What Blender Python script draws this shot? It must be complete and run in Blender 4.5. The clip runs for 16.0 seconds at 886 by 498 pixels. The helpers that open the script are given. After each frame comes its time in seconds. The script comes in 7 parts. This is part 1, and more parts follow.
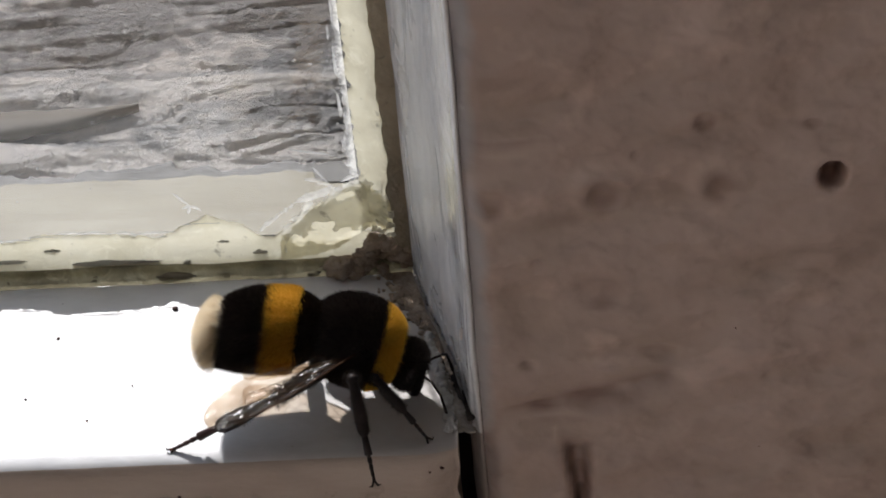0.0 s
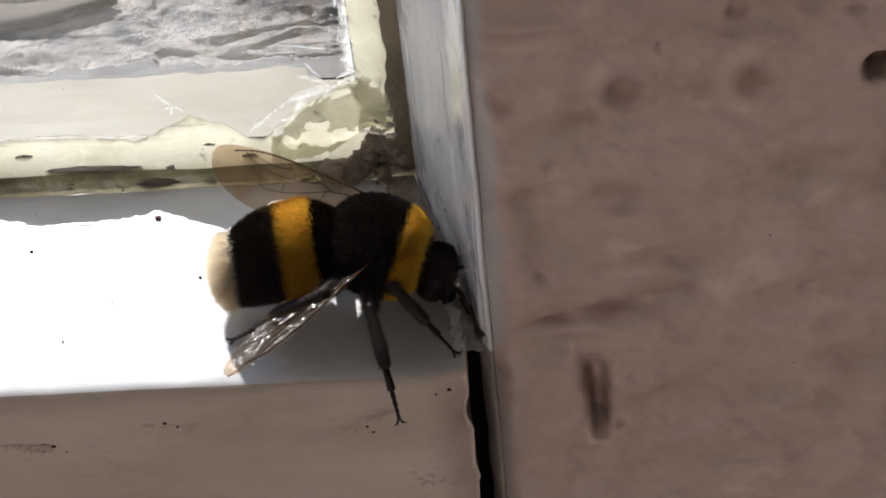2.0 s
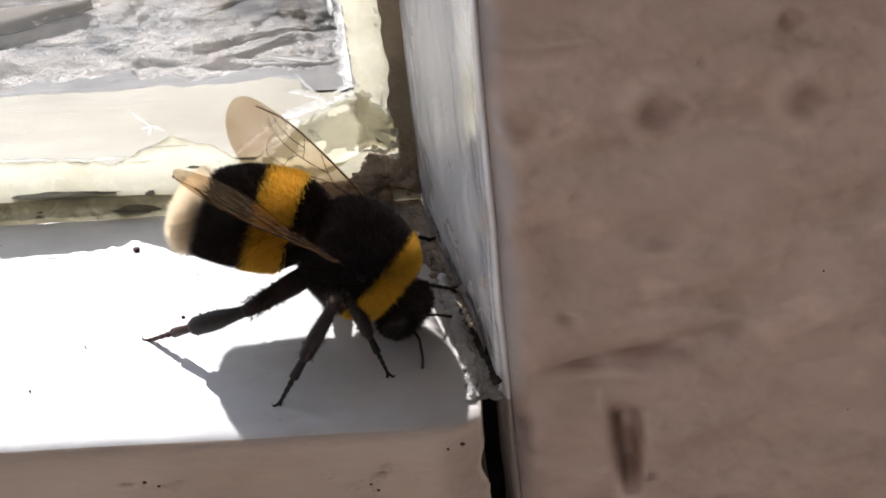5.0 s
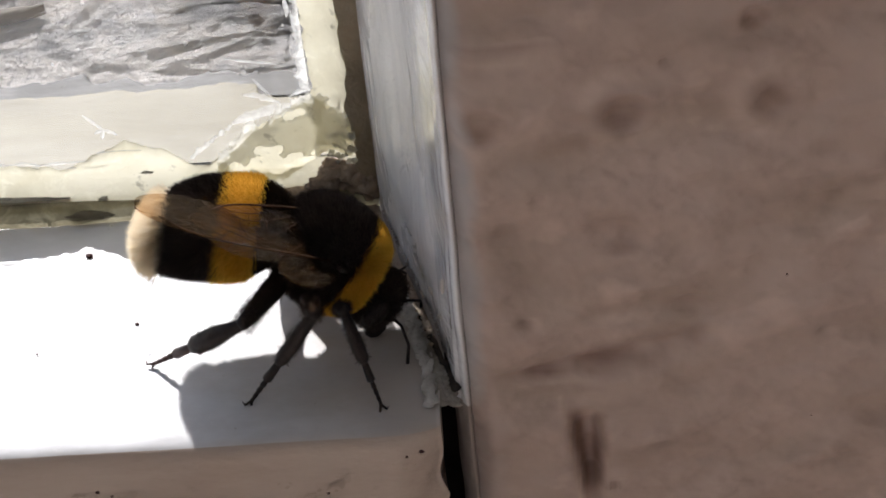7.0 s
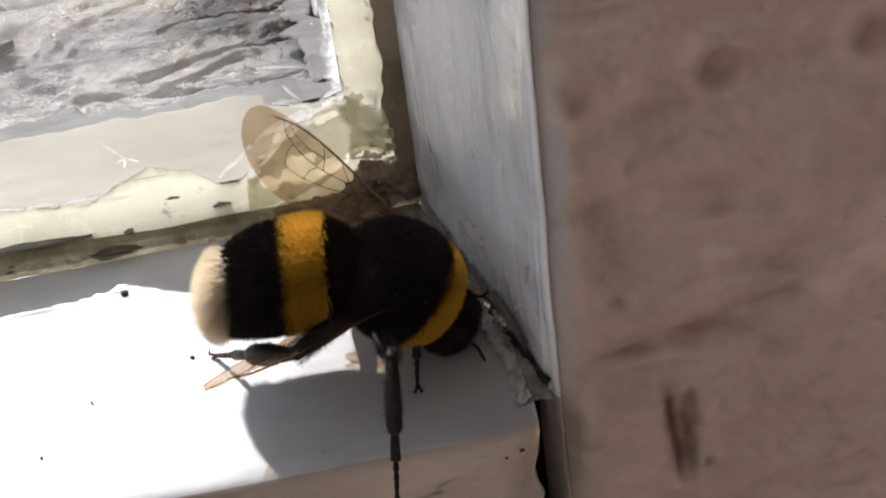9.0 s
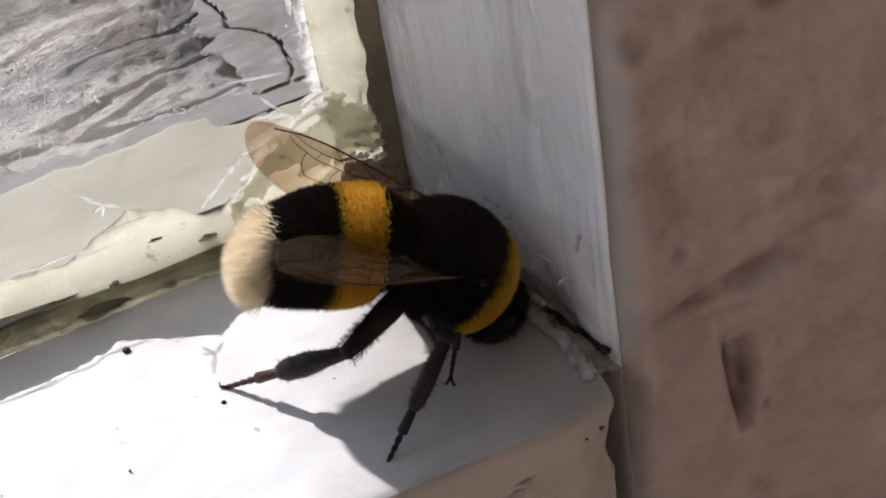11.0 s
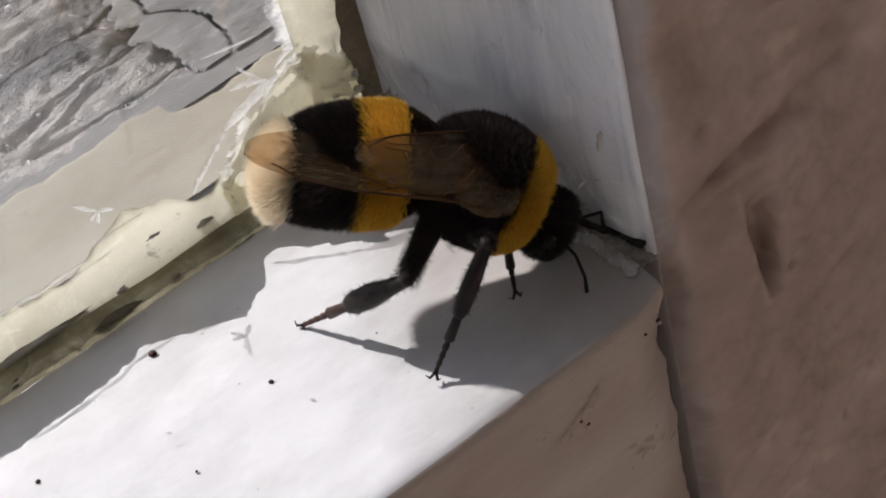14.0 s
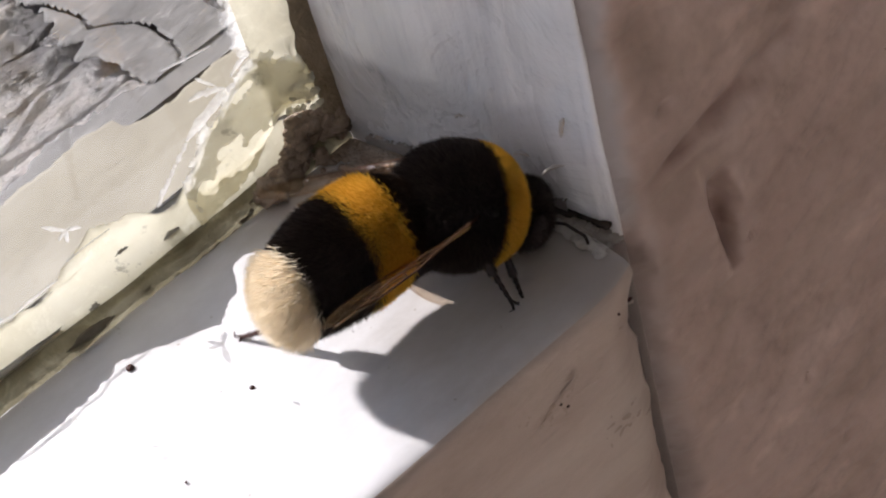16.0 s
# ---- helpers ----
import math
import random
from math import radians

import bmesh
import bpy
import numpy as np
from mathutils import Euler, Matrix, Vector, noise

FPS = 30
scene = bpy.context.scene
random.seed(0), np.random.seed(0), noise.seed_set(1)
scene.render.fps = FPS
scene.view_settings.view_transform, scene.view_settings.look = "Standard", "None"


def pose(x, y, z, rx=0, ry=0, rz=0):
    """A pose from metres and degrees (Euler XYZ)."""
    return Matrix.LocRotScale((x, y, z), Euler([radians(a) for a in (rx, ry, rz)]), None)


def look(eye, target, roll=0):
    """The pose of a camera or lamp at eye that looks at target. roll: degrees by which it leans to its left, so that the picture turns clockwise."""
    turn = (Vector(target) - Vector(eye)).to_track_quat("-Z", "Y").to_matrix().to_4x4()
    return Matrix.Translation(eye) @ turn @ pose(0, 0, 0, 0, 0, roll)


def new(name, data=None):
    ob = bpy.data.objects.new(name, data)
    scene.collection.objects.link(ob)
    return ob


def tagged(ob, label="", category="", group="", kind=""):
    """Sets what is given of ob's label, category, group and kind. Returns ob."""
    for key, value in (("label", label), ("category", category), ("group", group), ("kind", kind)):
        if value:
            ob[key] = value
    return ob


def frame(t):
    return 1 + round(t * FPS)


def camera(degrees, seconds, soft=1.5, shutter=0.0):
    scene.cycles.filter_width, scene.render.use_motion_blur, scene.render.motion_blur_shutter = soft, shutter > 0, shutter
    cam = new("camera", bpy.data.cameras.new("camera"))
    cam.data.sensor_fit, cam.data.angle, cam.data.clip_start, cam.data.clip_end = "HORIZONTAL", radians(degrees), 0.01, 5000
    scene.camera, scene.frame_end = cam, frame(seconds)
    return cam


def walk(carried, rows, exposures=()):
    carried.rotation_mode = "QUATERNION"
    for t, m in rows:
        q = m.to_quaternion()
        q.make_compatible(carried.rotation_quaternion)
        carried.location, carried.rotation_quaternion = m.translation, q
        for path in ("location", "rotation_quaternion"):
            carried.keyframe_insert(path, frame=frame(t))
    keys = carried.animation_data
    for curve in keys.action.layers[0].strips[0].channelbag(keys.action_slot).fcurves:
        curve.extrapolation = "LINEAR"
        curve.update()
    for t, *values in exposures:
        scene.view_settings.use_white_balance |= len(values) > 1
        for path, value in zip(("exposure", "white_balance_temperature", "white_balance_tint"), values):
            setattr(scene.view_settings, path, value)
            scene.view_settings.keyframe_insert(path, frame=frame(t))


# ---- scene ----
cam = camera(23.99, 16.0, soft=1.8, shutter=0.4)
walk(cam, [
    (0, pose(0.01124, -0.12228, 0.10986, 48.59, 3.97, 0.59)),
    (0.5, pose(0.01024, -0.12177, 0.10939, 48.15, 3.78, -0.27)),
    (1, pose(0.01092, -0.11972, 0.10819, 48.00, 3.98, -0.45)),
    (1.3, pose(0.01168, -0.11980, 0.10602, 47.85, 4.85, 0.41)),
    (1.5, pose(0.00964, -0.11647, 0.10418, 46.28, 4.56, 0.16)),
    (2, pose(0.01025, -0.11226, 0.10199, 45.59, 4.39, 0.21)),
    (2.5, pose(0.01030, -0.10846, 0.10043, 44.99, 4.43, 0.12)),
    (3, pose(0.01164, -0.10689, 0.09800, 44.56, 4.04, -0.28)),
    (3.5, pose(0.01018, -0.10473, 0.09655, 44.85, 3.92, -0.38)),
    (4, pose(0.01071, -0.10174, 0.09434, 44.31, 4.56, -0.28)),
    (4.5, pose(0.00882, -0.09992, 0.09413, 44.82, 4.74, -0.12)),
    (7, pose(0.00868, -0.09858, 0.09197, 45.55, 3.97, -1.05)),
    (7.5, pose(0.00814, -0.09778, 0.09178, 46.46, 4.20, -1.58)),
    (8, pose(0.00298, -0.09621, 0.09005, 46.01, 5.00, -3.04)),
    (8.5, pose(-0.00050, -0.09467, 0.08935, 46.21, 5.12, -6.36)),
    (9, pose(-0.00597, -0.09411, 0.08774, 45.45, 5.44, -9.58)),
    (11.3, pose(-0.02520, -0.08380, 0.08400, 43.61, 7.41, -25.02)),
    (11.5, pose(-0.02650, -0.08330, 0.08380, 41.16, 8.02, -26.00)),
    (12, pose(-0.02999, -0.08142, 0.08267, 42.25, 8.32, -29.69)),
    (12.5, pose(-0.03277, -0.08036, 0.08223, 41.95, 9.02, -32.60)),
    (13, pose(-0.03349, -0.07875, 0.08208, 40.95, 10.03, -34.43)),
    (13.5, pose(-0.03385, -0.07900, 0.08234, 40.84, 10.37, -35.20)),
    (14, pose(-0.03483, -0.07763, 0.08308, 41.22, 10.87, -36.92)),
    (14.5, pose(-0.03481, -0.07708, 0.08245, 40.59, 11.17, -38.59)),
    (15, pose(-0.03566, -0.07662, 0.08264, 39.95, 11.01, -40.15)),
    (15.5, pose(-0.03616, -0.07704, 0.08367, 39.81, 11.17, -41.21)),
    (16, pose(-0.03752, -0.07575, 0.08494, 39.81, 11.41, -41.78)),
], exposures=[(0.0, -0.22, 6150, 12), (0.5, 0.05, 6150, 12), (1.0, 0.22, 6150, 12), (1.5, 0.22, 6150, 12), (2.5, 0.25, 6150, 12), (3.5, 0.4, 6150, 12), (4.5, 0.5, 6150, 13), (7.0, 0.27, 6150, 13), (7.5, 0.41, 6150, 13), (8.0, 0.34, 6150, 13), (8.5, 0.21, 6150, 13), (9.0, 0.23, 6150, 13), (11.5, -0.05, 6150, 15), (12.0, -0.12, 6150, 15), (12.5, -0.08, 6150, 15), (13.5, -0.27, 6200, 15), (14.0, -0.16, 6200, 15), (14.5, -0.22, 6200, 15), (15.0, 0.12, 6250, 16), (15.5, 0.15, 6200, 17), (16.0, 0.25, 6200, 17)])

# ---- light: sun and sky through the window ----
SUN_WAY = Vector((0.42, -1.12, -1.0)).normalized()
world = bpy.data.worlds.new("sky")
scene.world = world
world.use_nodes = True
wn = world.node_tree
sky = wn.nodes.new("ShaderNodeTexSky")
sky.sky_type = "NISHITA"
sky.sun_disc = False
sky.sun_elevation = math.asin(-SUN_WAY.z)
sky.sun_rotation = math.atan2(-SUN_WAY.x, -SUN_WAY.y)
background = wn.nodes["Background"]
background.inputs["Strength"].default_value = 0.15
wn.links.new(sky.outputs[0], background.inputs["Color"])

sun_data = bpy.data.lights.new("sun", "SUN")
sun_data.energy = 5.0
sun_data.angle = radians(0.5)
sun_data.color = (1.0, 0.955, 0.905)
sun = new("sun", sun_data)
sun.matrix_world = look(-SUN_WAY * 3, (0, 0, 0))

# area lamp added in the window's opening, topping up the sky's light
window_light = bpy.data.lights.new("window_sky_fill", "AREA")
window_light.shape = "RECTANGLE"
window_light.size, window_light.size_y = 1.8, 1.1
window_light.energy = 1.15
window_light.color = (0.93, 0.96, 1.0)
window_sky_fill = new("window_sky_fill", window_light)
window_sky_fill.matrix_world = look((-0.95, 0.035, 0.75), (-0.95, -1.0, 0.75))

# ---- materials ----
CM = 0.01


class Mat:
    """A principled material with a few shorthands for its nodes."""

    def __init__(self, name, rough=0.5, spec=0.5, metal=0.0):
        self.m = bpy.data.materials.new(name)
        self.m.use_nodes = True
        self.t = self.m.node_tree
        self.b = self.t.nodes["Principled BSDF"]
        self.b.inputs["Roughness"].default_value = rough
        self.b.inputs["Specular IOR Level"].default_value = spec
        self.b.inputs["Metallic"].default_value = metal
        self.coord = self.t.nodes.new("ShaderNodeTexCoord")

    def noise(self, scale, stretch=(1, 1, 1), detail=5.0, rough=0.6, turn=(0, 0, 0), distort=0.0):
        """Noise at so many bumps a centimetre, in world-sized object space."""
        mp = self.t.nodes.new("ShaderNodeMapping")
        mp.inputs["Scale"].default_value = [s * scale / CM for s in stretch]
        mp.inputs["Rotation"].default_value = [radians(a) for a in turn]
        self.t.links.new(self.coord.outputs["Object"], mp.inputs["Vector"])
        nz = self.t.nodes.new("ShaderNodeTexNoise")
        nz.inputs["Scale"].default_value = 1.0
        nz.inputs["Detail"].default_value = detail
        nz.inputs["Roughness"].default_value = rough
        nz.inputs["Distortion"].default_value = distort
        self.t.links.new(mp.outputs[0], nz.inputs["Vector"])
        return nz.outputs["Fac"]

    def ramp(self, fac, *stops):
        r = self.t.nodes.new("ShaderNodeValToRGB")
        els = r.color_ramp.elements
        while len(els) < len(stops):
            els.new(0.5)
        for el, (p, c) in zip(els, stops):
            el.position = p
            el.color = (*c, 1) if len(c) == 3 else c
        self.t.links.new(fac, r.inputs["Fac"])
        return r.outputs["Color"]

    def mix(self, fac, a, b, mode="MIX"):
        n = self.t.nodes.new("ShaderNodeMix")
        n.data_type, n.blend_type = "RGBA", mode
        for socket, v in ((n.inputs[0], fac), (n.inputs[6], a), (n.inputs[7], b)):
            if isinstance(v, (int, float)):
                socket.default_value = v
            elif isinstance(v, tuple):
                socket.default_value = (*v, 1)
            else:
                self.t.links.new(v, socket)
        return n.outputs[2]

    def color(self, c):
        if isinstance(c, tuple):
            self.b.inputs["Base Color"].default_value = (*c, 1)
        else:
            self.t.links.new(c, self.b.inputs["Base Color"])
        return self

    def rough(self, fac, lo, hi):
        r = self.t.nodes.new("ShaderNodeMapRange")
        r.inputs["To Min"].default_value, r.inputs["To Max"].default_value = lo, hi
        self.t.links.new(fac, r.inputs["Value"])
        self.t.links.new(r.outputs[0], self.b.inputs["Roughness"])
        return self

    def bump(self, *layers):
        """Layers of (height socket, depth in cm)."""
        prev = None
        for fac, depth in layers:
            n = self.t.nodes.new("ShaderNodeBump")
            n.inputs["Strength"].default_value = 1.0
            n.inputs["Distance"].default_value = depth * CM
            self.t.links.new(fac, n.inputs["Height"])
            if prev:
                self.t.links.new(prev, n.inputs["Normal"])
            prev = n.outputs["Normal"]
        self.t.links.new(prev, self.b.inputs["Normal"])
        return self


def white_gloss():
    m = Mat("white_gloss_paint", 0.4, 0.4)
    stain = m.noise(1.6, (0.5, 1, 1), 6, 0.65)
    brush = m.noise(7, (0.12, 1, 1), 3)
    speck = m.noise(9, detail=2)
    soft = m.noise(1.1, (0.6, 1, 1), 2, 0.5)
    c = m.ramp(stain, (0.30, (0.60, 0.595, 0.58)), (0.55, (0.74, 0.74, 0.735)))
    c = m.mix(m.ramp(speck, (0.24, (1, 1, 1)), (0.27, (0, 0, 0))), c, (0.45, 0.42, 0.38))
    c = m.mix(m.ramp(brush, (0.30, (0.2, 0.2, 0.2)), (0.45, (0, 0, 0))), c, (0.68, 0.675, 0.66))
    # soil at the rail's end, deepened in the colour for its shade
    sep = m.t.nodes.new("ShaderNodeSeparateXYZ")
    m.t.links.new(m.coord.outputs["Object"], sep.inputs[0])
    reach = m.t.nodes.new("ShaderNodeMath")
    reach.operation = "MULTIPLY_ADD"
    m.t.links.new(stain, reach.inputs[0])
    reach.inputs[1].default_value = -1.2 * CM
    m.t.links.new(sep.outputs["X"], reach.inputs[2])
    soil_shade = m.t.nodes.new("ShaderNodeMapRange")
    soil_shade.inputs["From Min"].default_value, soil_shade.inputs["From Max"].default_value = -1.6 * CM, -0.5 * CM
    soil_shade.inputs["To Max"].default_value = 0.85
    m.t.links.new(reach.outputs[0], soil_shade.inputs["Value"])
    c = m.mix(soil_shade.outputs[0], c, (0.43, 0.385, 0.34))
    m.color(c).rough(stain, 0.3, 0.5).bump((soft, 0.06), (stain, 0.008), (brush, 0.002))
    return m.m


def rail_paint():
    m = Mat("aged_white_paint", 0.55, 0.35)
    stain = m.noise(0.9, (0.35, 1, 1.3), 7, 0.7)
    blot = m.noise(3.2, (0.6, 1, 1), 4, 0.6)
    fine = m.noise(14, (0.2, 1, 1), 3)
    c = m.ramp(stain, (0.28, (0.42, 0.33, 0.265)), (0.5, (0.52, 0.43, 0.355)), (0.72, (0.58, 0.50, 0.425)))
    c = m.mix(m.ramp(blot, (0.22, (0.7, 0.7, 0.7)), (0.33, (0, 0, 0))), c, (0.30, 0.22, 0.17))
    fold = m.noise(2.0, (0.35, 1, 1.0), 3, 0.5, turn=(0, -35, 0), distort=0.6)
    m.color(c).rough(blot, 0.45, 0.7).bump((stain, 0.04), (fold, 0.05), (fine, 0.004))
    return m.m


def jamb_paint():
    m = Mat("streaked_white_paint", 0.42, 0.6)
    streak = m.noise(4.0, (1, 1, 0.09), 5, 0.65)
    cloud = m.noise(1.3, (1, 1, 0.7), 6, 0.6, distort=0.6)
    edge = m.noise(2.5, (1, 1, 0.2), 4)
    wear = m.noise(2.2, (1, 1, 0.35), 5, 0.6, distort=0.8)
    sep = m.t.nodes.new("ShaderNodeSeparateXYZ")
    m.t.links.new(m.coord.outputs["Object"], sep.inputs[0])
    h = m.t.nodes.new("ShaderNodeMath")
    h.operation = "MULTIPLY_ADD"
    m.t.links.new(edge, h.inputs[0])
    h.inputs[1].default_value = 0.35 * CM
    m.t.links.new(sep.outputs["Z"], h.inputs[2])
    top = m.t.nodes.new("ShaderNodeMapRange")
    top.inputs["From Min"].default_value, top.inputs["From Max"].default_value = 0.90 * CM, 0.99 * CM
    m.t.links.new(h.outputs[0], top.inputs["Value"])
    # the rounded arris's highlight, painted as whiter colour under a glossy coat
    k = m.t.nodes.new("ShaderNodeMath")
    k.operation = "MULTIPLY_ADD"
    m.t.links.new(wear, k.inputs[0])
    k.inputs[1].default_value = 0.10 * CM
    m.t.links.new(sep.outputs["X"], k.inputs[2])
    arris = m.t.nodes.new("ShaderNodeMapRange")
    arris.inputs["From Min"].default_value, arris.inputs["From Max"].default_value = 0.445 * CM, 0.48 * CM
    m.t.links.new(k.outputs[0], arris.inputs["Value"])
    worn = m.ramp(cloud, (0.32, (0.44, 0.435, 0.44)), (0.5, (0.58, 0.575, 0.58)), (0.68, (0.70, 0.695, 0.70)))
    coat = m.ramp(streak, (0.35, (0.62, 0.62, 0.635)), (0.6, (0.84, 0.835, 0.83)))
    c = m.mix(top.outputs[0], worn, coat)
    c = m.mix(arris.outputs[0], c, (0.90, 0.90, 0.905))
    m.t.links.new(arris.outputs[0], m.b.inputs["Coat Weight"])
    m.b.inputs["Coat Roughness"].default_value = 0.12
    rim = m.t.nodes.new("ShaderNodeMapRange")
    rim.inputs["From Min"].default_value, rim.inputs["From Max"].default_value = 0.510 * CM, 0.540 * CM
    m.t.links.new(sep.outputs["X"], rim.inputs["Value"])
    c = m.mix(rim.outputs[0], c, (0.40, 0.355, 0.325))
    m.color(c).rough(m.mix(arris.outputs[0], wear, (0.0, 0.0, 0.0)), 0.12, 0.44).bump((cloud, 0.08), (wear, 0.04), (streak, 0.012))
    return m.m


def wall_paint():
    m = Mat("brown_beige_wall_paint", 0.6, 0.55)
    cloud = m.noise(0.55, detail=6, rough=0.6)
    drag = m.noise(1.9, (0.45, 1, 1.0), 2.5, 0.5, turn=(0, 16, 0))
    blot = m.noise(2.6, (0.8, 1, 1), 3, 0.5)
    fine = m.noise(11, detail=4)
    c = m.ramp(cloud, (0.3, (0.405, 0.295, 0.24)), (0.52, (0.455, 0.342, 0.282)), (0.75, (0.49, 0.372, 0.31)))
    c = m.mix(m.ramp(drag, (0.34, (0.6, 0.6, 0.6)), (0.50, (0, 0, 0))), c, (0.37, 0.275, 0.215))
    c = m.mix(m.ramp(blot, (0.30, (0.55, 0.55, 0.55)), (0.42, (0, 0, 0))), c, (0.35, 0.26, 0.205))
    c = m.mix(m.ramp(blot, (0.58, (0, 0, 0)), (0.70, (0.6, 0.6, 0.6))), c, (0.62, 0.465, 0.385))
    # rust, stains and the dents' painted shade
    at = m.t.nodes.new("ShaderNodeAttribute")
    at.attribute_name = "rust_dent_shade"
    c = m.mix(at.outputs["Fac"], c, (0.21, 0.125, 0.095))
    # painted shade of the wall's edge beside the open joint
    shaded_edge = m.t.nodes.new("ShaderNodeAttribute")
    shaded_edge.attribute_name = "shaded_edge"
    c = m.mix(shaded_edge.outputs["Fac"], c, (0.25, 0.215, 0.20))
    smear = m.t.nodes.new("ShaderNodeAttribute")
    smear.attribute_name = "smeared"
    c = m.mix(smear.outputs["Fac"], c, (0.44, 0.42, 0.415))
    # highlights of the raised rims, mixed into the colour
    rim = m.t.nodes.new("ShaderNodeAttribute")
    rim.attribute_name = "pale"
    c = m.mix(rim.outputs["Fac"], c, (0.64, 0.50, 0.42))
    fold = m.noise(1.5, (1.0, 1, 0.45), 1.5, 0.5, turn=(0, -24, 0))
    dent = m.ramp(m.noise(3.4, (0.33, 1, 1.0), 1.5, 0.5, turn=(0, 16, 0), distort=0.4), (0.22, (0, 0, 0)), (0.55, (1, 1, 1)))
    m.color(c).rough(drag, 0.38, 0.58).bump((drag, 0.17), (fold, 0.16), (dent, 0.012), (blot, 0.06), (fine, 0.004))
    return m.m


def putty(name, c1, c2, c3, glow):
    m = Mat(name, 0.5, 0.35)
    big = m.noise(1.4, detail=6, rough=0.65)
    small = m.noise(7, (0.6, 1, 0.8), 5, 0.7, distort=0.5)
    pit = m.noise(22, detail=3)
    c = m.ramp(big, (0.3, c1), (0.52, c2), (0.75, c3))
    dirt = tuple(0.55 * k for k in c1)
    c = m.mix(m.ramp(small, (0.30, (0.75, 0.75, 0.75)), (0.38, (0, 0, 0))), c, dirt)
    c = m.mix(m.ramp(small, (0.56, (0, 0, 0)), (0.68, (0.6, 0.6, 0.6))), c, tuple(min(0.88, 1.12 * k) for k in c3))
    m.color(c).rough(small, 0.35, 0.65).bump((big, 0.05), (small, 0.03), (pit, 0.008))
    if glow:
        t = m.t
        tr = t.nodes.new("ShaderNodeBsdfTranslucent")
        t.links.new(c, tr.inputs["Color"])
        ms = t.nodes.new("ShaderNodeMixShader")
        ms.inputs[0].default_value = glow
        t.links.new(m.b.outputs[0], ms.inputs[1])
        t.links.new(tr.outputs[0], ms.inputs[2])
        t.links.new(ms.outputs[0], t.nodes["Material Output"].inputs["Surface"])
    return m.m


def grime():
    m = Mat("brown_grime", 0.75, 0.25)
    big = m.noise(2.2, detail=6, rough=0.7)
    small = m.noise(12, detail=4)
    m.color(m.ramp(big, (0.3, (0.16, 0.12, 0.09)), (0.5, (0.35, 0.275, 0.21)), (0.68, (0.54, 0.47, 0.385))))
    m.bump((big, 0.05), (small, 0.02))
    return m.m


def weathered_wood():
    m = Mat("weathered_grey_wood", 0.55, 0.45)
    grain = m.noise(7.0, (0.16, 1, 1), 9, 0.8, distort=0.9)
    patch = m.noise(1.5, (0.30, 1, 1), 6, 0.62, distort=0.5)
    fleck = m.noise(6, (0.42, 1, 1), 9, 0.85, distort=1.2)
    crumb = m.noise(26, (0.6, 1, 1), 4, 0.75)
    c = m.ramp(grain, (0.30, (0.32, 0.295, 0.275)), (0.46, (0.53, 0.505, 0.48)), (0.62, (0.68, 0.655, 0.63)))
    c = m.mix(m.ramp(patch, (0.40, (0.9, 0.9, 0.9)), (0.47, (0, 0, 0))), c, (0.27, 0.26, 0.25))
    c = m.mix(m.ramp(patch, (0.49, (0, 0, 0)), (0.57, (0.95, 0.95, 0.95))), c, (0.86, 0.79, 0.72))
    # painted sunlit patches: pale where the tone is high, dark grey where low
    at = m.t.nodes.new("ShaderNodeAttribute")
    at.attribute_name = "sunlit_tone"
    c = m.mix(m.ramp(at.outputs["Fac"], (0.45, (0, 0, 0)), (0.72, (0.92, 0.92, 0.92))), c, (0.93, 0.86, 0.79))
    c = m.mix(m.ramp(at.outputs["Fac"], (0.12, (0.85, 0.85, 0.85)), (0.34, (0, 0, 0))), c, (0.22, 0.21, 0.205))
    c = m.mix(m.ramp(fleck, (0.55, (0, 0, 0)), (0.62, (0.55, 0.55, 0.55))), c, (0.86, 0.83, 0.79))
    c = m.mix(m.ramp(fleck, (0.36, (0.5, 0.5, 0.5)), (0.43, (0, 0, 0))), c, (0.15, 0.13, 0.12))
    c = m.mix(m.ramp(crumb, (0.34, (0.35, 0.35, 0.35)), (0.42, (0, 0, 0))), c, (0.20, 0.18, 0.165))
    m.color(c).rough(fleck, 0.30, 0.75).bump((grain, 0.05), (fleck, 0.09), (crumb, 0.06))
    return m.m


def grey_paint():
    m = Mat("chalky_grey_paint", 0.65, 0.3)
    big = m.noise(1.5, (0.5, 1, 1), 6, 0.65)
    fine = m.noise(12, (0.4, 1, 1), 5, 0.7)
    c = m.ramp(big, (0.3, (0.12, 0.115, 0.108)), (0.5, (0.19, 0.183, 0.173)), (0.7, (0.26, 0.25, 0.237)))
    c = m.mix(m.ramp(fine, (0.56, (0, 0, 0)), (0.66, (0.5, 0.5, 0.5))), c, (0.40, 0.385, 0.36))
    m.color(c).bump((big, 0.03), (fine, 0.02))
    return m.m


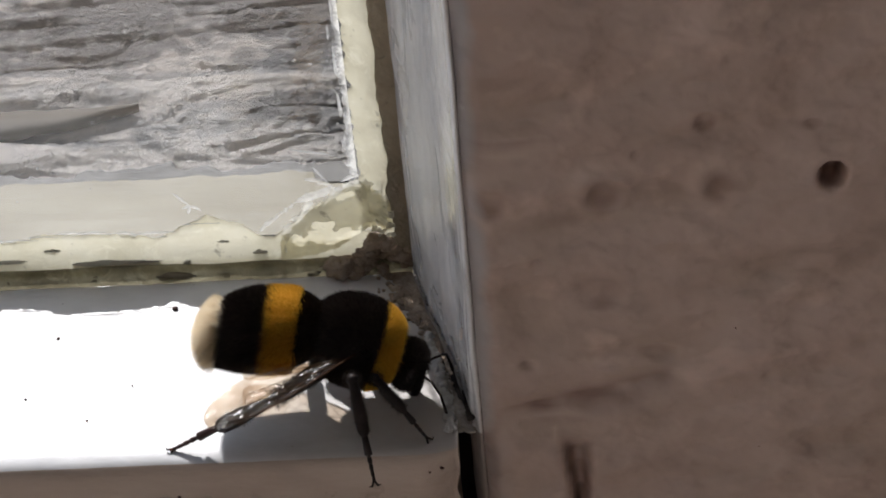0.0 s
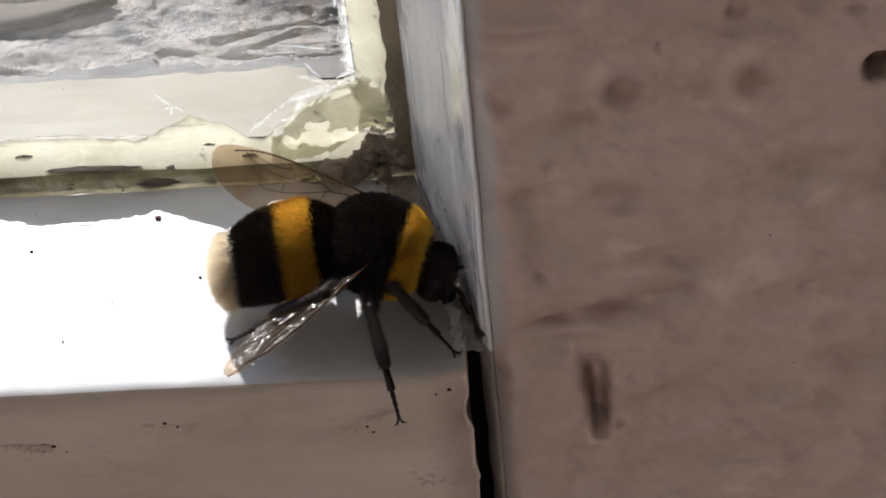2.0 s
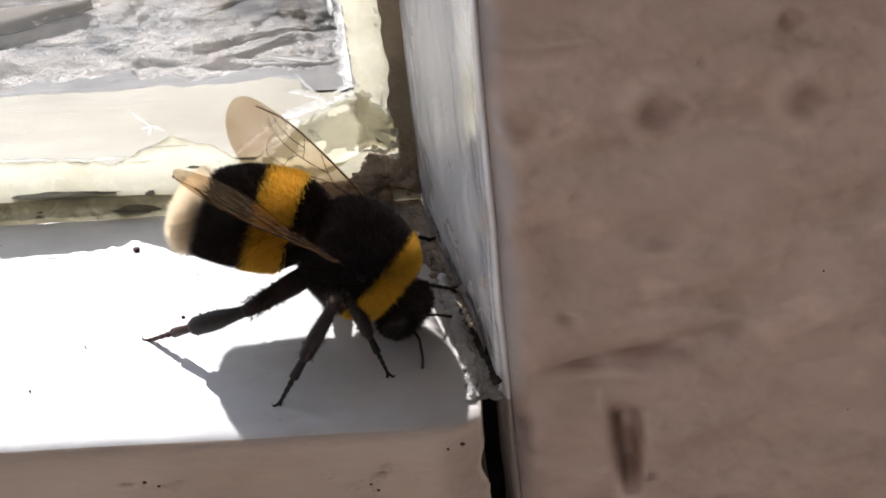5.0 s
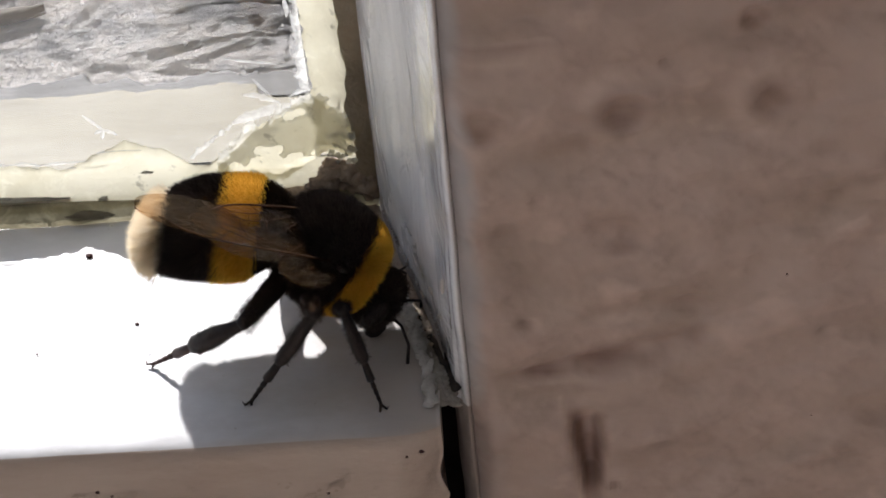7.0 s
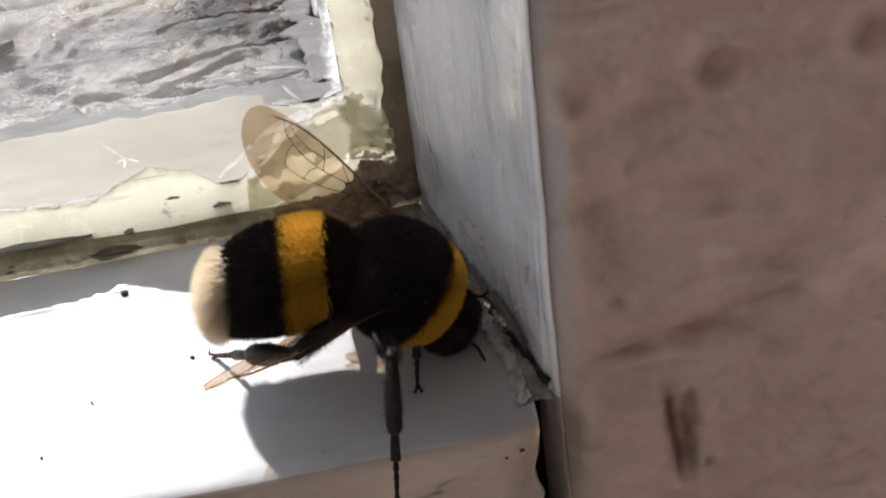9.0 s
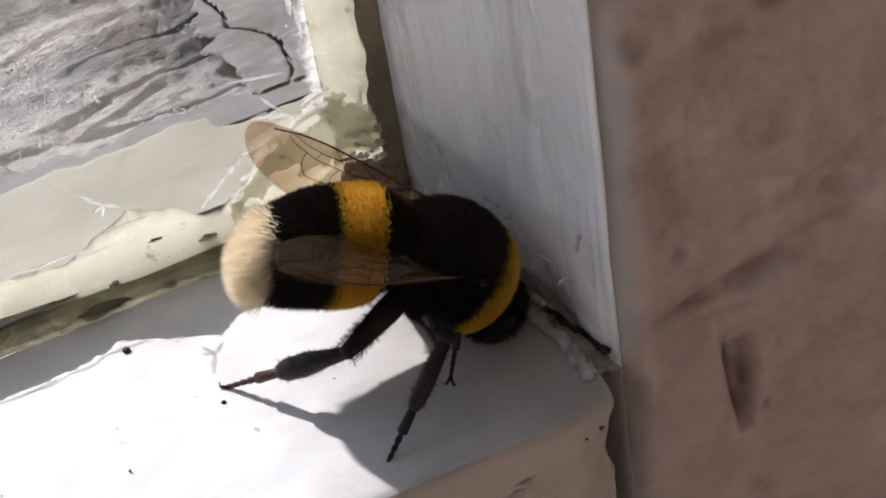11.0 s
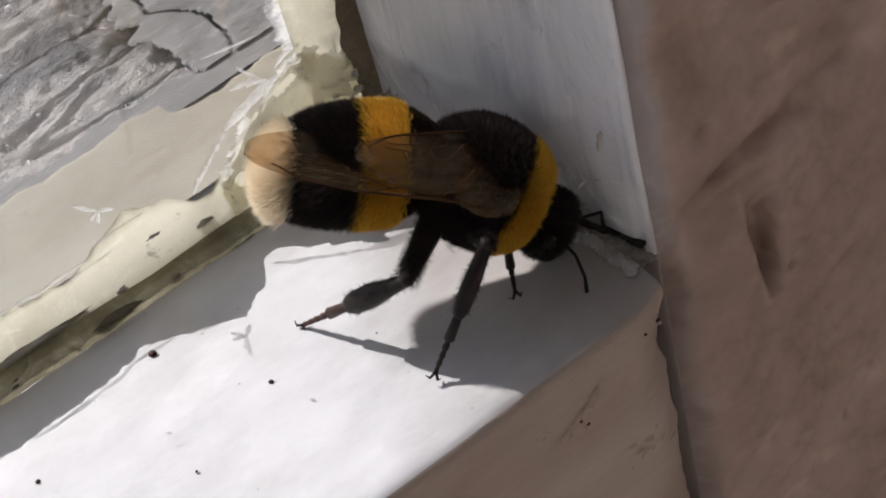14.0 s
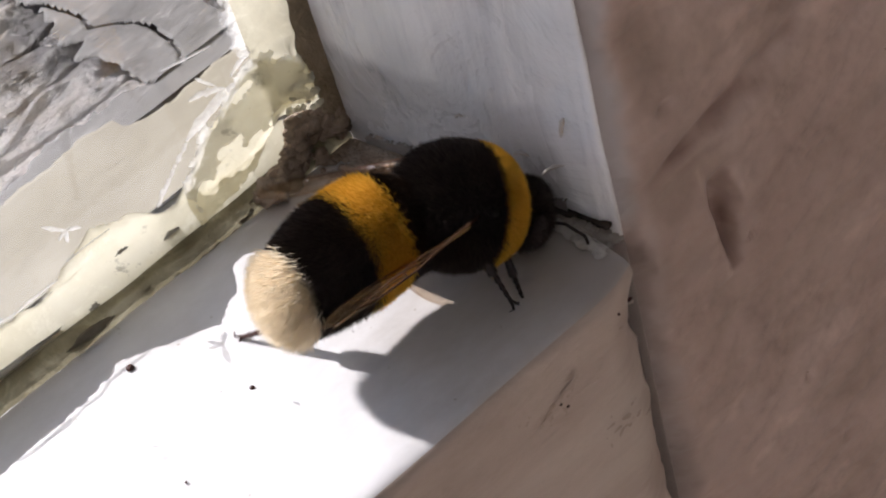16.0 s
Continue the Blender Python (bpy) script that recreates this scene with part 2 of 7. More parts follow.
def milk():
    """Scraped, half-clear paint on the pane, thick and thin by its density."""
    m = Mat("milky_scraped_paint", 0.45, 0.4)
    big = m.noise(4.6, (0.75, 1, 1), 6, 0.72, turn=(0, -22, 0), distort=1.0)
    fine = m.noise(16, (0.5, 1, 1), 4, 0.7, turn=(0, -22, 0))
    m.color(m.ramp(big, (0.35, (0.80, 0.79, 0.73)), (0.6, (0.88, 0.88, 0.86)))).bump((big, 0.012), (fine, 0.008))
    t = m.t
    tr = t.nodes.new("ShaderNodeBsdfTranslucent")
    tr.inputs["Color"].default_value = (0.90, 0.90, 0.87, 1)
    ms = t.nodes.new("ShaderNodeMixShader")
    ms.inputs[0].default_value = 0.65
    t.links.new(m.b.outputs[0], ms.inputs[1])
    t.links.new(tr.outputs[0], ms.inputs[2])
    dens = t.nodes.new("ShaderNodeAttribute")
    dens.attribute_name = "paint_depth"
    total = None
    for sock, k in ((big, 1.7), (fine, 0.6)):
        a = t.nodes.new("ShaderNodeMath")
        a.operation = "MULTIPLY_ADD"
        t.links.new(sock, a.inputs[0])
        a.inputs[1].default_value = k
        t.links.new(total or dens.outputs["Fac"], a.inputs[2])
        total = a.outputs[0]
    share = t.nodes.new("ShaderNodeMapRange")
    share.inputs["From Min"].default_value, share.inputs["From Max"].default_value = 1.45, 1.95
    share.inputs["To Max"].default_value = 0.95
    t.links.new(total, share.inputs["Value"])
    clear = t.nodes.new("ShaderNodeBsdfTransparent")
    ms2 = t.nodes.new("ShaderNodeMixShader")
    t.links.new(share.outputs[0], ms2.inputs[0])
    t.links.new(clear.outputs[0], ms2.inputs[1])
    t.links.new(ms.outputs[0], ms2.inputs[2])
    t.links.new(ms2.outputs[0], t.nodes["Material Output"].inputs["Surface"])
    return m.m


def thin_paint():
    """White paint rubbed so thin on the pane that half the light passes."""
    m = Mat("thin_white_smear", 0.45, 0.4)
    n = m.noise(9, (0.6, 1, 1), 4, 0.6)
    m.color(m.ramp(n, (0.35, (0.80, 0.79, 0.74)), (0.6, (0.88, 0.88, 0.85)))).bump((n, 0.01))
    t = m.t
    tr = t.nodes.new("ShaderNodeBsdfTranslucent")
    tr.inputs["Color"].default_value = (0.90, 0.90, 0.88, 1)
    body = t.nodes.new("ShaderNodeMixShader")
    body.inputs[0].default_value = 0.6
    clear = t.nodes.new("ShaderNodeBsdfTransparent")
    out = t.nodes.new("ShaderNodeMixShader")
    t.links.new(m.ramp(n, (0.30, (0.30, 0.30, 0.30)), (0.6, (0.62, 0.62, 0.62))), out.inputs[0])
    t.links.new(m.b.outputs[0], body.inputs[1])
    t.links.new(tr.outputs[0], body.inputs[2])
    t.links.new(clear.outputs[0], out.inputs[1])
    t.links.new(body.outputs[0], out.inputs[2])
    t.links.new(out.outputs[0], t.nodes["Material Output"].inputs["Surface"])
    return m.m


def sill_paint():
    m = Mat("dirty_cream_sill_paint", 0.6, 0.3)
    big = m.noise(0.9, (0.4, 1, 1), 6, 0.65)
    fine = m.noise(7, (0.3, 1, 1), 4)
    c = m.ramp(big, (0.30, (0.22, 0.195, 0.145)), (0.5, (0.32, 0.292, 0.225)), (0.68, (0.38, 0.352, 0.28)))
    m.color(c).bump((big, 0.03), (fine, 0.008))
    return m.m


def clear_glass():
    m = bpy.data.materials.new("window_glass")
    m.use_nodes = True
    t = m.node_tree
    t.nodes.remove(t.nodes["Principled BSDF"])
    clear = t.nodes.new("ShaderNodeBsdfTransparent")
    clear.inputs["Color"].default_value = (0.985, 0.99, 0.985, 1)
    gloss = t.nodes.new("ShaderNodeBsdfGlossy")
    gloss.inputs["Roughness"].default_value = 0.02
    facing = t.nodes.new("ShaderNodeLayerWeight")
    facing.inputs["Blend"].default_value = 0.15
    share = t.nodes.new("ShaderNodeMapRange")
    share.inputs["To Min"].default_value, share.inputs["To Max"].default_value = 0.03, 0.4
    t.links.new(facing.outputs["Facing"], share.inputs["Value"])
    ms = t.nodes.new("ShaderNodeMixShader")
    t.links.new(share.outputs[0], ms.inputs[0])
    t.links.new(clear.outputs[0], ms.inputs[1])
    t.links.new(gloss.outputs[0], ms.inputs[2])
    t.links.new(ms.outputs[0], t.nodes["Material Output"].inputs["Surface"])
    return m


def fur(name, root, tip, rough=0.7, spec=0.15, glow=0.0):
    m = Mat(name, rough, spec)
    n = m.noise(9, detail=3)
    geo = m.t.nodes.new("ShaderNodeNewGeometry")
    c = m.mix(geo.outputs["Random Per Island"], root, tip)
    c = m.mix(m.ramp(n, (0.35, (0, 0, 0)), (0.7, (0.4, 0.4, 0.4))), c, root)
    m.color(c)
    if glow:
        tr = m.t.nodes.new("ShaderNodeBsdfTranslucent")
        m.t.links.new(c, tr.inputs["Color"])
        ms = m.t.nodes.new("ShaderNodeMixShader")
        ms.inputs[0].default_value = glow
        m.t.links.new(m.b.outputs[0], ms.inputs[1])
        m.t.links.new(tr.outputs[0], ms.inputs[2])
        m.t.links.new(ms.outputs[0], m.t.nodes["Material Output"].inputs["Surface"])
    return m.m


def chitin():
    m = Mat("black_chitin", 0.45, 0.14)
    n = m.noise(6, detail=4)
    m.color(m.ramp(n, (0.3, (0.014, 0.011, 0.010)), (0.7, (0.036, 0.027, 0.024)))).bump((n, 0.006))
    return m.m


def wing_film():
    """Clear amber film: mostly see-through, glowing against the light, with crinkled glints."""
    m = Mat("amber_wing_film", 0.3, 0.5)
    n = m.noise(5.0, (0.5, 2.0, 1), 3, 0.6, distort=0.8)
    fold = m.noise(2.4, (0.8, 1.6, 1), 3, 0.5)
    tint = m.noise(2.0, detail=3)
    m.color(m.ramp(tint, (0.3, (0.06, 0.035, 0.018)), (0.7, (0.12, 0.07, 0.035)))).bump((fold, 0.06), (n, 0.07))
    t = m.t
    clear = t.nodes.new("ShaderNodeBsdfTransparent")
    t.links.new(m.ramp(tint, (0.34, (0.60, 0.46, 0.33)), (0.62, (0.84, 0.74, 0.62))), clear.inputs["Color"])
    glow = t.nodes.new("ShaderNodeBsdfTranslucent")
    glow.inputs["Color"].default_value = (0.75, 0.48, 0.20, 1)
    sheen = t.nodes.new("ShaderNodeBsdfGlossy")
    sheen.inputs["Color"].default_value = (1.0, 0.98, 0.95, 1)
    sheen.inputs["Roughness"].default_value = 0.2
    t.links.new(m.b.inputs["Normal"].links[0].from_socket, sheen.inputs["Normal"])
    last = clear.outputs[0]
    for shader, share in ((m.b, 0.06), (glow, 0.045), (sheen, 0.035)):
        ms = t.nodes.new("ShaderNodeMixShader")
        ms.inputs[0].default_value = share
        t.links.new(last, ms.inputs[1])
        t.links.new(shader.outputs[0], ms.inputs[2])
        last = ms.outputs[0]
    t.links.new(last, t.nodes["Material Output"].inputs["Surface"])
    return m.m


def plain(name, c1, c2, scale=0.05, rough=0.7):
    m = Mat(name, rough, 0.3 if rough < 0.75 else 0.1)
    n = m.noise(scale, detail=6)
    f = m.noise(scale * 12, detail=3)
    m.color(m.ramp(n, (0.3, c1), (0.7, c2))).bump((f, 0.02 if scale < 0.5 else 0.003))
    return m.m


WHITE, RAIL, JAMB, WALL = white_gloss(), rail_paint(), jamb_paint(), wall_paint()
PUTTY = putty("cream_putty", (0.60, 0.56, 0.42), (0.73, 0.695, 0.545), (0.79, 0.76, 0.63), 0.68)
FOAM = putty("white_crumbly_filler", (0.68, 0.66, 0.58), (0.76, 0.75, 0.69), (0.83, 0.83, 0.80), 0.72)
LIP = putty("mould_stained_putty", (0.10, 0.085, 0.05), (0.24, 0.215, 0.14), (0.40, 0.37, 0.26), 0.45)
STRIP = putty("brown_stained_strip", (0.16, 0.12, 0.07), (0.26, 0.21, 0.14), (0.32, 0.27, 0.19), 0)
GRIME, WOOD, SILL, GLASS = grime(), weathered_wood(), sill_paint(), clear_glass()
GREY, MILK, THIN = grey_paint(), milk(), thin_paint()
# shade inside the open joint, put into two darkened jamb colours
CHANNEL = plain("shade_toned_channel", (0.04, 0.032, 0.029), (0.085, 0.07, 0.064), 2, 0.8)
NOSE = plain("shade_toned_edge_paint", (0.20, 0.165, 0.145), (0.30, 0.25, 0.22), 1.5, 0.6)
FLAKE = plain("grey_olive_dirt", (0.30, 0.285, 0.23), (0.46, 0.44, 0.36), 3, 0.7)
BEAD = plain("greyed_white_filler", (0.36, 0.335, 0.30), (0.66, 0.64, 0.60), 5, 0.6)
OLD_PAINT = plain("grey_brown_old_paint", (0.13, 0.118, 0.102), (0.20, 0.182, 0.158), 0.8, 0.9)
FUR_BLACK = fur("black_fur", (0.024, 0.019, 0.017), (0.098, 0.077, 0.066), 0.75, 0.10)
FUR_YELLOW = fur("golden_fur", (0.58, 0.32, 0.022), (0.95, 0.65, 0.12), glow=0.3)
FUR_TAIL = fur("buff_white_fur", (0.80, 0.69, 0.50), (0.95, 0.88, 0.73), 0.9, 0.05, glow=0.5)
FUR_DARK = fur("dark_brown_fur", (0.014, 0.010, 0.008), (0.060, 0.040, 0.026), 0.8, 0.08)
CHITIN, FILM = chitin(), wing_film()
GLOSS = plain("shiny_black_plate", (0.010, 0.007, 0.006), (0.02, 0.014, 0.012), 4, 0.12)
VEIN = plain("brown_wing_vein", (0.045, 0.022, 0.012), (0.08, 0.042, 0.022), 4, 0.8)
LEG_TIP = plain("red_brown_chitin", (0.03, 0.012, 0.009), (0.06, 0.024, 0.016), 4, 0.45)
DUST = plain("dark_specks", (0.035, 0.016, 0.013), (0.09, 0.035, 0.028), 4, 0.6)


# ---- mesh helpers, in centimetres ----
def mesh_object(name, verts, faces, material, parent=None, label="", smooth=True):
    me = bpy.data.meshes.new(name)
    me.from_pydata((np.asarray(verts, float) * CM).tolist(), [], [tuple(int(i) for i in f) for f in faces])
    me.materials.append(material)
    if smooth:
        me.polygons.foreach_set("use_smooth", [True] * len(me.polygons))
    me.update()
    ob = new(name, me)
    if parent:
        ob.parent = parent
    if label:
        ob["label"] = label
    return ob


def grid_faces(rows, cols, closed=False):
    f = []
    for i in range(rows - 1):
        for j in range(cols - (0 if closed else 1)):
            k = (j + 1) % cols
            f.append((i * cols + j, i * cols + k, (i + 1) * cols + k, (i + 1) * cols + j))
    return f


def n3(x, y, z, s=1.0):
    return noise.noise(Vector((x * s, y * s, z * s)))


def boxes(parts):
    """Vertices and faces of plain boxes (x0, x1, y0, y1, z0, z1)."""
    v, f = [], []
    for x0, x1, y0, y1, z0, z1 in parts:
        k = len(v)
        v += [(x, y, z) for z in (z0, z1) for y in (y0, y1) for x in (x0, x1)]
        f += [tuple(k + i for i in q) for q in ((0, 2, 3, 1), (4, 5, 7, 6), (0, 1, 5, 4), (2, 6, 7, 3), (0, 4, 6, 2), (1, 3, 7, 5))]
    return v, f


def box_object(name, *parts, material, label="", parent=None):
    v, f = boxes(parts)
    return mesh_object(name, v, f, material, parent, label, smooth=False)


def tube(points, radii, sides=8):
    """A round tube along points, closed at both ends."""
    pts = [Vector(p) for p in points]
    v, f = [], []
    for i, p in enumerate(pts):
        way = (pts[min(i + 1, len(pts) - 1)] - pts[max(i - 1, 0)]).normalized()
        a = way.cross(Vector((0, 1, 0.3))).normalized()
        b = way.cross(a)
        for k in range(sides):
            t = 2 * math.pi * k / sides
            v.append(p + radii[i] * (math.cos(t) * a + math.sin(t) * b))
    f = grid_faces(len(pts), sides, True)
    f.append(tuple(range(sides))[::-1])
    f.append(tuple((len(pts) - 1) * sides + k for k in range(sides)))
    return [tuple(p) for p in v], f


def join(*lists):
    v, f = [], []
    for a, b in lists:
        k = len(v)
        v += list(a)
        f += [tuple(i + k for i in q) for q in b]
    return v, f


def blob(cx, cy, cz, rx, ry, rz, seed, rough=0.3, rings=7, segs=12):
    """A lumpy closed stone-like form."""
    v = [(cx, cy, cz - rz)]
    for i in range(1, rings):
        th = math.pi * i / rings - math.pi / 2
        for j in range(segs):
            ph = 2 * math.pi * j / segs
            d = (math.cos(th) * math.cos(ph), math.cos(th) * math.sin(ph), math.sin(th))
            s = 1 + rough * n3(d[0] + seed * 3.7, d[1] - seed, d[2], 1.6) + 0.5 * rough * n3(d[0] - seed, d[1], d[2] + seed, 4)
            v.append((cx + rx * d[0] * s, cy + ry * d[1] * s, cz + rz * d[2] * s))
    v.append((cx, cy, cz + rz))
    f = []
    for j in range(segs):
        k = (j + 1) % segs
        f.append((0, 1 + k, 1 + j))
        last = 1 + (rings - 2) * segs
        f.append((last + j, last + k, len(v) - 1))
        for i in range(rings - 2):
            a = 1 + i * segs
            f.append((a + j, a + k, a + segs + k, a + segs + j))
    return v, f


def sheet(a0, a1, b0, b1, step, cover, place):
    """A thin ragged layer: the cells of a fine grid where cover(a, b) is above zero, laid out by place(a, b, cover)."""
    na, nb = int((a1 - a0) / step) + 1, int((b1 - b0) / step) + 1
    c = [[cover(a0 + i * step, b0 + j * step) for j in range(nb)] for i in range(na)]
    v, f, ids = [], [], {}
    for i in range(na - 1):
        for j in range(nb - 1):
            corners = ((i, j), (i + 1, j), (i + 1, j + 1), (i, j + 1))
            if sum(c[p][q] for p, q in corners) <= 0:
                continue
            for p, q in corners:
                if (p, q) not in ids:
                    ids[p, q] = len(v)
                    v.append(place(a0 + p * step, b0 + q * step, c[p][q]))
            f.append(tuple(ids[k] for k in corners))
    return v, f


# ---- the window corner: rail, jamb, wall ----
def jamb_x(y):
    """The splayed jamb's surface at a depth y in front of the putty."""
    return -0.30 * y


def rail_end(y, z):
    gap = 0.02 + 0.12 * max(0.0, (-y - 0.6) / 1.4)
    if z < -0.02:
        gap += 0.02 + 0.02 * min(1, -z) + 0.05 * n3(1, y * 0.4, z, 3.0) + 0.025 * n3(4, y, z, 9)
    end = min(jamb_x(y) - gap, 0.36)
    if z < -0.34:
        end = 0.36 + 0.022 * n3(1, 0, z, 2.0) + 0.022 * n3(4, 0, z, 6) + 0.012 * n3(9, 0, z, 17) - 0.035 * math.exp(-(((z + 0.5) / 0.14) ** 2))
    return end


def sash_rail():
    prof = [(0.55, 0.0), (0.3, 0.0)] + [(y, 0.0) for y in np.linspace(0.1, -1.84, 40)]
    prof += [(-1.91, -0.006), (-1.955, -0.022), (-1.985, -0.055), (-1.997, -0.10)]
    prof += [(-2.0, z) for z in np.linspace(-0.16, -3.0, 40)] + [(-2.0, -5.5), (0.55, -5.5)]
    us = np.concatenate([np.linspace(0, 4.4, 150), [6, 10, 30, 90, 195]])
    v = []
    for u in us:
        for y, z in prof:
            x = rail_end(y, z) - u
            top = 1.0 if z > -0.001 else 0.0
            w = 0.012 * n3(x, y, z, 1.1) + 0.004 * n3(x, y, z, 5)
            sag = 0.012 * n3(x * 0.5, 7, z, 1)
            front = 1.0 if y <= -1.99 else 0.0
            worn = 0.19 * max(0.0, 1 - u / 0.3) ** 2 * max(0.0, min(1.0, (-y - 1.6) / 0.35)) * (0.25 + 0.75 * max(0.0, min(1.0, -z / 0.3)))
            v.append((x, y + worn + front * (w + sag), z + top * w + (0.5 * w + sag * 0.5 if -0.3 < z < -0.001 else 0)))
    f = grid_faces(len(us), len(prof))
    f.append(tuple(range(len(prof))))
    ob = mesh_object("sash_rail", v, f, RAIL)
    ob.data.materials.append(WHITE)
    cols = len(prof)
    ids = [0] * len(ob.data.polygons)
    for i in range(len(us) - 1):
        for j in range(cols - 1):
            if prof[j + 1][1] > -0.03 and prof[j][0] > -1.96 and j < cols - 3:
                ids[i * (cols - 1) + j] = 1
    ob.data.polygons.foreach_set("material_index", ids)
    return tagged(ob, "white glossy painted bottom rail of the window with a chipped end", "window rail", kind="structure")


def jamb():
    prof = [(-0.05, 0.6), (-0.02, 0.2)]
    prof += [(jamb_x(y), y) for y in np.linspace(0.0, -1.40, 26)]
    for k in np.linspace(0.06, 1, 15):
        prof.append(tuple((1 - k) ** 2 * a + 2 * k * (1 - k) * b + k * k * c for a, b, c in ((0.42, 0.492, 0.530), (-1.40, -1.648, -1.666))))
    prof += [(0.540, -1.656), (0.548, -1.640), (0.552, -1.60), (0.60, 0.6)]
    zs = np.concatenate([[-95, -30, -8], np.linspace(-5, 6, 150), [9, 20, 60, 135]])
    v = []
    for z in zs:
        for x, y in prof:
            w = 0.03 * n3(x, y, z * 0.6, 1.2) + 0.012 * n3(x, y, z * 0.6, 4)
            w -= 0.05 * math.exp(-(((y + 1.645) / 0.045) ** 2)) * max(0.0, min(1.0, (z - 0.1) / 0.5)) * (0.8 + 0.9 * n3(2, 1, z, 1.6)) if y < -1.3 else 0
            near = 1.0 if y < 0.01 and x < 0.48 else 0.3 if x < 0.55 else 0.0
            if z < -0.30 and y > -1.60 and x < 0.55:
                # open channel beside the rail
                x = max(x, 0.44 + 0.015 * n3(1, y, z, 3))
            v.append((x + w * near, y + 0.3 * w * near, z))
    ob = mesh_object("window_jamb", v, grid_faces(len(zs), len(prof)), JAMB)
    ob.data.materials.append(CHANNEL)
    ob.data.materials.append(NOSE)
    cols = len(prof) - 1
    # below the ledge the jamb takes the shade-toned colours
    ids = [(2 if prof[j][1] < -1.41 else 1) if zs[i] < -0.14 else 0 for i in range(len(zs) - 1) for j in range(cols)]
    ob.data.polygons.foreach_set("material_index", ids)
    return tagged(ob, "white painted splayed window jamb with brush streaks", "window jamb", kind="structure")


def bowl(x, z, cx, cz, rx, rz, power=2.0):
    d = ((x - cx) / rx) ** 2 + ((z - cz) / rz) ** 2
    return math.exp(-d**power)


def wall_depth(x, z):
    """How far the wall's face lies behind its plane."""
    d = 0.012 * n3(x, 3, z, 0.7) + 0.006 * n3(x, 9, z, 2.2)
    along, across = 0.96 * x + 0.28 * z, 0.96 * z - 0.28 * x
    d += 0.040 * n3(along * 0.45, across, 2, 2.2) + 0.020 * n3(along * 0.5, across, 8, 5.0)
    for cx, cz, s in ((0.71, 2.16, 1.0), (1.45, 2.19, 1.0), (2.22, 2.21, 0.7)):
        d += s * (0.050 * bowl(x, z, cx + 0.015, cz - 0.035, 0.115, 0.12) - 0.035 * bowl(x, z, cx, cz, 0.20, 0.21, 3))
    d += 0.20 * bowl(x, z, 2.94, 2.26, 0.085, 0.105, 3)
    d += 0.035 * bowl(x, z, 2.11, 2.72, 0.06, 0.07) + 0.03 * bowl(x, z, 2.8, 2.69, 0.05, 0.03) + 0.06 * bowl(x, z, 1.67, 2.46, 0.022, 0.026)
    if 0.55 < x < 2.0 and -0.2 < z < 0.9:
        mid = float(np.interp(x, (0.6, 0.9, 1.14, 1.4, 1.7, 1.95), (0.14, 0.17, 0.22, 0.24, 0.34, 0.52)))
        along = max(0.0, min(1.0, (x - 0.62) / 0.3)) * max(0.0, min(1.0, (1.95 - x) / 0.25))
        d += 0.035 * along * math.exp(-(((z - mid) / (0.05 + 0.07 * max(0, min(0.8, x - 0.8)))) ** 2)) * (1.5 + 0.6 * n3(x, 1, z, 6))
    if -1.15 < z < -0.05:
        s = (-0.12 - z) / 0.85
        wid = 0.11 - 0.055 * max(0, min(1, s))
        cx = 1.20 + 0.05 * s
        d += 0.17 * math.exp(-(((x - cx) / wid) ** 4)) * max(0, min(1, s * 3)) * max(0, min(1, (1.08 - s) * 4))
    d += 0.06 * bowl(x, z, 1.39, -0.86, 0.04, 0.025) + 0.04 * bowl(x, z, 1.41, 1.30, 0.17, 0.14) + 0.03 * bowl(x, z, 1.0, 1.57, 0.05, 0.05) + 0.03 * bowl(x, z, 0.9, 0.62, 0.06, 0.04) + 0.04 * bowl(x, z, 1.82, 0.71, 0.12, 0.07)
    d += 0.03 * bowl(x, z, 1.7, -2.6, 0.04, 0.05) + 0.03 * bowl(x, z, 2.0, -3.6, 0.06, 0.05) + 0.02 * bowl(x, z, 2.6, 0.4, 0.05, 0.05)
    return d


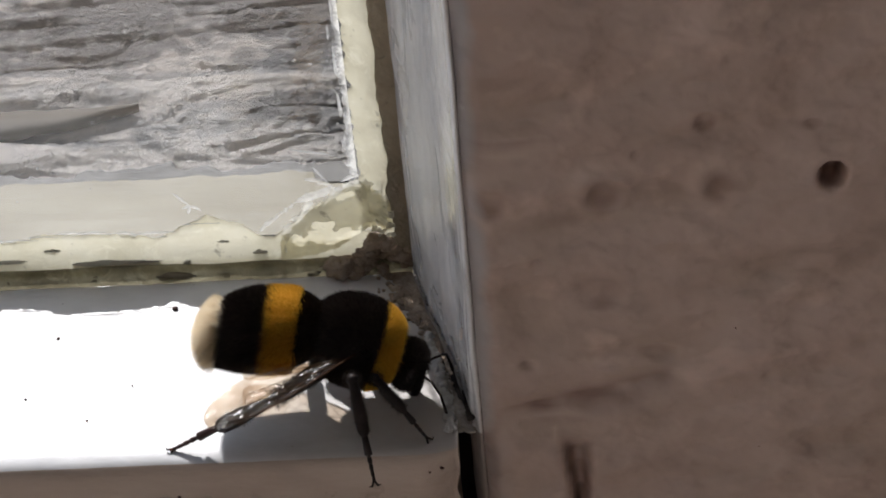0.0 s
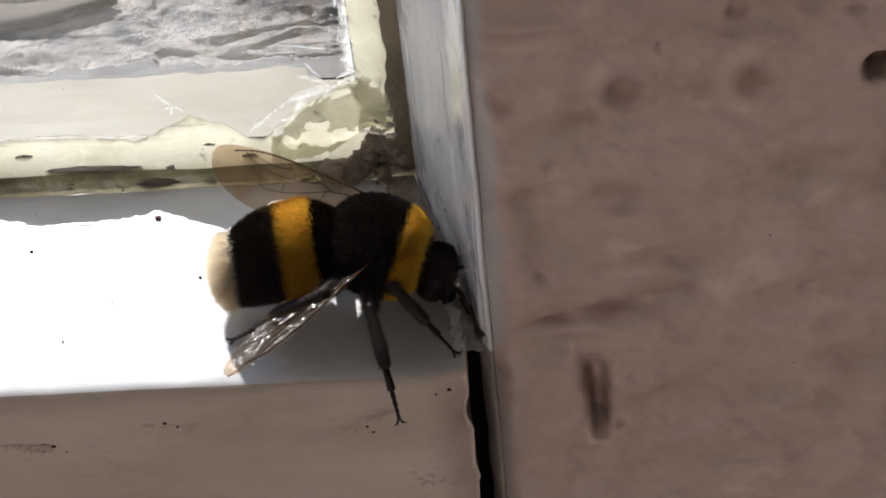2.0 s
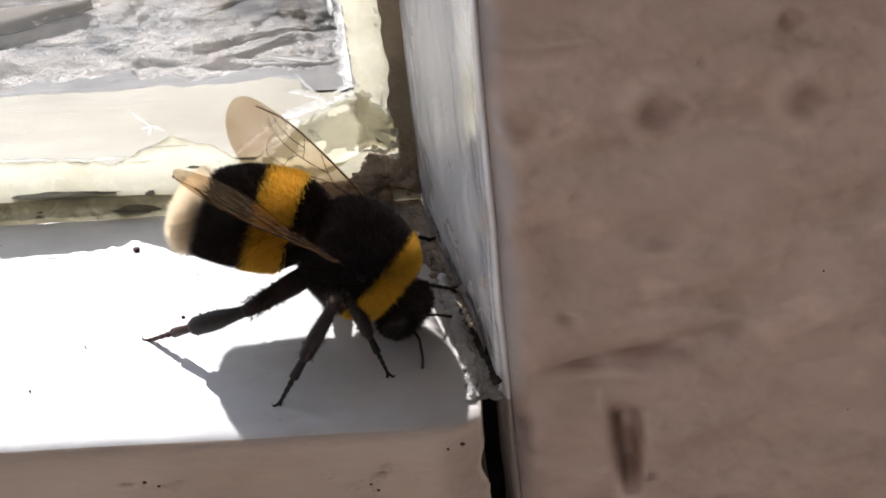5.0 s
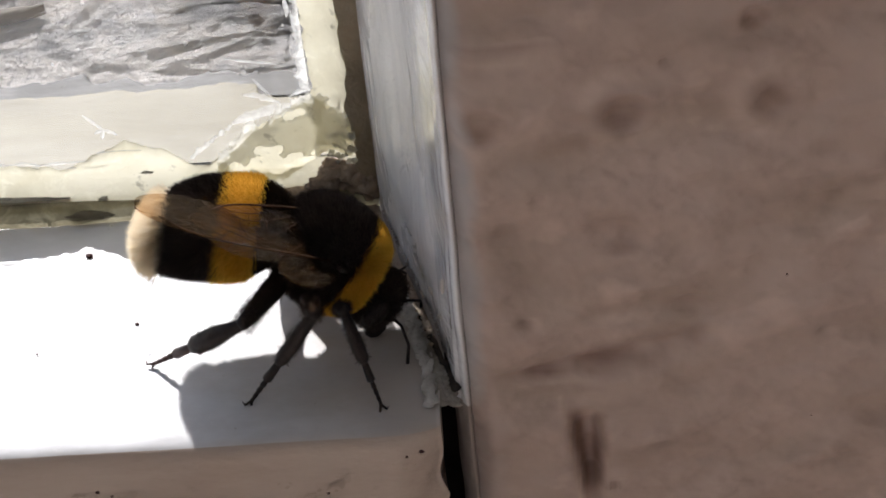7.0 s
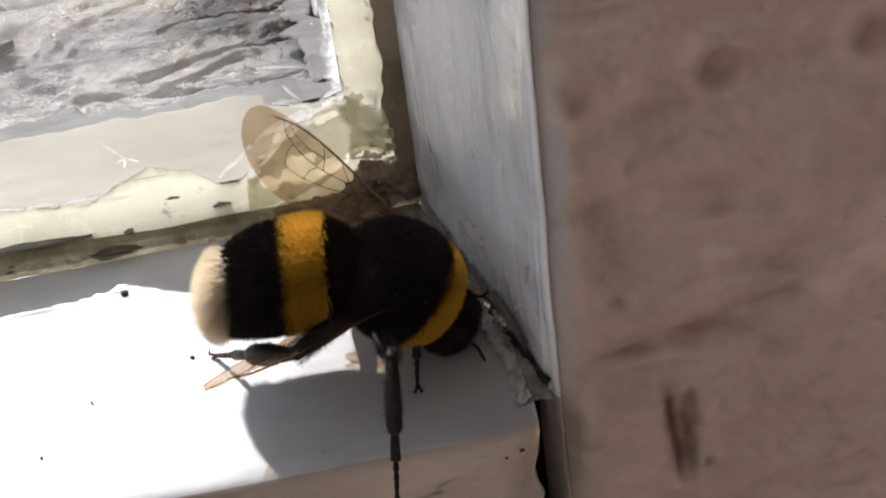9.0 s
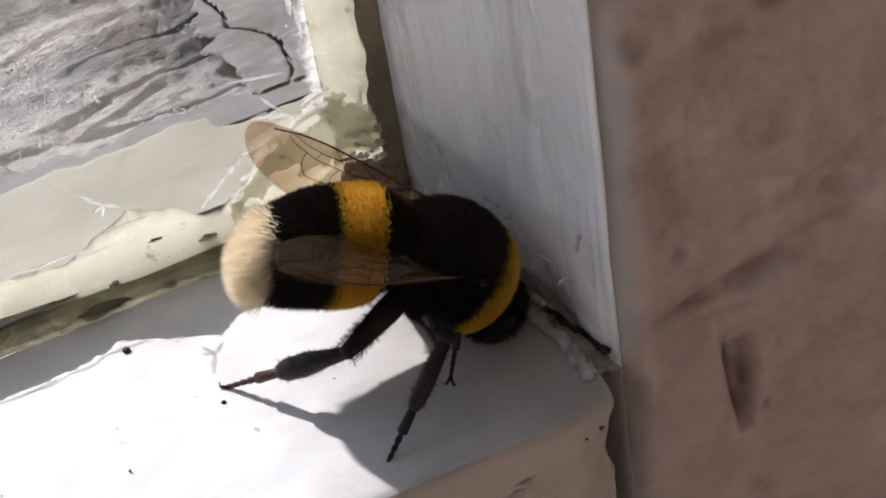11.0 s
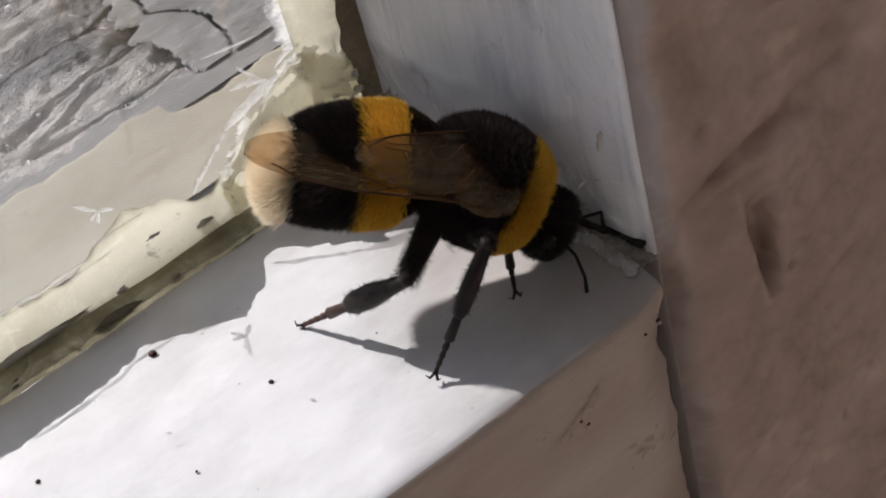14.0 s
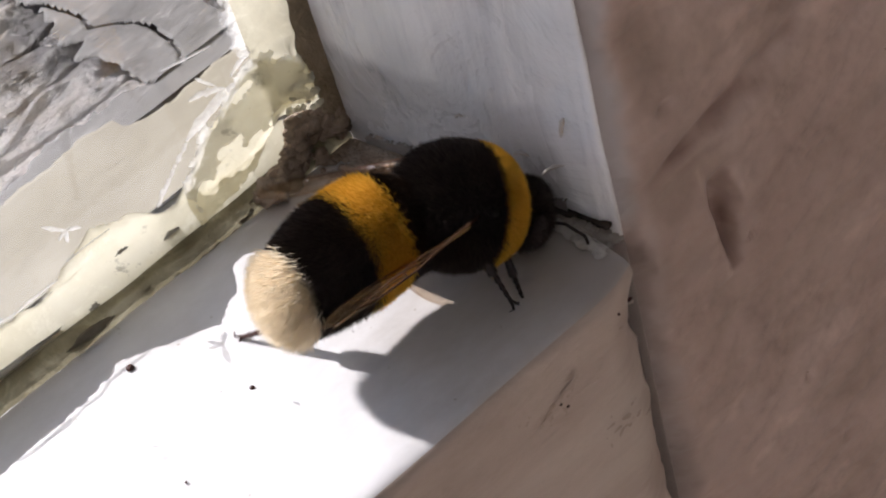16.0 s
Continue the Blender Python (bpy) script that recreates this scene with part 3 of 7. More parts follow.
def rust_dent_shade(x, z):
    """Rust round the nails and stains, plus shade painted into the hole, gouges and dents."""
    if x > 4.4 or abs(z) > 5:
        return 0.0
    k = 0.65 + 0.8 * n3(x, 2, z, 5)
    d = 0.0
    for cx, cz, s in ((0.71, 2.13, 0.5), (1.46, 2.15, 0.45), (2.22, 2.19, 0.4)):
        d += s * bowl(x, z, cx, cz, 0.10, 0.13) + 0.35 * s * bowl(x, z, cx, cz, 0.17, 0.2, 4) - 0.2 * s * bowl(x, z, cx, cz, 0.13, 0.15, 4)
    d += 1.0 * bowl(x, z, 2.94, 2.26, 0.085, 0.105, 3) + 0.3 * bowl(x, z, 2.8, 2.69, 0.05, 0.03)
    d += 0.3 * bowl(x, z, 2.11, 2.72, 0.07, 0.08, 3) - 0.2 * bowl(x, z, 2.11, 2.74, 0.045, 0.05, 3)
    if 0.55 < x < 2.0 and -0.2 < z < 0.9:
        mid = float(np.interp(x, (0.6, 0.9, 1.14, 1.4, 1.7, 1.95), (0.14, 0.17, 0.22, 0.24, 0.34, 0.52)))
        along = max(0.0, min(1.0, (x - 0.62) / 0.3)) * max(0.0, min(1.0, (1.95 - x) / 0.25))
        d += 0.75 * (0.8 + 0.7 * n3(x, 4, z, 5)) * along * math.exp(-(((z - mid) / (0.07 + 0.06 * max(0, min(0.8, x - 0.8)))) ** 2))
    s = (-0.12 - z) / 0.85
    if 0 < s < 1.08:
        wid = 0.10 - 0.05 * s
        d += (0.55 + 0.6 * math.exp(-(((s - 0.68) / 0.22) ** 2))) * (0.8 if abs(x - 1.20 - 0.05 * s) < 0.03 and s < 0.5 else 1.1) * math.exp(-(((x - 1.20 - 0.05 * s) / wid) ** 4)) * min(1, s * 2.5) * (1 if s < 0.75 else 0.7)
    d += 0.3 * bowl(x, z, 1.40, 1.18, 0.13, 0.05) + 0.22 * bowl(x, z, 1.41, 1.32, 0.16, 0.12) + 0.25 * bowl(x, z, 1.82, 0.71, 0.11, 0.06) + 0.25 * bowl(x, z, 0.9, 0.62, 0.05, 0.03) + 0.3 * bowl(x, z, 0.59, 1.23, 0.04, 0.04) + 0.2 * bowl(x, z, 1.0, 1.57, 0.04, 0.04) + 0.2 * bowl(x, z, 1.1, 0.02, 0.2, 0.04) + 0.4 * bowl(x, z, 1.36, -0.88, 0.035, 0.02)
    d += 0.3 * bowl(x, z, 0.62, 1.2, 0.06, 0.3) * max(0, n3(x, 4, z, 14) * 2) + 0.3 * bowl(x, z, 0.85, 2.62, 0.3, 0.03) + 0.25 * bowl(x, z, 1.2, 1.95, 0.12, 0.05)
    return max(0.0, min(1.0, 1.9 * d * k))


def edge_shade(x, z):
    """Shade painted grey along the wall's rounded edge beside the open joint."""
    low = max(0.0, min(1.0, (-0.1 - z) / 0.2))
    return 0.75 * low * max(0.0, min(1.0, (0.74 - x + 0.06 * n3(x, 0, z, 3)) / 0.21))


def edge_smear(x, z):
    """The jamb's pale paint carried over the wall's edge above the ledge."""
    high = max(0.0, min(1.0, (z + 0.2) / 0.25))
    return 0.85 * high * max(0.0, min(1.0, (0.67 - x + 0.05 * n3(x, 0, z, 2.5) + 0.02 * n3(x, 5, z, 9)) / 0.08))


def rim_highlight(x, z):
    """Highlights painted on the raised rims round the nails and beside the gouges."""
    d = 0.0
    for cx, cz, s in ((0.71, 2.15, 1.0), (1.45, 2.17, 0.9), (2.22, 2.20, 0.7)):
        r = math.hypot((x - cx) / 0.19, (z - cz) / 0.21) - 1
        d += 0.75 * s * math.exp(-((r / 0.32) ** 2))
    u = (-0.12 - z) / 0.85
    if -0.1 < u < 1.1:
        d += 0.8 * math.exp(-(((x - 1.07 - 0.10 * u) / 0.02) ** 2))
    d += 0.5 * bowl(x, z, 1.0, 0.10, 0.3, 0.03) + 0.5 * bowl(x, z, 0.8, 2.52, 0.18, 0.03)
    return max(0.0, min(1.0, d * (0.45 + 0.5 * n3(x, 6, z, 4))))


def window_wall():
    xs = np.concatenate([np.linspace(0.515, 0.78, 28), np.linspace(0.80, 4.4, 150), [6, 12, 40, 150]])
    zs = np.concatenate([[-95, -20], np.linspace(-5.0, 5.0, 300), [8, 30, 150]])
    v = []
    for z in zs:
        for x in xs:
            inside = 1.0 if x < 4.5 and -5 < z < 5 else 0.0
            ease = min(1.0, (x - 0.515) / 0.14)
            v.append((x, -1.738 + inside * ease * wall_depth(x, z) + 0.11 * max(0.0, (0.72 - x) / 0.185) ** 2, z))
    ob = mesh_object("wall_window", v, grid_faces(len(zs), len(xs)), WALL)
    # rust and stains, with the dents' shade painted in
    stain = ob.data.attributes.new("rust_dent_shade", "FLOAT", "POINT")
    stain.data.foreach_set("value", [rust_dent_shade(x, z) for z in zs for x in xs])
    shaded_edge = ob.data.attributes.new("shaded_edge", "FLOAT", "POINT")
    shaded_edge.data.foreach_set("value", [edge_shade(x, z) for z in zs for x in xs])
    smeared = ob.data.attributes.new("smeared", "FLOAT", "POINT")
    smeared.data.foreach_set("value", [edge_smear(x, z) for z in zs for x in xs])
    pale = ob.data.attributes.new("pale", "FLOAT", "POINT")
    pale.data.foreach_set("value", [rim_highlight(x, z) for z in zs for x in xs])
    return tagged(ob, "brown-beige painted wall beside the window with nail dimples", "wall", kind="structure")


sash_rail()
jamb()
window_wall()


def corner_fillers():
    # broken filler along the foot of the jamb
    parts = []
    rnd = random.Random(5)
    for i in range(90):
        t = i / 89
        y = -0.75 - 1.0 * t
        x = rail_end(y, 0) - 0.06 + rnd.uniform(-0.015, 0.015)
        parts.append(blob(x, y, 0.008, rnd.uniform(0.015, 0.045), rnd.uniform(0.02, 0.045), rnd.uniform(0.008, 0.03), i, 0.5, 6, 9))
    v, f = join(*parts)
    ob = mesh_object("filler_bead", v, f, BEAD)
    tagged(ob, "broken white filler along the foot of the jamb", "filler", kind="stuff")
    # soiled filler pressed into the joint
    parts = []
    for i in range(420):
        y = -0.55 - 1.17 * i / 419
        a, b = rail_end(y, 0) - 0.03, min(jamb_x(y) - 0.04, 0.46)
        k = rnd.random()
        parts.append(blob(a + (b - a) * k, y, -0.006 - 0.02 * k - 0.03 * max(0.0, (-y - 1.55) / 0.2) ** 2, rnd.uniform(0.014, 0.032), rnd.uniform(0.014, 0.035), rnd.uniform(0.007, 0.016), i + 700, 0.5, 6, 9))
    v, f = join(*parts)
    ob = mesh_object("joint_filler", v, f, plain("soiled_filler", (0.16, 0.138, 0.115), (0.42, 0.385, 0.335), 7, 0.7))
    tagged(ob, "soiled grey filler crumbling in the joint at the jamb", "filler", kind="stuff")
    # shade of the open joint drawn as dark blobs, with grime, beside the jamb
    parts = []
    for i in range(150):
        t = i / 149
        y = -0.30 - 1.34 * t
        x = jamb_x(y) - 0.03 + 0.022 * n3(0, y, 0, 5) + rnd.uniform(-0.012, 0.012)
        w = (0.045 if t < 0.35 else 0.024) * (1 + 0.6 * n3(3, y, 0, 7))
        parts.append(blob(x, y, 0.002, w, 0.022, 0.005, i + 100, 0.7, 5, 7))
    v, f = join(*parts)
    ob = mesh_object("joint_crack_dirt", v, f, plain("crack_shade_grime", (0.02, 0.015, 0.012), (0.075, 0.06, 0.05), 6, 0.8))
    tagged(ob, "dark crack line and dirt along the open joint at the jamb", "dirt", kind="stuff")
    # grime rubbed up the foot of the jamb

    def foot(y, z):
        return 0.12 + 0.08 * n3(1, y, z, 3) + 0.05 * n3(5, y, z, 11) + 0.03 * n3(7, y, z * 0.5, 28) - z - 0.25 * max(0.0, y + 0.35)

    def on_jamb(y, z, c):
        x = jamb_x(y)
        return (x + 0.03 * n3(x, y, z * 0.6, 1.2) + 0.012 * n3(x, y, z * 0.6, 4) - (0.020 if c > 0 else 0.004), y, z)

    v, f = sheet(-1.40, -0.12, -0.01, 0.26, 0.012, foot, on_jamb)
    ob = mesh_object("jamb_grime", v, f, plain("grey_brown_grime", (0.17, 0.15, 0.135), (0.36, 0.33, 0.305), 5, 0.6))
    tagged(ob, "grey-brown grime rubbed up the foot of the jamb", "dirt", kind="stuff")
    # black box added for the shade deep inside the open joint
    v, f = boxes([(0.10, 0.50, -1.15, -0.9, -5.2, -0.25)])
    ob = mesh_object("joint_shade_box", v, f, plain("black_joint_shade", (0.008, 0.006, 0.006), (0.02, 0.015, 0.014), 4, 0.9), smooth=False)
    tagged(ob, "added black box for the shade deep in the open joint", "dirt", kind="stuff")
    # curled flakes of paint on the jamb
    parts = []
    for y0, z0, ln, a in ((-1.27, 0.23, 0.22, 0.75), (-1.12, 0.34, 0.10, 0.2), (-1.45, 0.62, 0.16, 1.3), (-0.8, 0.5, 0.08, 0.4)):
        pts = [(jamb_x(y0 - ln * k * math.cos(a)) - 0.012, y0 - ln * k * math.cos(a), z0 + ln * k * math.sin(a) + 0.03 * math.sin(3 * k)) for k in np.linspace(0, 1, 6)]
        parts.append(tube(pts, (0.006, 0.014, 0.010, 0.016, 0.010, 0.003), 6))
    v, f = join(*parts)
    ob = mesh_object("paint_curls", v, f, WHITE)
    tagged(ob, "small white curls of peeling paint on the jamb", "paint flake", kind="stuff")
    # brown dirt rubbed into the front of the rail
    parts = []
    for cx, cz, rx, rz, s in ((-0.35, -0.42, 0.5, 0.20, 1), (-1.65, -0.33, 0.28, 0.10, 2), (0.15, -0.2, 0.14, 0.12, 3), (-2.6, -0.5, 0.4, 0.12, 4), (0.0, -1.0, 0.3, 0.2, 5)):
        parts.append(sheet(cx - rx, cx + rx, cz - rz, cz + rz, 0.010, lambda a, b: 0.7 * n3(a * 0.7, s, b, 9) + 0.7 * n3(a, s, b, 26) - 0.16 - 0.5 * (((a - cx) / rx) ** 2 + ((b - cz) / rz) ** 2), lambda a, b, c: (a, -2.004 + 0.012 * n3(a, -2, b, 1.1) + 0.012 * n3(a * 0.5, 7, b, 1) - 0.006, b)))
    v, f = join(*parts)
    ob = mesh_object("rail_stains", v, f, plain("rubbed_brown_dirt", (0.40, 0.32, 0.255), (0.48, 0.395, 0.325), 4, 0.7))
    tagged(ob, "brown dirt rubbed into the front of the rail", "dirt", kind="stuff")
    # grit in the inner corner of the ledge
    parts = []
    for i in range(900):
        y = -0.02 - abs(rnd.gauss(0, 0.45))
        x = jamb_x(y) - 0.02 - abs(rnd.gauss(0, 0.10 if y > -0.6 else 0.045))
        if y < -1.3:
            continue
        s = rnd.uniform(0.008, 0.03)
        parts.append(blob(x, y, 0.004, s, s, s * 0.6, i, 0.4, 4, 6))
    v, f = join(*parts)
    ob = mesh_object("corner_grit", v, f, GRIME)
    tagged(ob, "dark brown grit gathered in the corner of the ledge", "grit", kind="stuff")
    # rotten brown putty lump
    parts = []
    for i in range(95):
        x = rnd.uniform(-0.62, -0.02)
        z = rnd.uniform(0.02, 0.12) + max(0.0, 0.30 * (1 - abs(x + 0.22) / 0.24)) * rnd.random() + (0.22 if x > -0.14 else 0) * rnd.random()
        s = rnd.uniform(0.03, 0.075)
        parts.append(blob(x, 0.06 - 0.30 * (0.3 - z) + rnd.uniform(-0.02, 0.02), z, s * rnd.uniform(0.8, 1.6), s * 0.8, s * rnd.uniform(0.6, 1.1), i + 31, 0.6, 8, 12))
    v, f = join(*parts)
    ob = mesh_object("rotten_putty", v, f, GRIME)
    tagged(ob, "crumbling brown rotten putty in the window corner", "putty", kind="stuff")


corner_fillers()


# ---- putty, smears and glass ----
SMEAR_X = (-5.0, -4.2, -3.6, -3.17, -2.9, -2.57, -2.25, -2.0, -1.85, -1.70, -1.58, -1.48, -1.32, -1.18, -1.08, -0.92, -0.75, -0.6, -0.45, -0.3, 0.0)
SMEAR_Z = (0.33, 0.37, 0.34, 0.36, 0.41, 0.41, 0.38, 0.33, 0.41, 0.49, 0.545, 0.50, 0.44, 0.30, 0.30, 0.42, 0.52, 0.60, 0.70, 0.80, 0.9)


def bottom_putty():
    xs = np.concatenate([[-190, -60, -15, -8], np.linspace(-5, 0.0, 420)])
    v = []
    for x in xs:
        e = min(np.interp(x, SMEAR_X, SMEAR_Z), 0.30 if x > -0.96 else 9.0) + 0.02 * n3(x, 0, 0, 4) + 0.022 * n3(x, 5, 0, 13) + 0.012 * n3(x, 9, 0, 30)
        w = 0.012 * n3(x, 0, 0, 2.2)
        for y, z in ((0.012 + w, 0.095), (0.035 + w, 0.125), (0.07, 0.17), (0.105, 0.22), (0.13, 0.275), (0.140, e * 0.55 + 0.13), (0.1425, e), (0.149, e + 0.006)):
            k = 0.006 * n3(x, y * 3, z, 6) + 0.005 * n3(x, y * 3, z, 15)
            v.append((x, y + (k if y < 0.12 else 0), z + 1.5 * k))
    ob = mesh_object("putty_bottom", v, grid_faces(len(xs), 8), PUTTY)
    tagged(ob, "cream glazing putty smeared up the bottom of the pane", "putty", kind="structure")
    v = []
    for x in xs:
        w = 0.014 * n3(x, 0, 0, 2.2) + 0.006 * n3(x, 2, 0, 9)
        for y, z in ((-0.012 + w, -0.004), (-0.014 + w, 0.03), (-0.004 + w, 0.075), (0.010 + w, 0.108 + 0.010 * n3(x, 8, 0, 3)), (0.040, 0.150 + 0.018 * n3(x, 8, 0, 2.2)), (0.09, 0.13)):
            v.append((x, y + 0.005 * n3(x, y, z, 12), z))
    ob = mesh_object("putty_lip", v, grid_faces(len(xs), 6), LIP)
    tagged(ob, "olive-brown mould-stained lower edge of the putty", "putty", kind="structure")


def side_putty():
    zs = np.concatenate([np.linspace(0.36, 6, 252), [9, 40, 135]])
    v = []
    for z in zs:
        e = -0.35 - 0.04 * n3(0, 0, z, 1.5) + 0.03 * n3(3, 0, z, 6) + 0.025 * n3(6, 0, z, 18) - (0.10 * max(0, 1 - z / 0.8))
        s = -0.125 + 0.035 * n3(2, 1, z, 3) + 0.02 * n3(2, 4, z, 9)
        for x, y in ((s, -0.004), (s - 0.03, 0.012), (-0.19, 0.05), (-0.25, 0.09), (-0.30, 0.125), (e, 0.1425), (e - 0.005, 0.149)):
            k = 0.006 * n3(x * 3, y, z, 6)
            v.append((x + k, y + (k if y < 0.12 else 0), z))
    ob = mesh_object("putty_side", v, grid_faces(len(zs), 7), PUTTY)
    tagged(ob, "cream glazing putty along the side of the pane", "putty", kind="structure")
    v = []
    zs = np.concatenate([np.linspace(0.12, 6, 240), [9, 40, 135]])
    for z in zs:
        s = -0.11 + 0.035 * n3(2, 1, z, 3) + 0.02 * n3(2, 4, z, 9)
        for x, y in ((0.03, -0.02), (0.004, -0.022 + 0.006 * n3(1, 1, z, 5)), (-0.04, -0.014), (s, 0.0), (s - 0.03, 0.04)):
            v.append((x, y + 0.005 * n3(x, y, z, 10), z))
    ob = mesh_object("stained_strip", v, grid_faces(len(zs), 5), STRIP)
    tagged(ob, "brown stained edge between putty and jamb", "trim", kind="structure")


def streak_sheet(points, width, seed):
    """A thin ragged smear on the pane along points (x, z)."""
    v, f = [], []
    n = 14
    p = np.array(points)
    s = np.linspace(0, 1, len(p))
    for i in range(n):
        t = i / (n - 1)
        x, z = np.interp(t, s, p[:, 0]), np.interp(t, s, p[:, 1])
        x2, z2 = np.interp(min(1, t + 0.05), s, p[:, 0]), np.interp(min(1, t + 0.05), s, p[:, 1])
        x1, z1 = np.interp(max(0, t - 0.05), s, p[:, 0]), np.interp(max(0, t - 0.05), s, p[:, 1])
        dx, dz = x2 - x1, z2 - z1
        ln = math.hypot(dx, dz) or 1
        w = width * (math.sin(math.pi * min(0.97, max(0.03, t))) ** 0.6) * (1 + 0.7 * n3(seed, t * 4, 0, 2)) / 2
        for k, y in ((-1, 0.1485), (-0.5, 0.142), (0.5, 0.142), (1, 0.1485)):
            v.append((x - dz / ln * w * k, y - 0.0006 * (seed % 7), z + dx / ln * w * k))
    return v, grid_faces(n, 4)


def glass_smears():
    parts = []
    rnd = random.Random(8)
    # strokes fanning out of the corner, the splash and the dotted trail
    for pts, w, k in (
        ([(-0.88, 0.64), (-0.76, 0.69), (-0.60, 0.745), (-0.48, 0.765)], 0.085, 51),
        ([(-0.70, 0.99), (-0.66, 0.92), (-0.60, 0.84)], 0.022, 53),
        ([(-0.78, 0.87), (-0.70, 0.86), (-0.64, 0.83), (-0.56, 0.79)], 0.05, 54),
        ([(-0.50, 0.83), (-0.42, 0.875), (-0.34, 0.89)], 0.035, 55),
        ([(-0.46, 0.80), (-0.40, 0.82), (-0.33, 0.83)], 0.030, 56),
        ([(-0.80, 0.55), (-0.70, 0.60), (-0.60, 0.62)], 0.030, 57),
        ([(-0.86, 1.17), (-0.70, 1.13), (-0.54, 1.10)], 0.022, 58),
    ):
        parts.append(streak_sheet(pts, w, k))
    for ax, az in ((-0.11, 0.13), (-0.02, -0.08), (0.08, -0.05), (-0.06, -0.03)):
        parts.append(streak_sheet([(-1.70, 0.66), (-1.70 + ax * 0.5, 0.66 + az * 0.45), (-1.70 + ax, 0.66 + az)], 0.027, 54 + int(ax * 50)))
    for i in range(13):
        t = i / 12
        s = rnd.uniform(0.014, 0.028)
        px, pz = -1.18 + 0.28 * t + rnd.uniform(-0.01, 0.01), 0.38 + 0.24 * t
        parts.append(streak_sheet([(px - s, pz - 0.4 * s), (px, pz), (px + s, pz + 0.4 * s)], 1.7 * s, i + 30))
    for i in range(12):
        # thin scrapes beside the side putty
        z = rnd.uniform(0.7, 5)
        x = rnd.uniform(-0.47, -0.38)
        parts.append(streak_sheet([(x, z), (x + 0.004, z + 0.06), (x + rnd.uniform(-0.01, 0.02), z + rnd.uniform(0.08, 0.30))], rnd.uniform(0.008, 0.03), i + 70))
    for i in range(40):
        s = rnd.uniform(0.004, 0.009)
        parts.append(blob(rnd.uniform(-4, -0.4), 0.147, rnd.uniform(0.5, 4.5), s, 0.003, s * rnd.uniform(0.8, 2), i, 0.3, 4, 6))
    for i in range(9):
        x = -3.4 + i * 0.2 + rnd.uniform(-0.05, 0.05)
        z = float(np.interp(x, SMEAR_X, SMEAR_Z)) + 0.02
        parts.append(streak_sheet([(x, z), (x + 0.12, z + 0.008), (x + rnd.uniform(0.2, 0.4), z + rnd.uniform(-0.02, 0.02))], 0.02, i + 120))
    v, f = join(*parts)
    ob = mesh_object("paint_smears", v, f, THIN)
    tagged(ob, "white paint smears, strokes and specks on the pane", "paint smear", kind="stuff")
    # milky film scraped thin beside the side putty

    def flank(x, z):
        return min(0.8, 0.42 + 7 * (x + 0.41), 0.5 + 3 * (z - 0.9))

    def over_putty(x, z):
        e = float(np.interp(x, SMEAR_X, SMEAR_Z))
        low = float(np.interp(z, (0.10, 0.125, 0.17, 0.22, 0.275, 0.55 * e + 0.13, e + 0.03), (0.012, 0.035, 0.07, 0.105, 0.13, 0.139, 0.15)))
        return min(low, float(np.interp(-x, (0.12, 0.15, 0.19, 0.25, 0.30, 0.42), (-0.004, 0.012, 0.05, 0.09, 0.125, 0.15)))) - 0.010

    v, f = sheet(-0.56, -0.345, 0.6, 5.4, 0.02, flank, lambda x, z, c: (x, min(0.1385, over_putty(x, z)) - 0.004 * c, z))
    ob = mesh_object("scraped_paint", v, f, MILK)
    density = ob.data.attributes.new("paint_depth", "FLOAT", "POINT")
    density.data.foreach_set("value", [flank(p[0], p[2]) for p in v])
    tagged(ob, "milky white scraped paint along the edge of the pane", "paint smear", kind="stuff")

    # crumbly white filler pressed over the corner

    def brim(x):
        return float(np.interp(x, (-1.05, -1.0, -0.81, -0.53, -0.34, -0.2, -0.08, 0.0), (0.24, 0.33, 0.55, 0.73, 0.84, 0.80, 0.68, 0.50)))

    def mound(x, z):
        low = float(np.interp(x, (-1.05, -0.9, -0.6, -0.45, -0.3, -0.1), (0.14, 0.15, 0.20, 0.28, 0.40, 0.42)))
        return min(brim(x) - z, 1.3 * (z - low), 1.2 * (x + 1.04), 1.2 * (-0.12 - x)) + 0.035 * n3(x, 3, z, 6) + 0.022 * n3(x, 8, z, 15)

    def swell(x, z, c):
        k = max(0.0, min(1.0, c / 0.14))
        k = k * k * (3 - 2 * k)
        return (x, min(0.1415, over_putty(x, z)) - (0.003 + (0.020 + 0.012 * n3(x, 5, z, 3)) * k if c > 0 else -0.002), z)

    v, f = sheet(-1.08, 0.0, 0.12, 0.98, 0.012, mound, swell)
    ob = mesh_object("corner_putty", v, f, PUTTY)
    tagged(ob, "cream putty pressed smooth over the corner of the pane", "putty", kind="stuff")

    # thin white filler dragged over its upper edge and the foot of the side putty
    def crumble(x, z):
        rag = 0.045 * n3(x, 3, z, 6) + 0.06 * n3(x * 0.7 + z * 0.7, 8, z - x, 13) + 0.03 * n3(x, 1, z, 34)
        hole = max(0.0, n3(x, 12, z, 8) - 0.16) * 0.6
        wide = float(np.interp(x, (-1.0, -0.7, -0.4, -0.2), (0.12, 0.26, 0.42, 0.36)))
        return min(brim(x) + 0.05 - z, 1.2 * (z - brim(x) + wide), 1.2 * (x + 1.02), 1.2 * (-0.12 - x)) + rag - hole - 0.01

    def lump(x, z, c):
        k = max(0.0, min(1.0, c / 0.06))
        y = swell(x, z, mound(x, z))[1]
        return (x, y - (0.003 + 0.010 * k + 0.004 * k * n3(x, 2, z, 15) if c > 0 else -0.002), z)

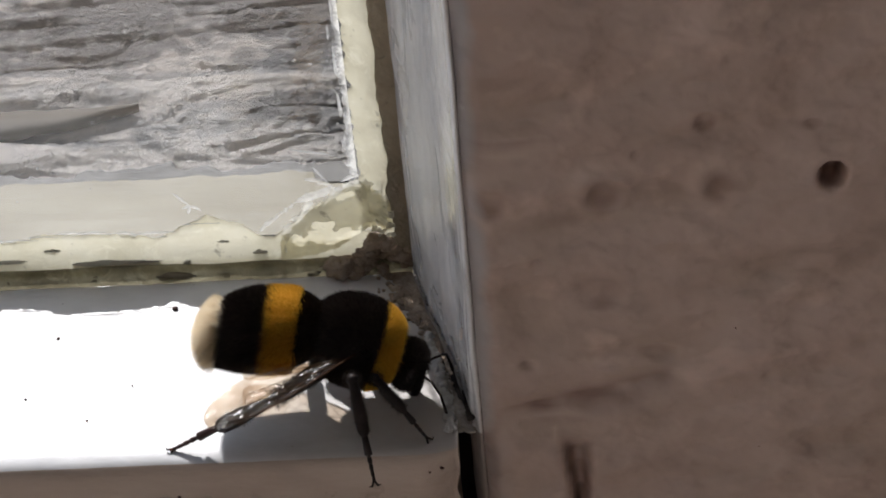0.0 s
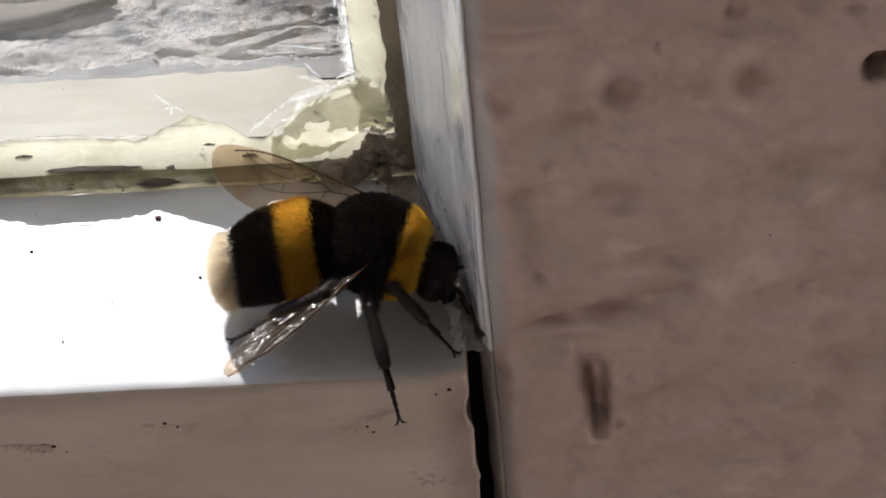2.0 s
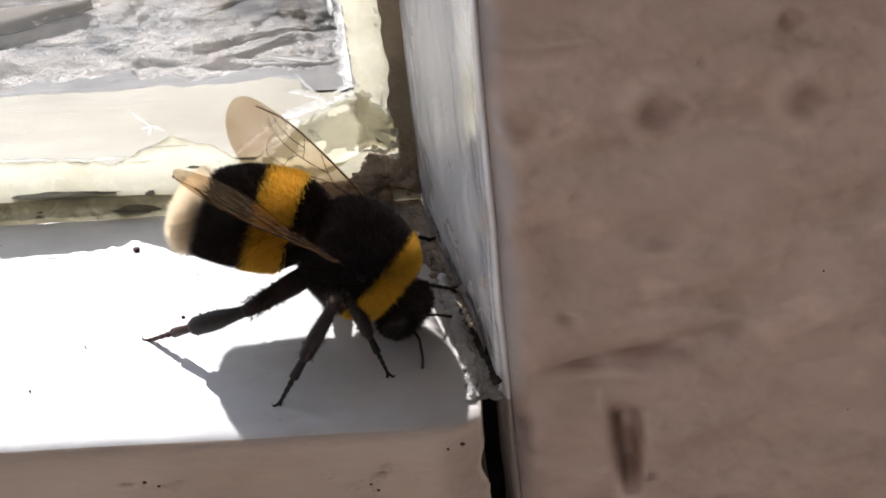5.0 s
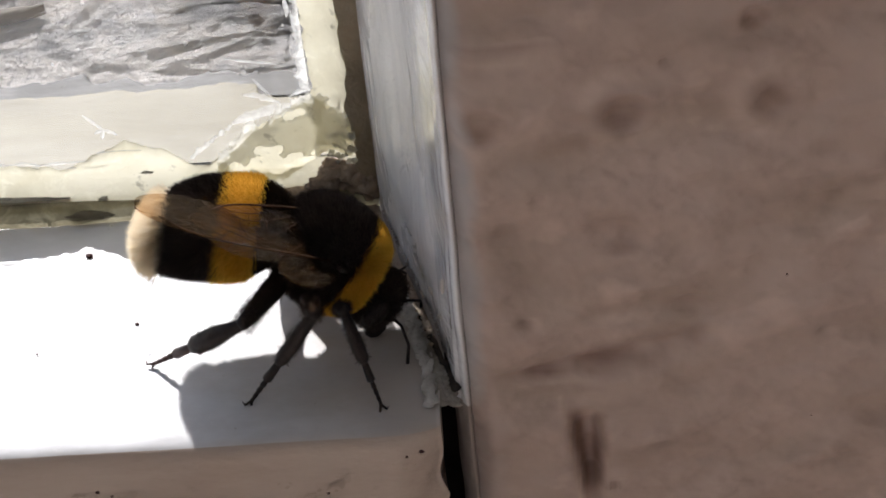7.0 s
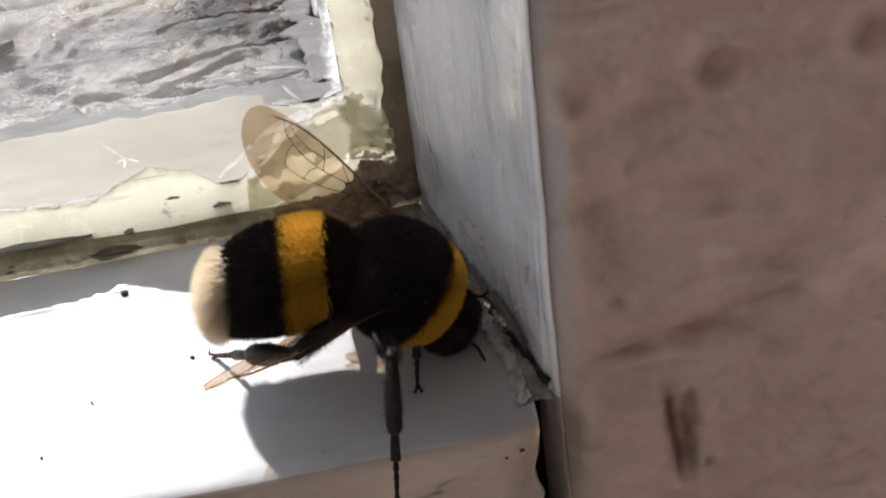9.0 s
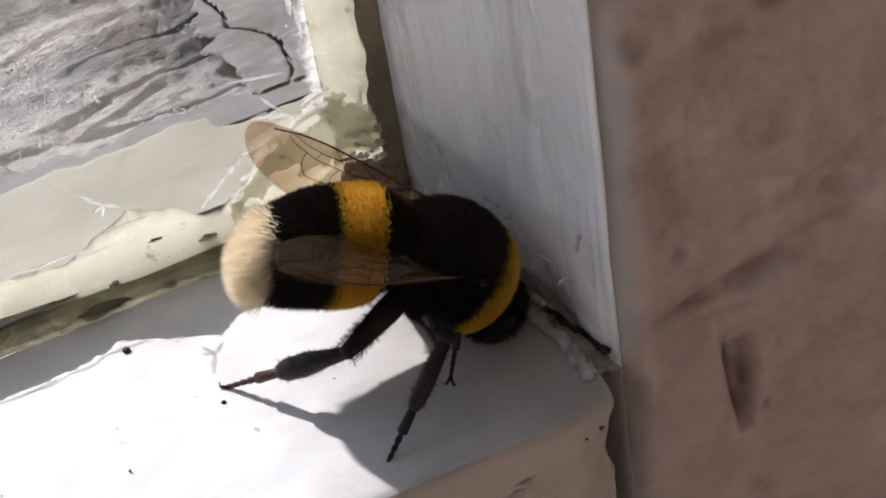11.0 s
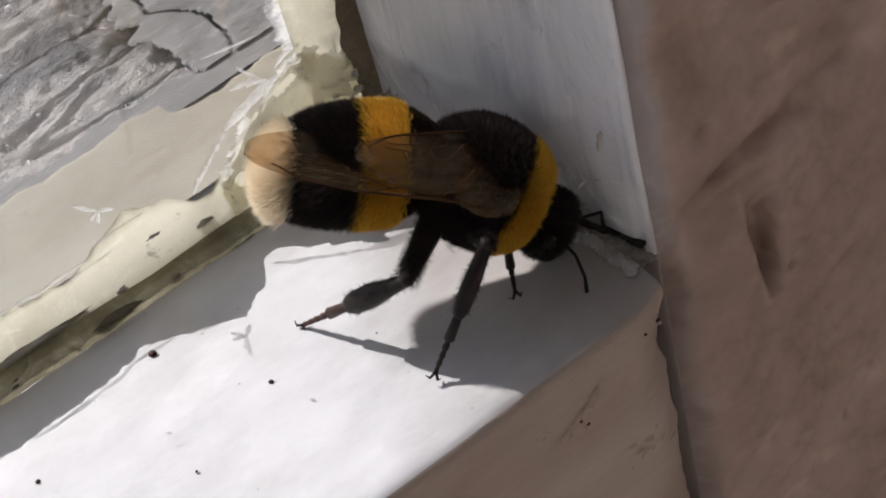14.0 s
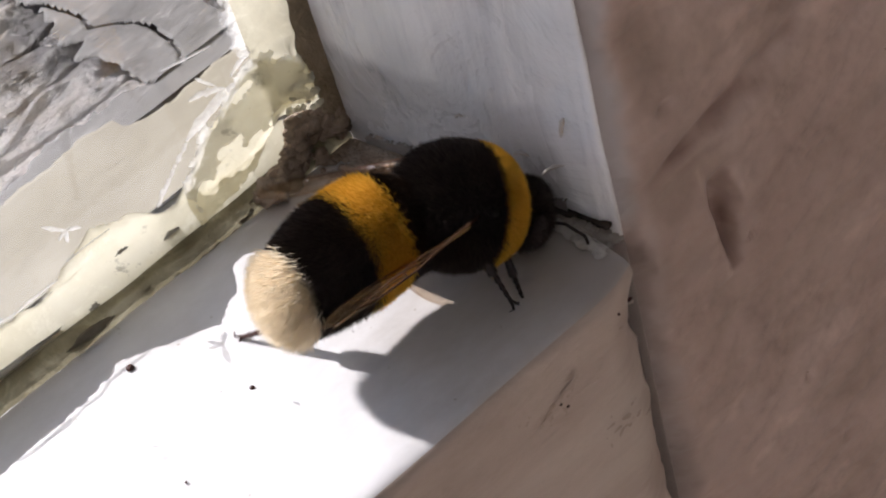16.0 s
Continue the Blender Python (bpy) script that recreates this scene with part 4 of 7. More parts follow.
    v, f = sheet(-1.08, 0.0, 0.12, 1.02, 0.010, crumble, lump)
    ob = mesh_object("corner_filler", v, f, FOAM)
    tagged(ob, "crumbly white filler dragged over the corner putty", "filler", kind="stuff")
    parts = []
    for i in range(28):
        x, z = rnd.uniform(-0.28, -0.12), rnd.uniform(0.26, 0.62)
        q = rnd.uniform(0.008, 0.024)
        parts.append(blob(x, over_putty(x, z) - 0.6 * q, z, q * rnd.uniform(0.8, 1.5), q * 0.8, q, i + 400, 0.6, 6, 9))
    v, f = join(*parts)
    ob = mesh_object("filler_crumbs", v, f, FOAM)
    tagged(ob, "pale crumbs of filler and putty beside the rotten corner", "debris", kind="stuff")
    # grey and olive flakes of dirt on the putty
    parts = []
    for x, z, rx, rz in ((-2.36, 0.165, 0.30, 0.035), (-1.78, 0.15, 0.03, 0.018), (-1.48, 0.29, 0.035, 0.01), (-3.3, 0.2, 0.2, 0.02), (-2.85, 0.27, 0.05, 0.012), (-1.2, 0.2, 0.05, 0.02)):
        y = 0.07 + 0.035 * (z - 0.17) / 0.05
        parts.append(blob(x, min(0.13, y) - 0.002, z, rx, 0.006, rz, int(x * 40), 0.9, 7, 30))
    v, f = join(*parts)
    ob = mesh_object("putty_dirt", v, f, FLAKE)
    tagged(ob, "grey-olive dirt flakes stuck to the putty", "dirt", kind="stuff")
    # black mould along the lower edge
    parts = []
    for i in range(34):
        x = rnd.choice((rnd.uniform(-4, -0.5), rnd.uniform(-1.2, -0.4), rnd.uniform(-1.2, -0.4)))
        s = rnd.uniform(0.005, 0.015)
        parts.append(blob(x, -0.012 + rnd.uniform(0, 0.02), rnd.uniform(0.0, 0.09), s * rnd.uniform(1, 3.5), 0.006, s, i, 0.9, 7, 14))
    parts.append(blob(-1.88, -0.004, 0.065, 0.16, 0.016, 0.036, 9, 0.4, 7, 24))
    v, f = join(*parts)
    ob = mesh_object("mould_spots", v, f, plain("dark_mould", (0.09, 0.076, 0.05), (0.18, 0.155, 0.105), 5, 0.7))
    tagged(ob, "dark olive mould spots under the putty", "mould", kind="stuff")


def pane():
    ob = box_object("window_1", (-190, 0.1, 0.15, 0.40, -0.5, 135), material=GLASS)
    ob.visible_shadow = False
    tagged(ob, "clear window pane with smeared putty round its edge", "window", kind="structure")


bottom_putty()
side_putty()
glass_smears()
pane()


# ---- outside: sill, outer frame, ground ----
def sill_z(y):
    return 0.02 - 0.10 * (y - 1)


CRACK_Y = (1.2, 1.25, 1.42, 1.66, 1.87, 2.13, 2.41, 3.2)
CRACK_X = (-0.32, -0.30, -0.21, -0.20, -0.21, -0.42, -0.42, -0.75)


def outer_sill():
    # cream painted strip next to the pane, its far edge chipped away in steps
    xs = np.concatenate([[-195, -40, -9], np.linspace(-6, 1.2, 520), [3, 6]])
    ys = np.linspace(0.42, 1.34, 26)
    v = []
    for x in xs:
        chip = math.floor(5 * n3(x, 3, 0, 1.6) + 2 * n3(x, 1, 0, 5)) * 0.014
        edge = 1.26 + 0.05 * n3(x, 0, 0, 0.9) + chip + 0.03 * n3(x, 3, 0, 7)
        if x > -0.84:
            edge -= 0.12 + 0.05 * n3(x, 6, 0, 4)
        for y in ys:
            yy = 0.42 + (y - 0.42) / 0.92 * (edge - 0.42)
            v.append((x, yy, 0.10 - 0.03 * yy + 0.008 * n3(x, yy, 0, 3) - (0.05 if y > 1.33 else 0)))
    ob = mesh_object("sill_paint_strip", v, grid_faces(len(xs), len(ys)), SILL)
    tagged(ob, "dirty cream painted strip of the outer window frame", "window frame", kind="structure")
    # bare wood, split along its grain
    xs = np.concatenate([[-195, -40, -9], np.linspace(-5, 1.2, 210), [3, 6]])
    ys = np.concatenate([[0.42], np.linspace(0.95, 4.6, 300), np.linspace(4.8, 14, 24)])
    v = []
    for x in xs:
        for y in ys:
            yy = y - 0.06 * x + 0.12 * n3(x, y, 1, 0.5)
            g = 0.05 * n3(x * 0.12, yy, 0, 2.6) + 0.03 * n3(x * 0.3, yy + 9, 0, 6) + 0.022 * n3(x * 0.8, yy, 4, 13) + 0.012 * n3(x, yy, 7, 26)
            ridge = abs(n3(x * 0.10, yy, 11, 1.9))
            g -= 0.07 * max(0, 0.05 - ridge) / 0.05 * max(0.0, min(1.0, 0.4 + 2.2 * n3(x * 0.7, yy * 0.8, 5, 1.0)))
            step = n3(x * 0.15, yy, 21, 1.7)
            g += 0.034 * max(-1.0, min(1.0, step * 14)) + 0.02 * max(-1.0, min(1.0, 16 * n3(x * 0.35, yy, 27, 3.1)))
            v.append((x, y, sill_z(y) - 0.02 + g * max(0.0, min(1.0, (y - 1.15) / 0.25))))
    ob = mesh_object("outer_sill", v, grid_faces(len(xs), len(ys)), WOOD)
    # sunlit patches painted as pale bands in the wood's colour, between grey ones
    bands = [float(np.interp(y, (1.3, 1.45, 1.7, 1.95, 2.2, 2.5, 2.75, 3.05, 3.25, 3.5, 3.8), (0.45, 0.85, 0.85, 0.62, 0.42, 0.45, 0.78, 0.66, 0.40, 0.22, 0.10))) for y in ys]
    sunlit_tone = ob.data.attributes.new("sunlit_tone", "FLOAT", "POINT")
    sunlit_tone.data.foreach_set("value", [max(0.0, min(1.0, b - 0.42 * max(0.0, min(1.0, (x + 1.9) / 1.3)) + 0.42 * n3(x * 0.5, y + 0.06 * x, 31, 2.6) + 0.30 * n3(x * 0.8, y, 37, 7))) for x in xs for y, b in zip(ys, bands)])
    tagged(ob, "weathered grey wooden outer window sill with open grain", "window sill", kind="structure")

    # grey undercoat left between the cream strip and the bare wood
    def undercoat(x, y):
        if y > 1.9:
            return -1
        edge = 1.46 - 0.05 * min(1.0, max(0.0, x + 1.6)) + 0.10 * n3(x, 0, 0, 1.5) + 0.10 * n3(x, 0, y, 4) + 0.05 * n3(x, 2, y, 12)
        return edge - y

    def smooth_end(x, y):
        c = x + 0.55 + 0.25 * n3(x * 0.3, 0, y, 2.5) + 0.08 * n3(x * 0.2, 3, y, 9)
        split = abs(x - float(np.interp(y, CRACK_Y, CRACK_X)) + 0.03 * n3(x, y, 0, 6))
        return min(c, 4 * (split - 0.014))

    def on_sill(x, y, c):
        return (x, y, sill_z(y) + 0.032 - 0.05 * (c < 0.01) + 0.012 * n3(x, y, 3, 4))

    v, f = sheet(-4.2, 0.1, 1.12, 1.9, 0.02, undercoat, on_sill)
    ob = mesh_object("grey_undercoat", v, f, GREY)
    tagged(ob, "chipped grey undercoat along the edge of the sill", "old paint", kind="stuff")
    v, f = sheet(-1.5, 0.15, 1.3, 4.0, 0.016, smooth_end, lambda x, y, c: (x, y, on_sill(x, y, c)[2] + 0.02 + 0.035 * (c < 0.01)))
    ob = mesh_object("grey_sill_end", v, f, GREY)
    tagged(ob, "smooth grey painted end of the sill with a crack", "old paint", kind="stuff")
    # a tongue of old paint left on the wood
    n = 40
    v = []
    for i in range(n):
        t = i / (n - 1)
        x = -6 + 3.5 * t
        top = 2.52 - 0.10 * t + 0.02 * n3(x, 0, 0, 2)
        low = 1.78 + (0.60 * max(0.0, (t - 0.3) / 0.7) ** 1.4 + 0.05 * n3(x, 3, 0, 2.5) + 0.03 * n3(x, 6, 0, 7)) * (1 if t < 0.98 else 1.1)
        half, mid = max(0.01, (top - low) / 2), (top + low) / 2
        for k in np.linspace(-1, 1, 13):
            y = mid + k * half + 0.05 * n3(x, k, 0, 5) * abs(k)
            v.append((x, y, sill_z(y) + 0.085 - 0.09 * k ** 8 + 0.014 * n3(x * 0.3, y, 2, 7) + 0.006 * n3(x, y, 5, 18)))
    ob = mesh_object("old_paint_tongue", v, grid_faces(n, 13), OLD_PAINT)
    tagged(ob, "tongue of old grey-brown paint left on the sill", "old paint", kind="stuff")
    # splinters and loose flakes
    parts = []
    rnd = random.Random(12)
    for i in range(700):
        x, y = rnd.uniform(-4.2, -0.6), rnd.uniform(1.35, 4.2)
        ln, a = rnd.uniform(0.015, 0.09), rnd.gauss(0, 0.7)
        z = sill_z(y) + 0.02 + 0.03 * rnd.random()
        parts.append(tube([(x, y, z), (x + ln * math.cos(a), y + ln * math.sin(a), z + rnd.uniform(0, 0.03))], (0.004, 0.0015), 4))
    for i in range(18):
        x, y = rnd.uniform(-3.4, -0.9), rnd.uniform(1.4, 3.4)
        q = rnd.uniform(0.005, 0.018)
        parts.append(blob(x, y, sill_z(y) + 0.05, q * rnd.uniform(1, 2), q, q * 0.7, i, 0.7, 6, 9))
    v, f = join(*parts)
    ob = mesh_object("sill_flakes", v, f, plain("pale_flakes", (0.42, 0.40, 0.37), (0.74, 0.72, 0.69), 3, 0.4))
    tagged(ob, "pale splinters and flakes lying on the sill", "debris", kind="stuff")


outer_sill()
MASONRY = plain("rendered_masonry", (0.42, 0.39, 0.35), (0.50, 0.47, 0.43), 0.03, 0.85)
ROOM = plain("warm_room_plaster", (0.75, 0.71, 0.69), (0.79, 0.75, 0.73), 0.02, 0.8)
BOARDS = plain("floor_boards", (0.56, 0.48, 0.41), (0.62, 0.54, 0.46), 0.03, 0.5)
tagged(box_object("outer_frame", (0.12, 6, 0.45, 4.5, 0.2, 136), (-196, -190, 0.45, 4.5, 0.2, 136), material=SILL), "cream painted outer window frame", "window frame", kind="structure")
tagged(box_object("house_wall", (1.5, 160, 0.65, 14, -95, 160), (-210, -196, -1.7, 14, -95, 160), (-196, 1.5, 0.65, 14, 136, 160), (-196, 1.5, 0.65, 14, -95, -6), material=MASONRY), "rendered house wall round the window", "wall", kind="structure")
tagged(box_object("wall_above", (-196, 0.58, -1.74, 0.6, 135, 150), material=ROOM), "plain wall above the window", "wall", kind="structure")
tagged(box_object("wall_below", (-196, 0.2, -1.5, 0.6, -95, -5.6), material=ROOM), "plain wall below the window", "wall", kind="structure")
tagged(box_object("floor", (-210, 160, -170, 0.6, -97, -95), material=BOARDS), "brown boarded floor of the room", "floor", kind="structure")
tagged(box_object("ceiling", (-210, 160, -170, 0.6, 150, 153), material=ROOM), "plain ceiling of the room", "ceiling", kind="structure")
tagged(box_object("wall_side", (150, 160, -170, -1.7, -95, 150), (-210, -200, -170, -1.7, -95, 150), material=ROOM), "plain side walls of the room", "wall", kind="structure")
tagged(box_object("wall_back", (-200, 150, -170, -160, -95, 150), material=ROOM), "plain back wall of the room", "wall", kind="structure")
GRASS = plain("rough_grass", (0.05, 0.07, 0.025), (0.09, 0.11, 0.045), 0.02, 0.9)
ground = mesh_object("ground", [(-60000, -60000, -99), (60000, -60000, -99), (60000, 60000, -99), (-60000, 60000, -99)], [(0, 1, 2, 3)], GRASS)
tagged(ground, "rough green grass outside the house", "ground", kind="structure")


def ledge_specks():
    rnd = random.Random(3)
    spots = [(-1.86, -0.32, 0.024), (-1.50, -0.95, 0.016), (-3.2, -0.95, 0.03), (-2.75, -0.60, 0.014), (-2.9, -1.25, 0.010), (-2.4, -1.5, 0.009), (-2.1, -1.15, 0.008)]
    spots += [(rnd.uniform(-3.5, -0.4), rnd.uniform(-1.9, -0.2), rnd.uniform(0.003, 0.006)) for _ in range(5)]
    parts = [blob(x, y, 0.004, s, s * 0.9, s * 0.7, i, 0.35, 5, 8) for i, (x, y, s) in enumerate(spots)]
    for x, z, s in ((0.24, -0.12, 0.016), (-0.3, -0.51, 0.012), (-0.34, -0.45, 0.010), (-2.5, -0.5, 0.02), (-1.7, -0.32, 0.014), (-1.62, -0.36, 0.012), (-2.42, -0.56, 0.01), (0.15, -0.16, 0.01)):
        parts.append(blob(x, -2.003, z, s, 0.006, s * 0.9, int(x * 90), 0.4, 5, 8))
    for x, z, s in ((1.67, 2.46, 0.017), (2.35, 0.9, 0.008), (2.55, -0.3, 0.007), (1.7, -2.6, 0.007)):
        parts.append(blob(x, -1.735 + wall_depth(x, z), z, s, 0.006, s * 1.1, int(x * 70), 0.4, 5, 8))
    v, f = join(*parts)
    ob = mesh_object("dirt_specks", v, f, DUST)
    tagged(ob, "dark dirt specks on the painted ledge and wall", "dirt", kind="stuff")


ledge_specks()

# ---- the bumblebee ----
S = 0.8865
bee = new("bumblebee")
tagged(bee, "furry black and golden bumblebee with buff-white tail on white ledge", "bumblebee")


def shell(length_profile, sides=28, slant=0.0):
    """A body of revolution about x with flattened sections: rows of x, half width, half height, z of the middle."""
    v = []
    for x, w, h, z in length_profile:
        for k in range(sides):
            a = 2 * math.pi * k / sides
            v.append(((x + slant * h * math.sin(a)) * S, w * S * math.cos(a), (z + h * math.sin(a)) * S))
    f = grid_faces(len(length_profile), sides, True)
    f.append(tuple(range(sides))[::-1])
    f.append(tuple((len(length_profile) - 1) * sides + k for k in range(sides)))
    return v, f


def ellipsoid_profile(cx, rx, ry, rz, cz=0.0, droop=0.0, power=2.0, steps=26):
    rows = []
    for i in range(steps):
        s = -math.cos(math.pi * (i + 0.35) / (steps - 0.3))
        k = max(0.0, 1 - abs(s) ** power) ** (1 / power)
        rows.append((cx + rx * s, max(0.01, ry * k), max(0.01, rz * k), cz + droop * s * abs(s)))
    return rows


def hair(name, profile, count, lo, hi, material, parent, length=(0.05, 0.10), lean=(-0.6, 0, 0), width=0.0015, seed=1, label="", only=None, slant=0.0):
    """Many fine tapered hairs standing on a body of revolution between two x."""
    rnd = np.random.RandomState(seed)
    p = np.array(profile)
    x = np.clip(rnd.uniform(lo, hi, count) + rnd.normal(0, 0.013, count), p[0, 0], p[-1, 0])
    a = rnd.uniform(0, 2 * np.pi, count)
    w, h, z = (np.interp(x, p[:, 0], p[:, k]) for k in (1, 2, 3))
    e = 0.012
    slope = (np.interp(x + e, p[:, 0], p[:, 1]) - np.interp(x - e, p[:, 0], p[:, 1])) / (2 * e)
    root = np.stack([x + slant * h * np.sin(a), w * np.cos(a), z + h * np.sin(a)], 1)
    out = np.stack([-slope, np.cos(a), np.sin(a)], 1)
    if only is not None:
        keep = only(root)
        root, out, x = root[keep], out[keep], x[keep]
        count = len(x)
    out /= np.linalg.norm(out, axis=1)[:, None]
    way = out + np.array(lean) * rnd.uniform(0.5, 1.3, count)[:, None] + rnd.normal(0, 0.26, (count, 3))
    way /= np.linalg.norm(way, axis=1)[:, None]
    ln = rnd.uniform(*length, count)[:, None]
    side = np.cross(way, rnd.normal(0, 1, (count, 3)))
    side /= np.linalg.norm(side, axis=1)[:, None]
    root = root - 0.01 * out
    bend = np.array([-0.02, 0, -0.01])
    v = np.concatenate([root - side * width, root + side * width, root + way * ln * 0.55 + side * width * 0.7, root + way * ln + bend * ln * 4], 0) * S
    i = np.arange(count)
    f = np.concatenate([np.stack([i, i + count, i + 2 * count], 1), np.stack([i, i + 2 * count, i + 3 * count], 1)], 0)
    return mesh_object(name, v, f.tolist(), material, parent, label, smooth=False)


# thorax
TH = ellipsoid_profile(0.0, 0.385, 0.348, 0.343, 0.0, 0.0, 2.1)
v, f = shell(TH)
thorax = mesh_object("thorax", v, f, FUR_BLACK, bee)
hair("back_fur", TH, 67200, -0.39, 0.17, FUR_BLACK, thorax, (0.02, 0.085), (-0.4, 0, 0), seed=2, label="dense black fur")
hair("collar", TH, 128000, 0.170, 0.305, FUR_YELLOW, thorax, (0.02, 0.09), (-0.1, 0, 0.0), seed=3, label="golden-yellow fur collar", only=lambda r: r[:, 2] > -0.30)
hair("front_fur", TH, 4800, 0.32, 0.40, FUR_BLACK, thorax, (0.03, 0.07), (0.3, 0, 0), seed=4, label="black fur before the collar")

hair("long_back_fur", TH, 5600, -0.38, 0.17, FUR_BLACK, thorax, (0.06, 0.10), (-0.5, 0, 0), seed=32)
hair("long_collar_fur", TH, 3520, 0.170, 0.305, FUR_YELLOW, thorax, (0.06, 0.095), (0.0, 0, 0.0), seed=33, only=lambda r: r[:, 2] > -0.30)

# head
HD = ellipsoid_profile(0.475, 0.14, 0.18, 0.205, -0.085, 0.0, 2.2)
v, f = shell(HD, 22)
head = mesh_object("head", v, f, CHITIN, bee)
hair("face_fur", HD, 14400, 0.34, 0.60, FUR_BLACK, head, (0.03, 0.075), (0.2, 0, 0.1), seed=5)
for side in (1, -1):
    v, f = blob(0.485 * S, side * 0.16 * S, -0.085 * S, 0.07 * S, 0.045 * S, 0.135 * S, 1, 0.0, 10, 16)
    mesh_object("eye", v, f, CHITIN, head, "glossy black compound eye")
    elbow = (0.78, side * 0.24, -0.08)
    v1, f1 = tube([tuple(c * S for c in p) for p in ((0.60, side * 0.07, -0.10), (0.68, side * 0.14, -0.06), elbow)], (0.011, 0.009, 0.010), 7)
    v2, f2 = tube([tuple(c * S for c in p) for p in (elbow, (0.86, side * 0.25, -0.20), (0.93, side * 0.27, -0.31), (0.97, side * 0.28, -0.42))], (0.009, 0.012, 0.013, 0.008), 7)
    v, f = join((v1, f1), (v2, f2))
    mesh_object("antenna", v, f, CHITIN, head)
v, f = tube([tuple(c * S for c in p) for p in ((0.60, 0, -0.28), (0.62, 0, -0.38), (0.60, 0, -0.44))], (0.06, 0.045, 0.02), 8)
mesh_object("mouthparts", v, f, CHITIN, head)

# abdomen, hinged behind the thorax
def waist(x):
    """Narrowing of the abdomen towards the thorax."""
    return 1 - 0.5 * max(0.0, min(1.0, (x + 0.22) / 0.30)) ** 1.5


AB = ellipsoid_profile(-0.445, 0.53, 0.330, 0.311, 0.02, 0.09, 2.4)
AB = [(x, w * waist(x), h * waist(x), z - 0.10 * max(0.0, -(x + 0.55)) ** 1.5) for x, w, h, z in AB]
SLANT = 0.16
v, f = shell(AB, 28, SLANT)
abdomen = mesh_object("abdomen", v, f, FUR_BLACK, bee)
hair("front_band", AB, 36000, 0.08, -0.24, FUR_DARK, abdomen, (0.03, 0.06), (-0.8, 0, 0), seed=6, label="dark brown-black fur", slant=SLANT)
hair("golden_band", AB, 64000, -0.22, -0.455, FUR_YELLOW, abdomen, (0.02, 0.09), (-0.8, 0, 0), seed=7, label="golden-yellow fur band", only=lambda r: r[:, 2] > -0.24, slant=SLANT)
hair("dark_band", AB, 57600, -0.43, -0.85, FUR_BLACK, abdomen, (0.02, 0.085), (-0.8, 0, 0), seed=8, label="black fur band", slant=SLANT)
hair("tail_fur", AB, 60000, -0.845, -0.97, FUR_TAIL, abdomen, (0.05, 0.11), (-1.0, 0, 0), seed=9, label="buff-white tail fur", slant=SLANT)
hair("long_golden_fur", AB, 6400, -0.23, -0.45, FUR_YELLOW, abdomen, (0.06, 0.10), (-0.9, 0, 0), seed=37, only=lambda r: r[:, 2] > -0.22, slant=SLANT)
hair("long_dark_fur", AB, 7200, -0.43, -0.85, FUR_BLACK, abdomen, (0.06, 0.10), (-0.9, 0, 0), seed=38, slant=SLANT)
hair("long_tail_fur", AB, 22000, -0.85, -0.97, FUR_TAIL, abdomen, (0.07, 0.16), (-0.75, 0, 0), width=0.0012, seed=39, slant=SLANT)
hair("belly_fringe", AB, 3520, 0.05, -0.75, FUR_DARK, abdomen, (0.04, 0.09), (-0.3, 0, -0.4), seed=10, only=lambda r: r[:, 2] < -0.22, slant=SLANT)


# wings: local x along the wing, y across, left side drawn and mirrored
def wing_outline(length, lead, trail, n=44):
    """Rows of x, leading edge and trailing edge, narrow at the root, broad and rounded towards the tip."""
    pts = []
    for i in range(n):
        t = 1 - (1 - i / (n - 1)) ** 1.8
        front = lead * math.sin(math.pi * min(1, t * 1.15))
        back = -trail * (0.07 + 0.93 * (0.5 - 0.5 * math.cos(math.pi * min(1.0, t / 0.66))) ** 0.85)
        if t > 0.66:
            k = math.sqrt(max(0.0, 1 - ((t - 0.66) / 0.34) ** 2))
            mid = -0.36 * trail
            front, back = mid + (front - mid) * k ** 0.8, mid + (back - mid) * k
        pts.append((length * t, front, back))
    return pts


def crinkle(t, u):
    """Height of the film: gentle folds, and fine rays towards the outer edge."""
    outer = max(0.0, min(1.0, (t - 0.45) / 0.3))
    return 0.010 * math.sin(u * 11 + t * 7) + 0.03 * u * u * t + 0.0035 * outer * math.sin(u * 34 + 3 * math.sin(t * 5)) + 0.004 * n3(t * 3, u, 1, 2.5)


# veins in shares of the wing's length and width: the strong front edge, the long veins, the cells
VEINS = (
    (((0.01, 0.15), (0.2, 0.06), (0.45, 0.03), (0.62, 0.02), (0.8, 0.04), (0.9, 0.14)), 0.0085),
    (((0.01, 0.5), (0.18, 0.38), (0.34, 0.36), (0.46, 0.50), (0.60, 0.58)), 0.0042),
    (((0.01, 0.8), (0.2, 0.82), (0.40, 0.88), (0.58, 0.92)), 0.0036),
    (((0.34, 0.36), (0.40, 0.24), (0.50, 0.05)), 0.0036),
    (((0.41, 0.24), (0.52, 0.31), (0.68, 0.33), (0.79, 0.25), (0.84, 0.10)), 0.0034),
    (((0.54, 0.31), (0.57, 0.18), (0.62, 0.04)), 0.0032),
    (((0.58, 0.16), (0.66, 0.20), (0.76, 0.17), (0.83, 0.06)), 0.0034),
    (((0.68, 0.33), (0.67, 0.21)), 0.0028),
    (((0.57, 0.32), (0.59, 0.45), (0.58, 0.58)), 0.0030),
    (((0.73, 0.30), (0.73, 0.45), (0.69, 0.62), (0.60, 0.58)), 0.0030),
    (((0.37, 0.39), (0.38, 0.6), (0.38, 0.87)), 0.0030),
)


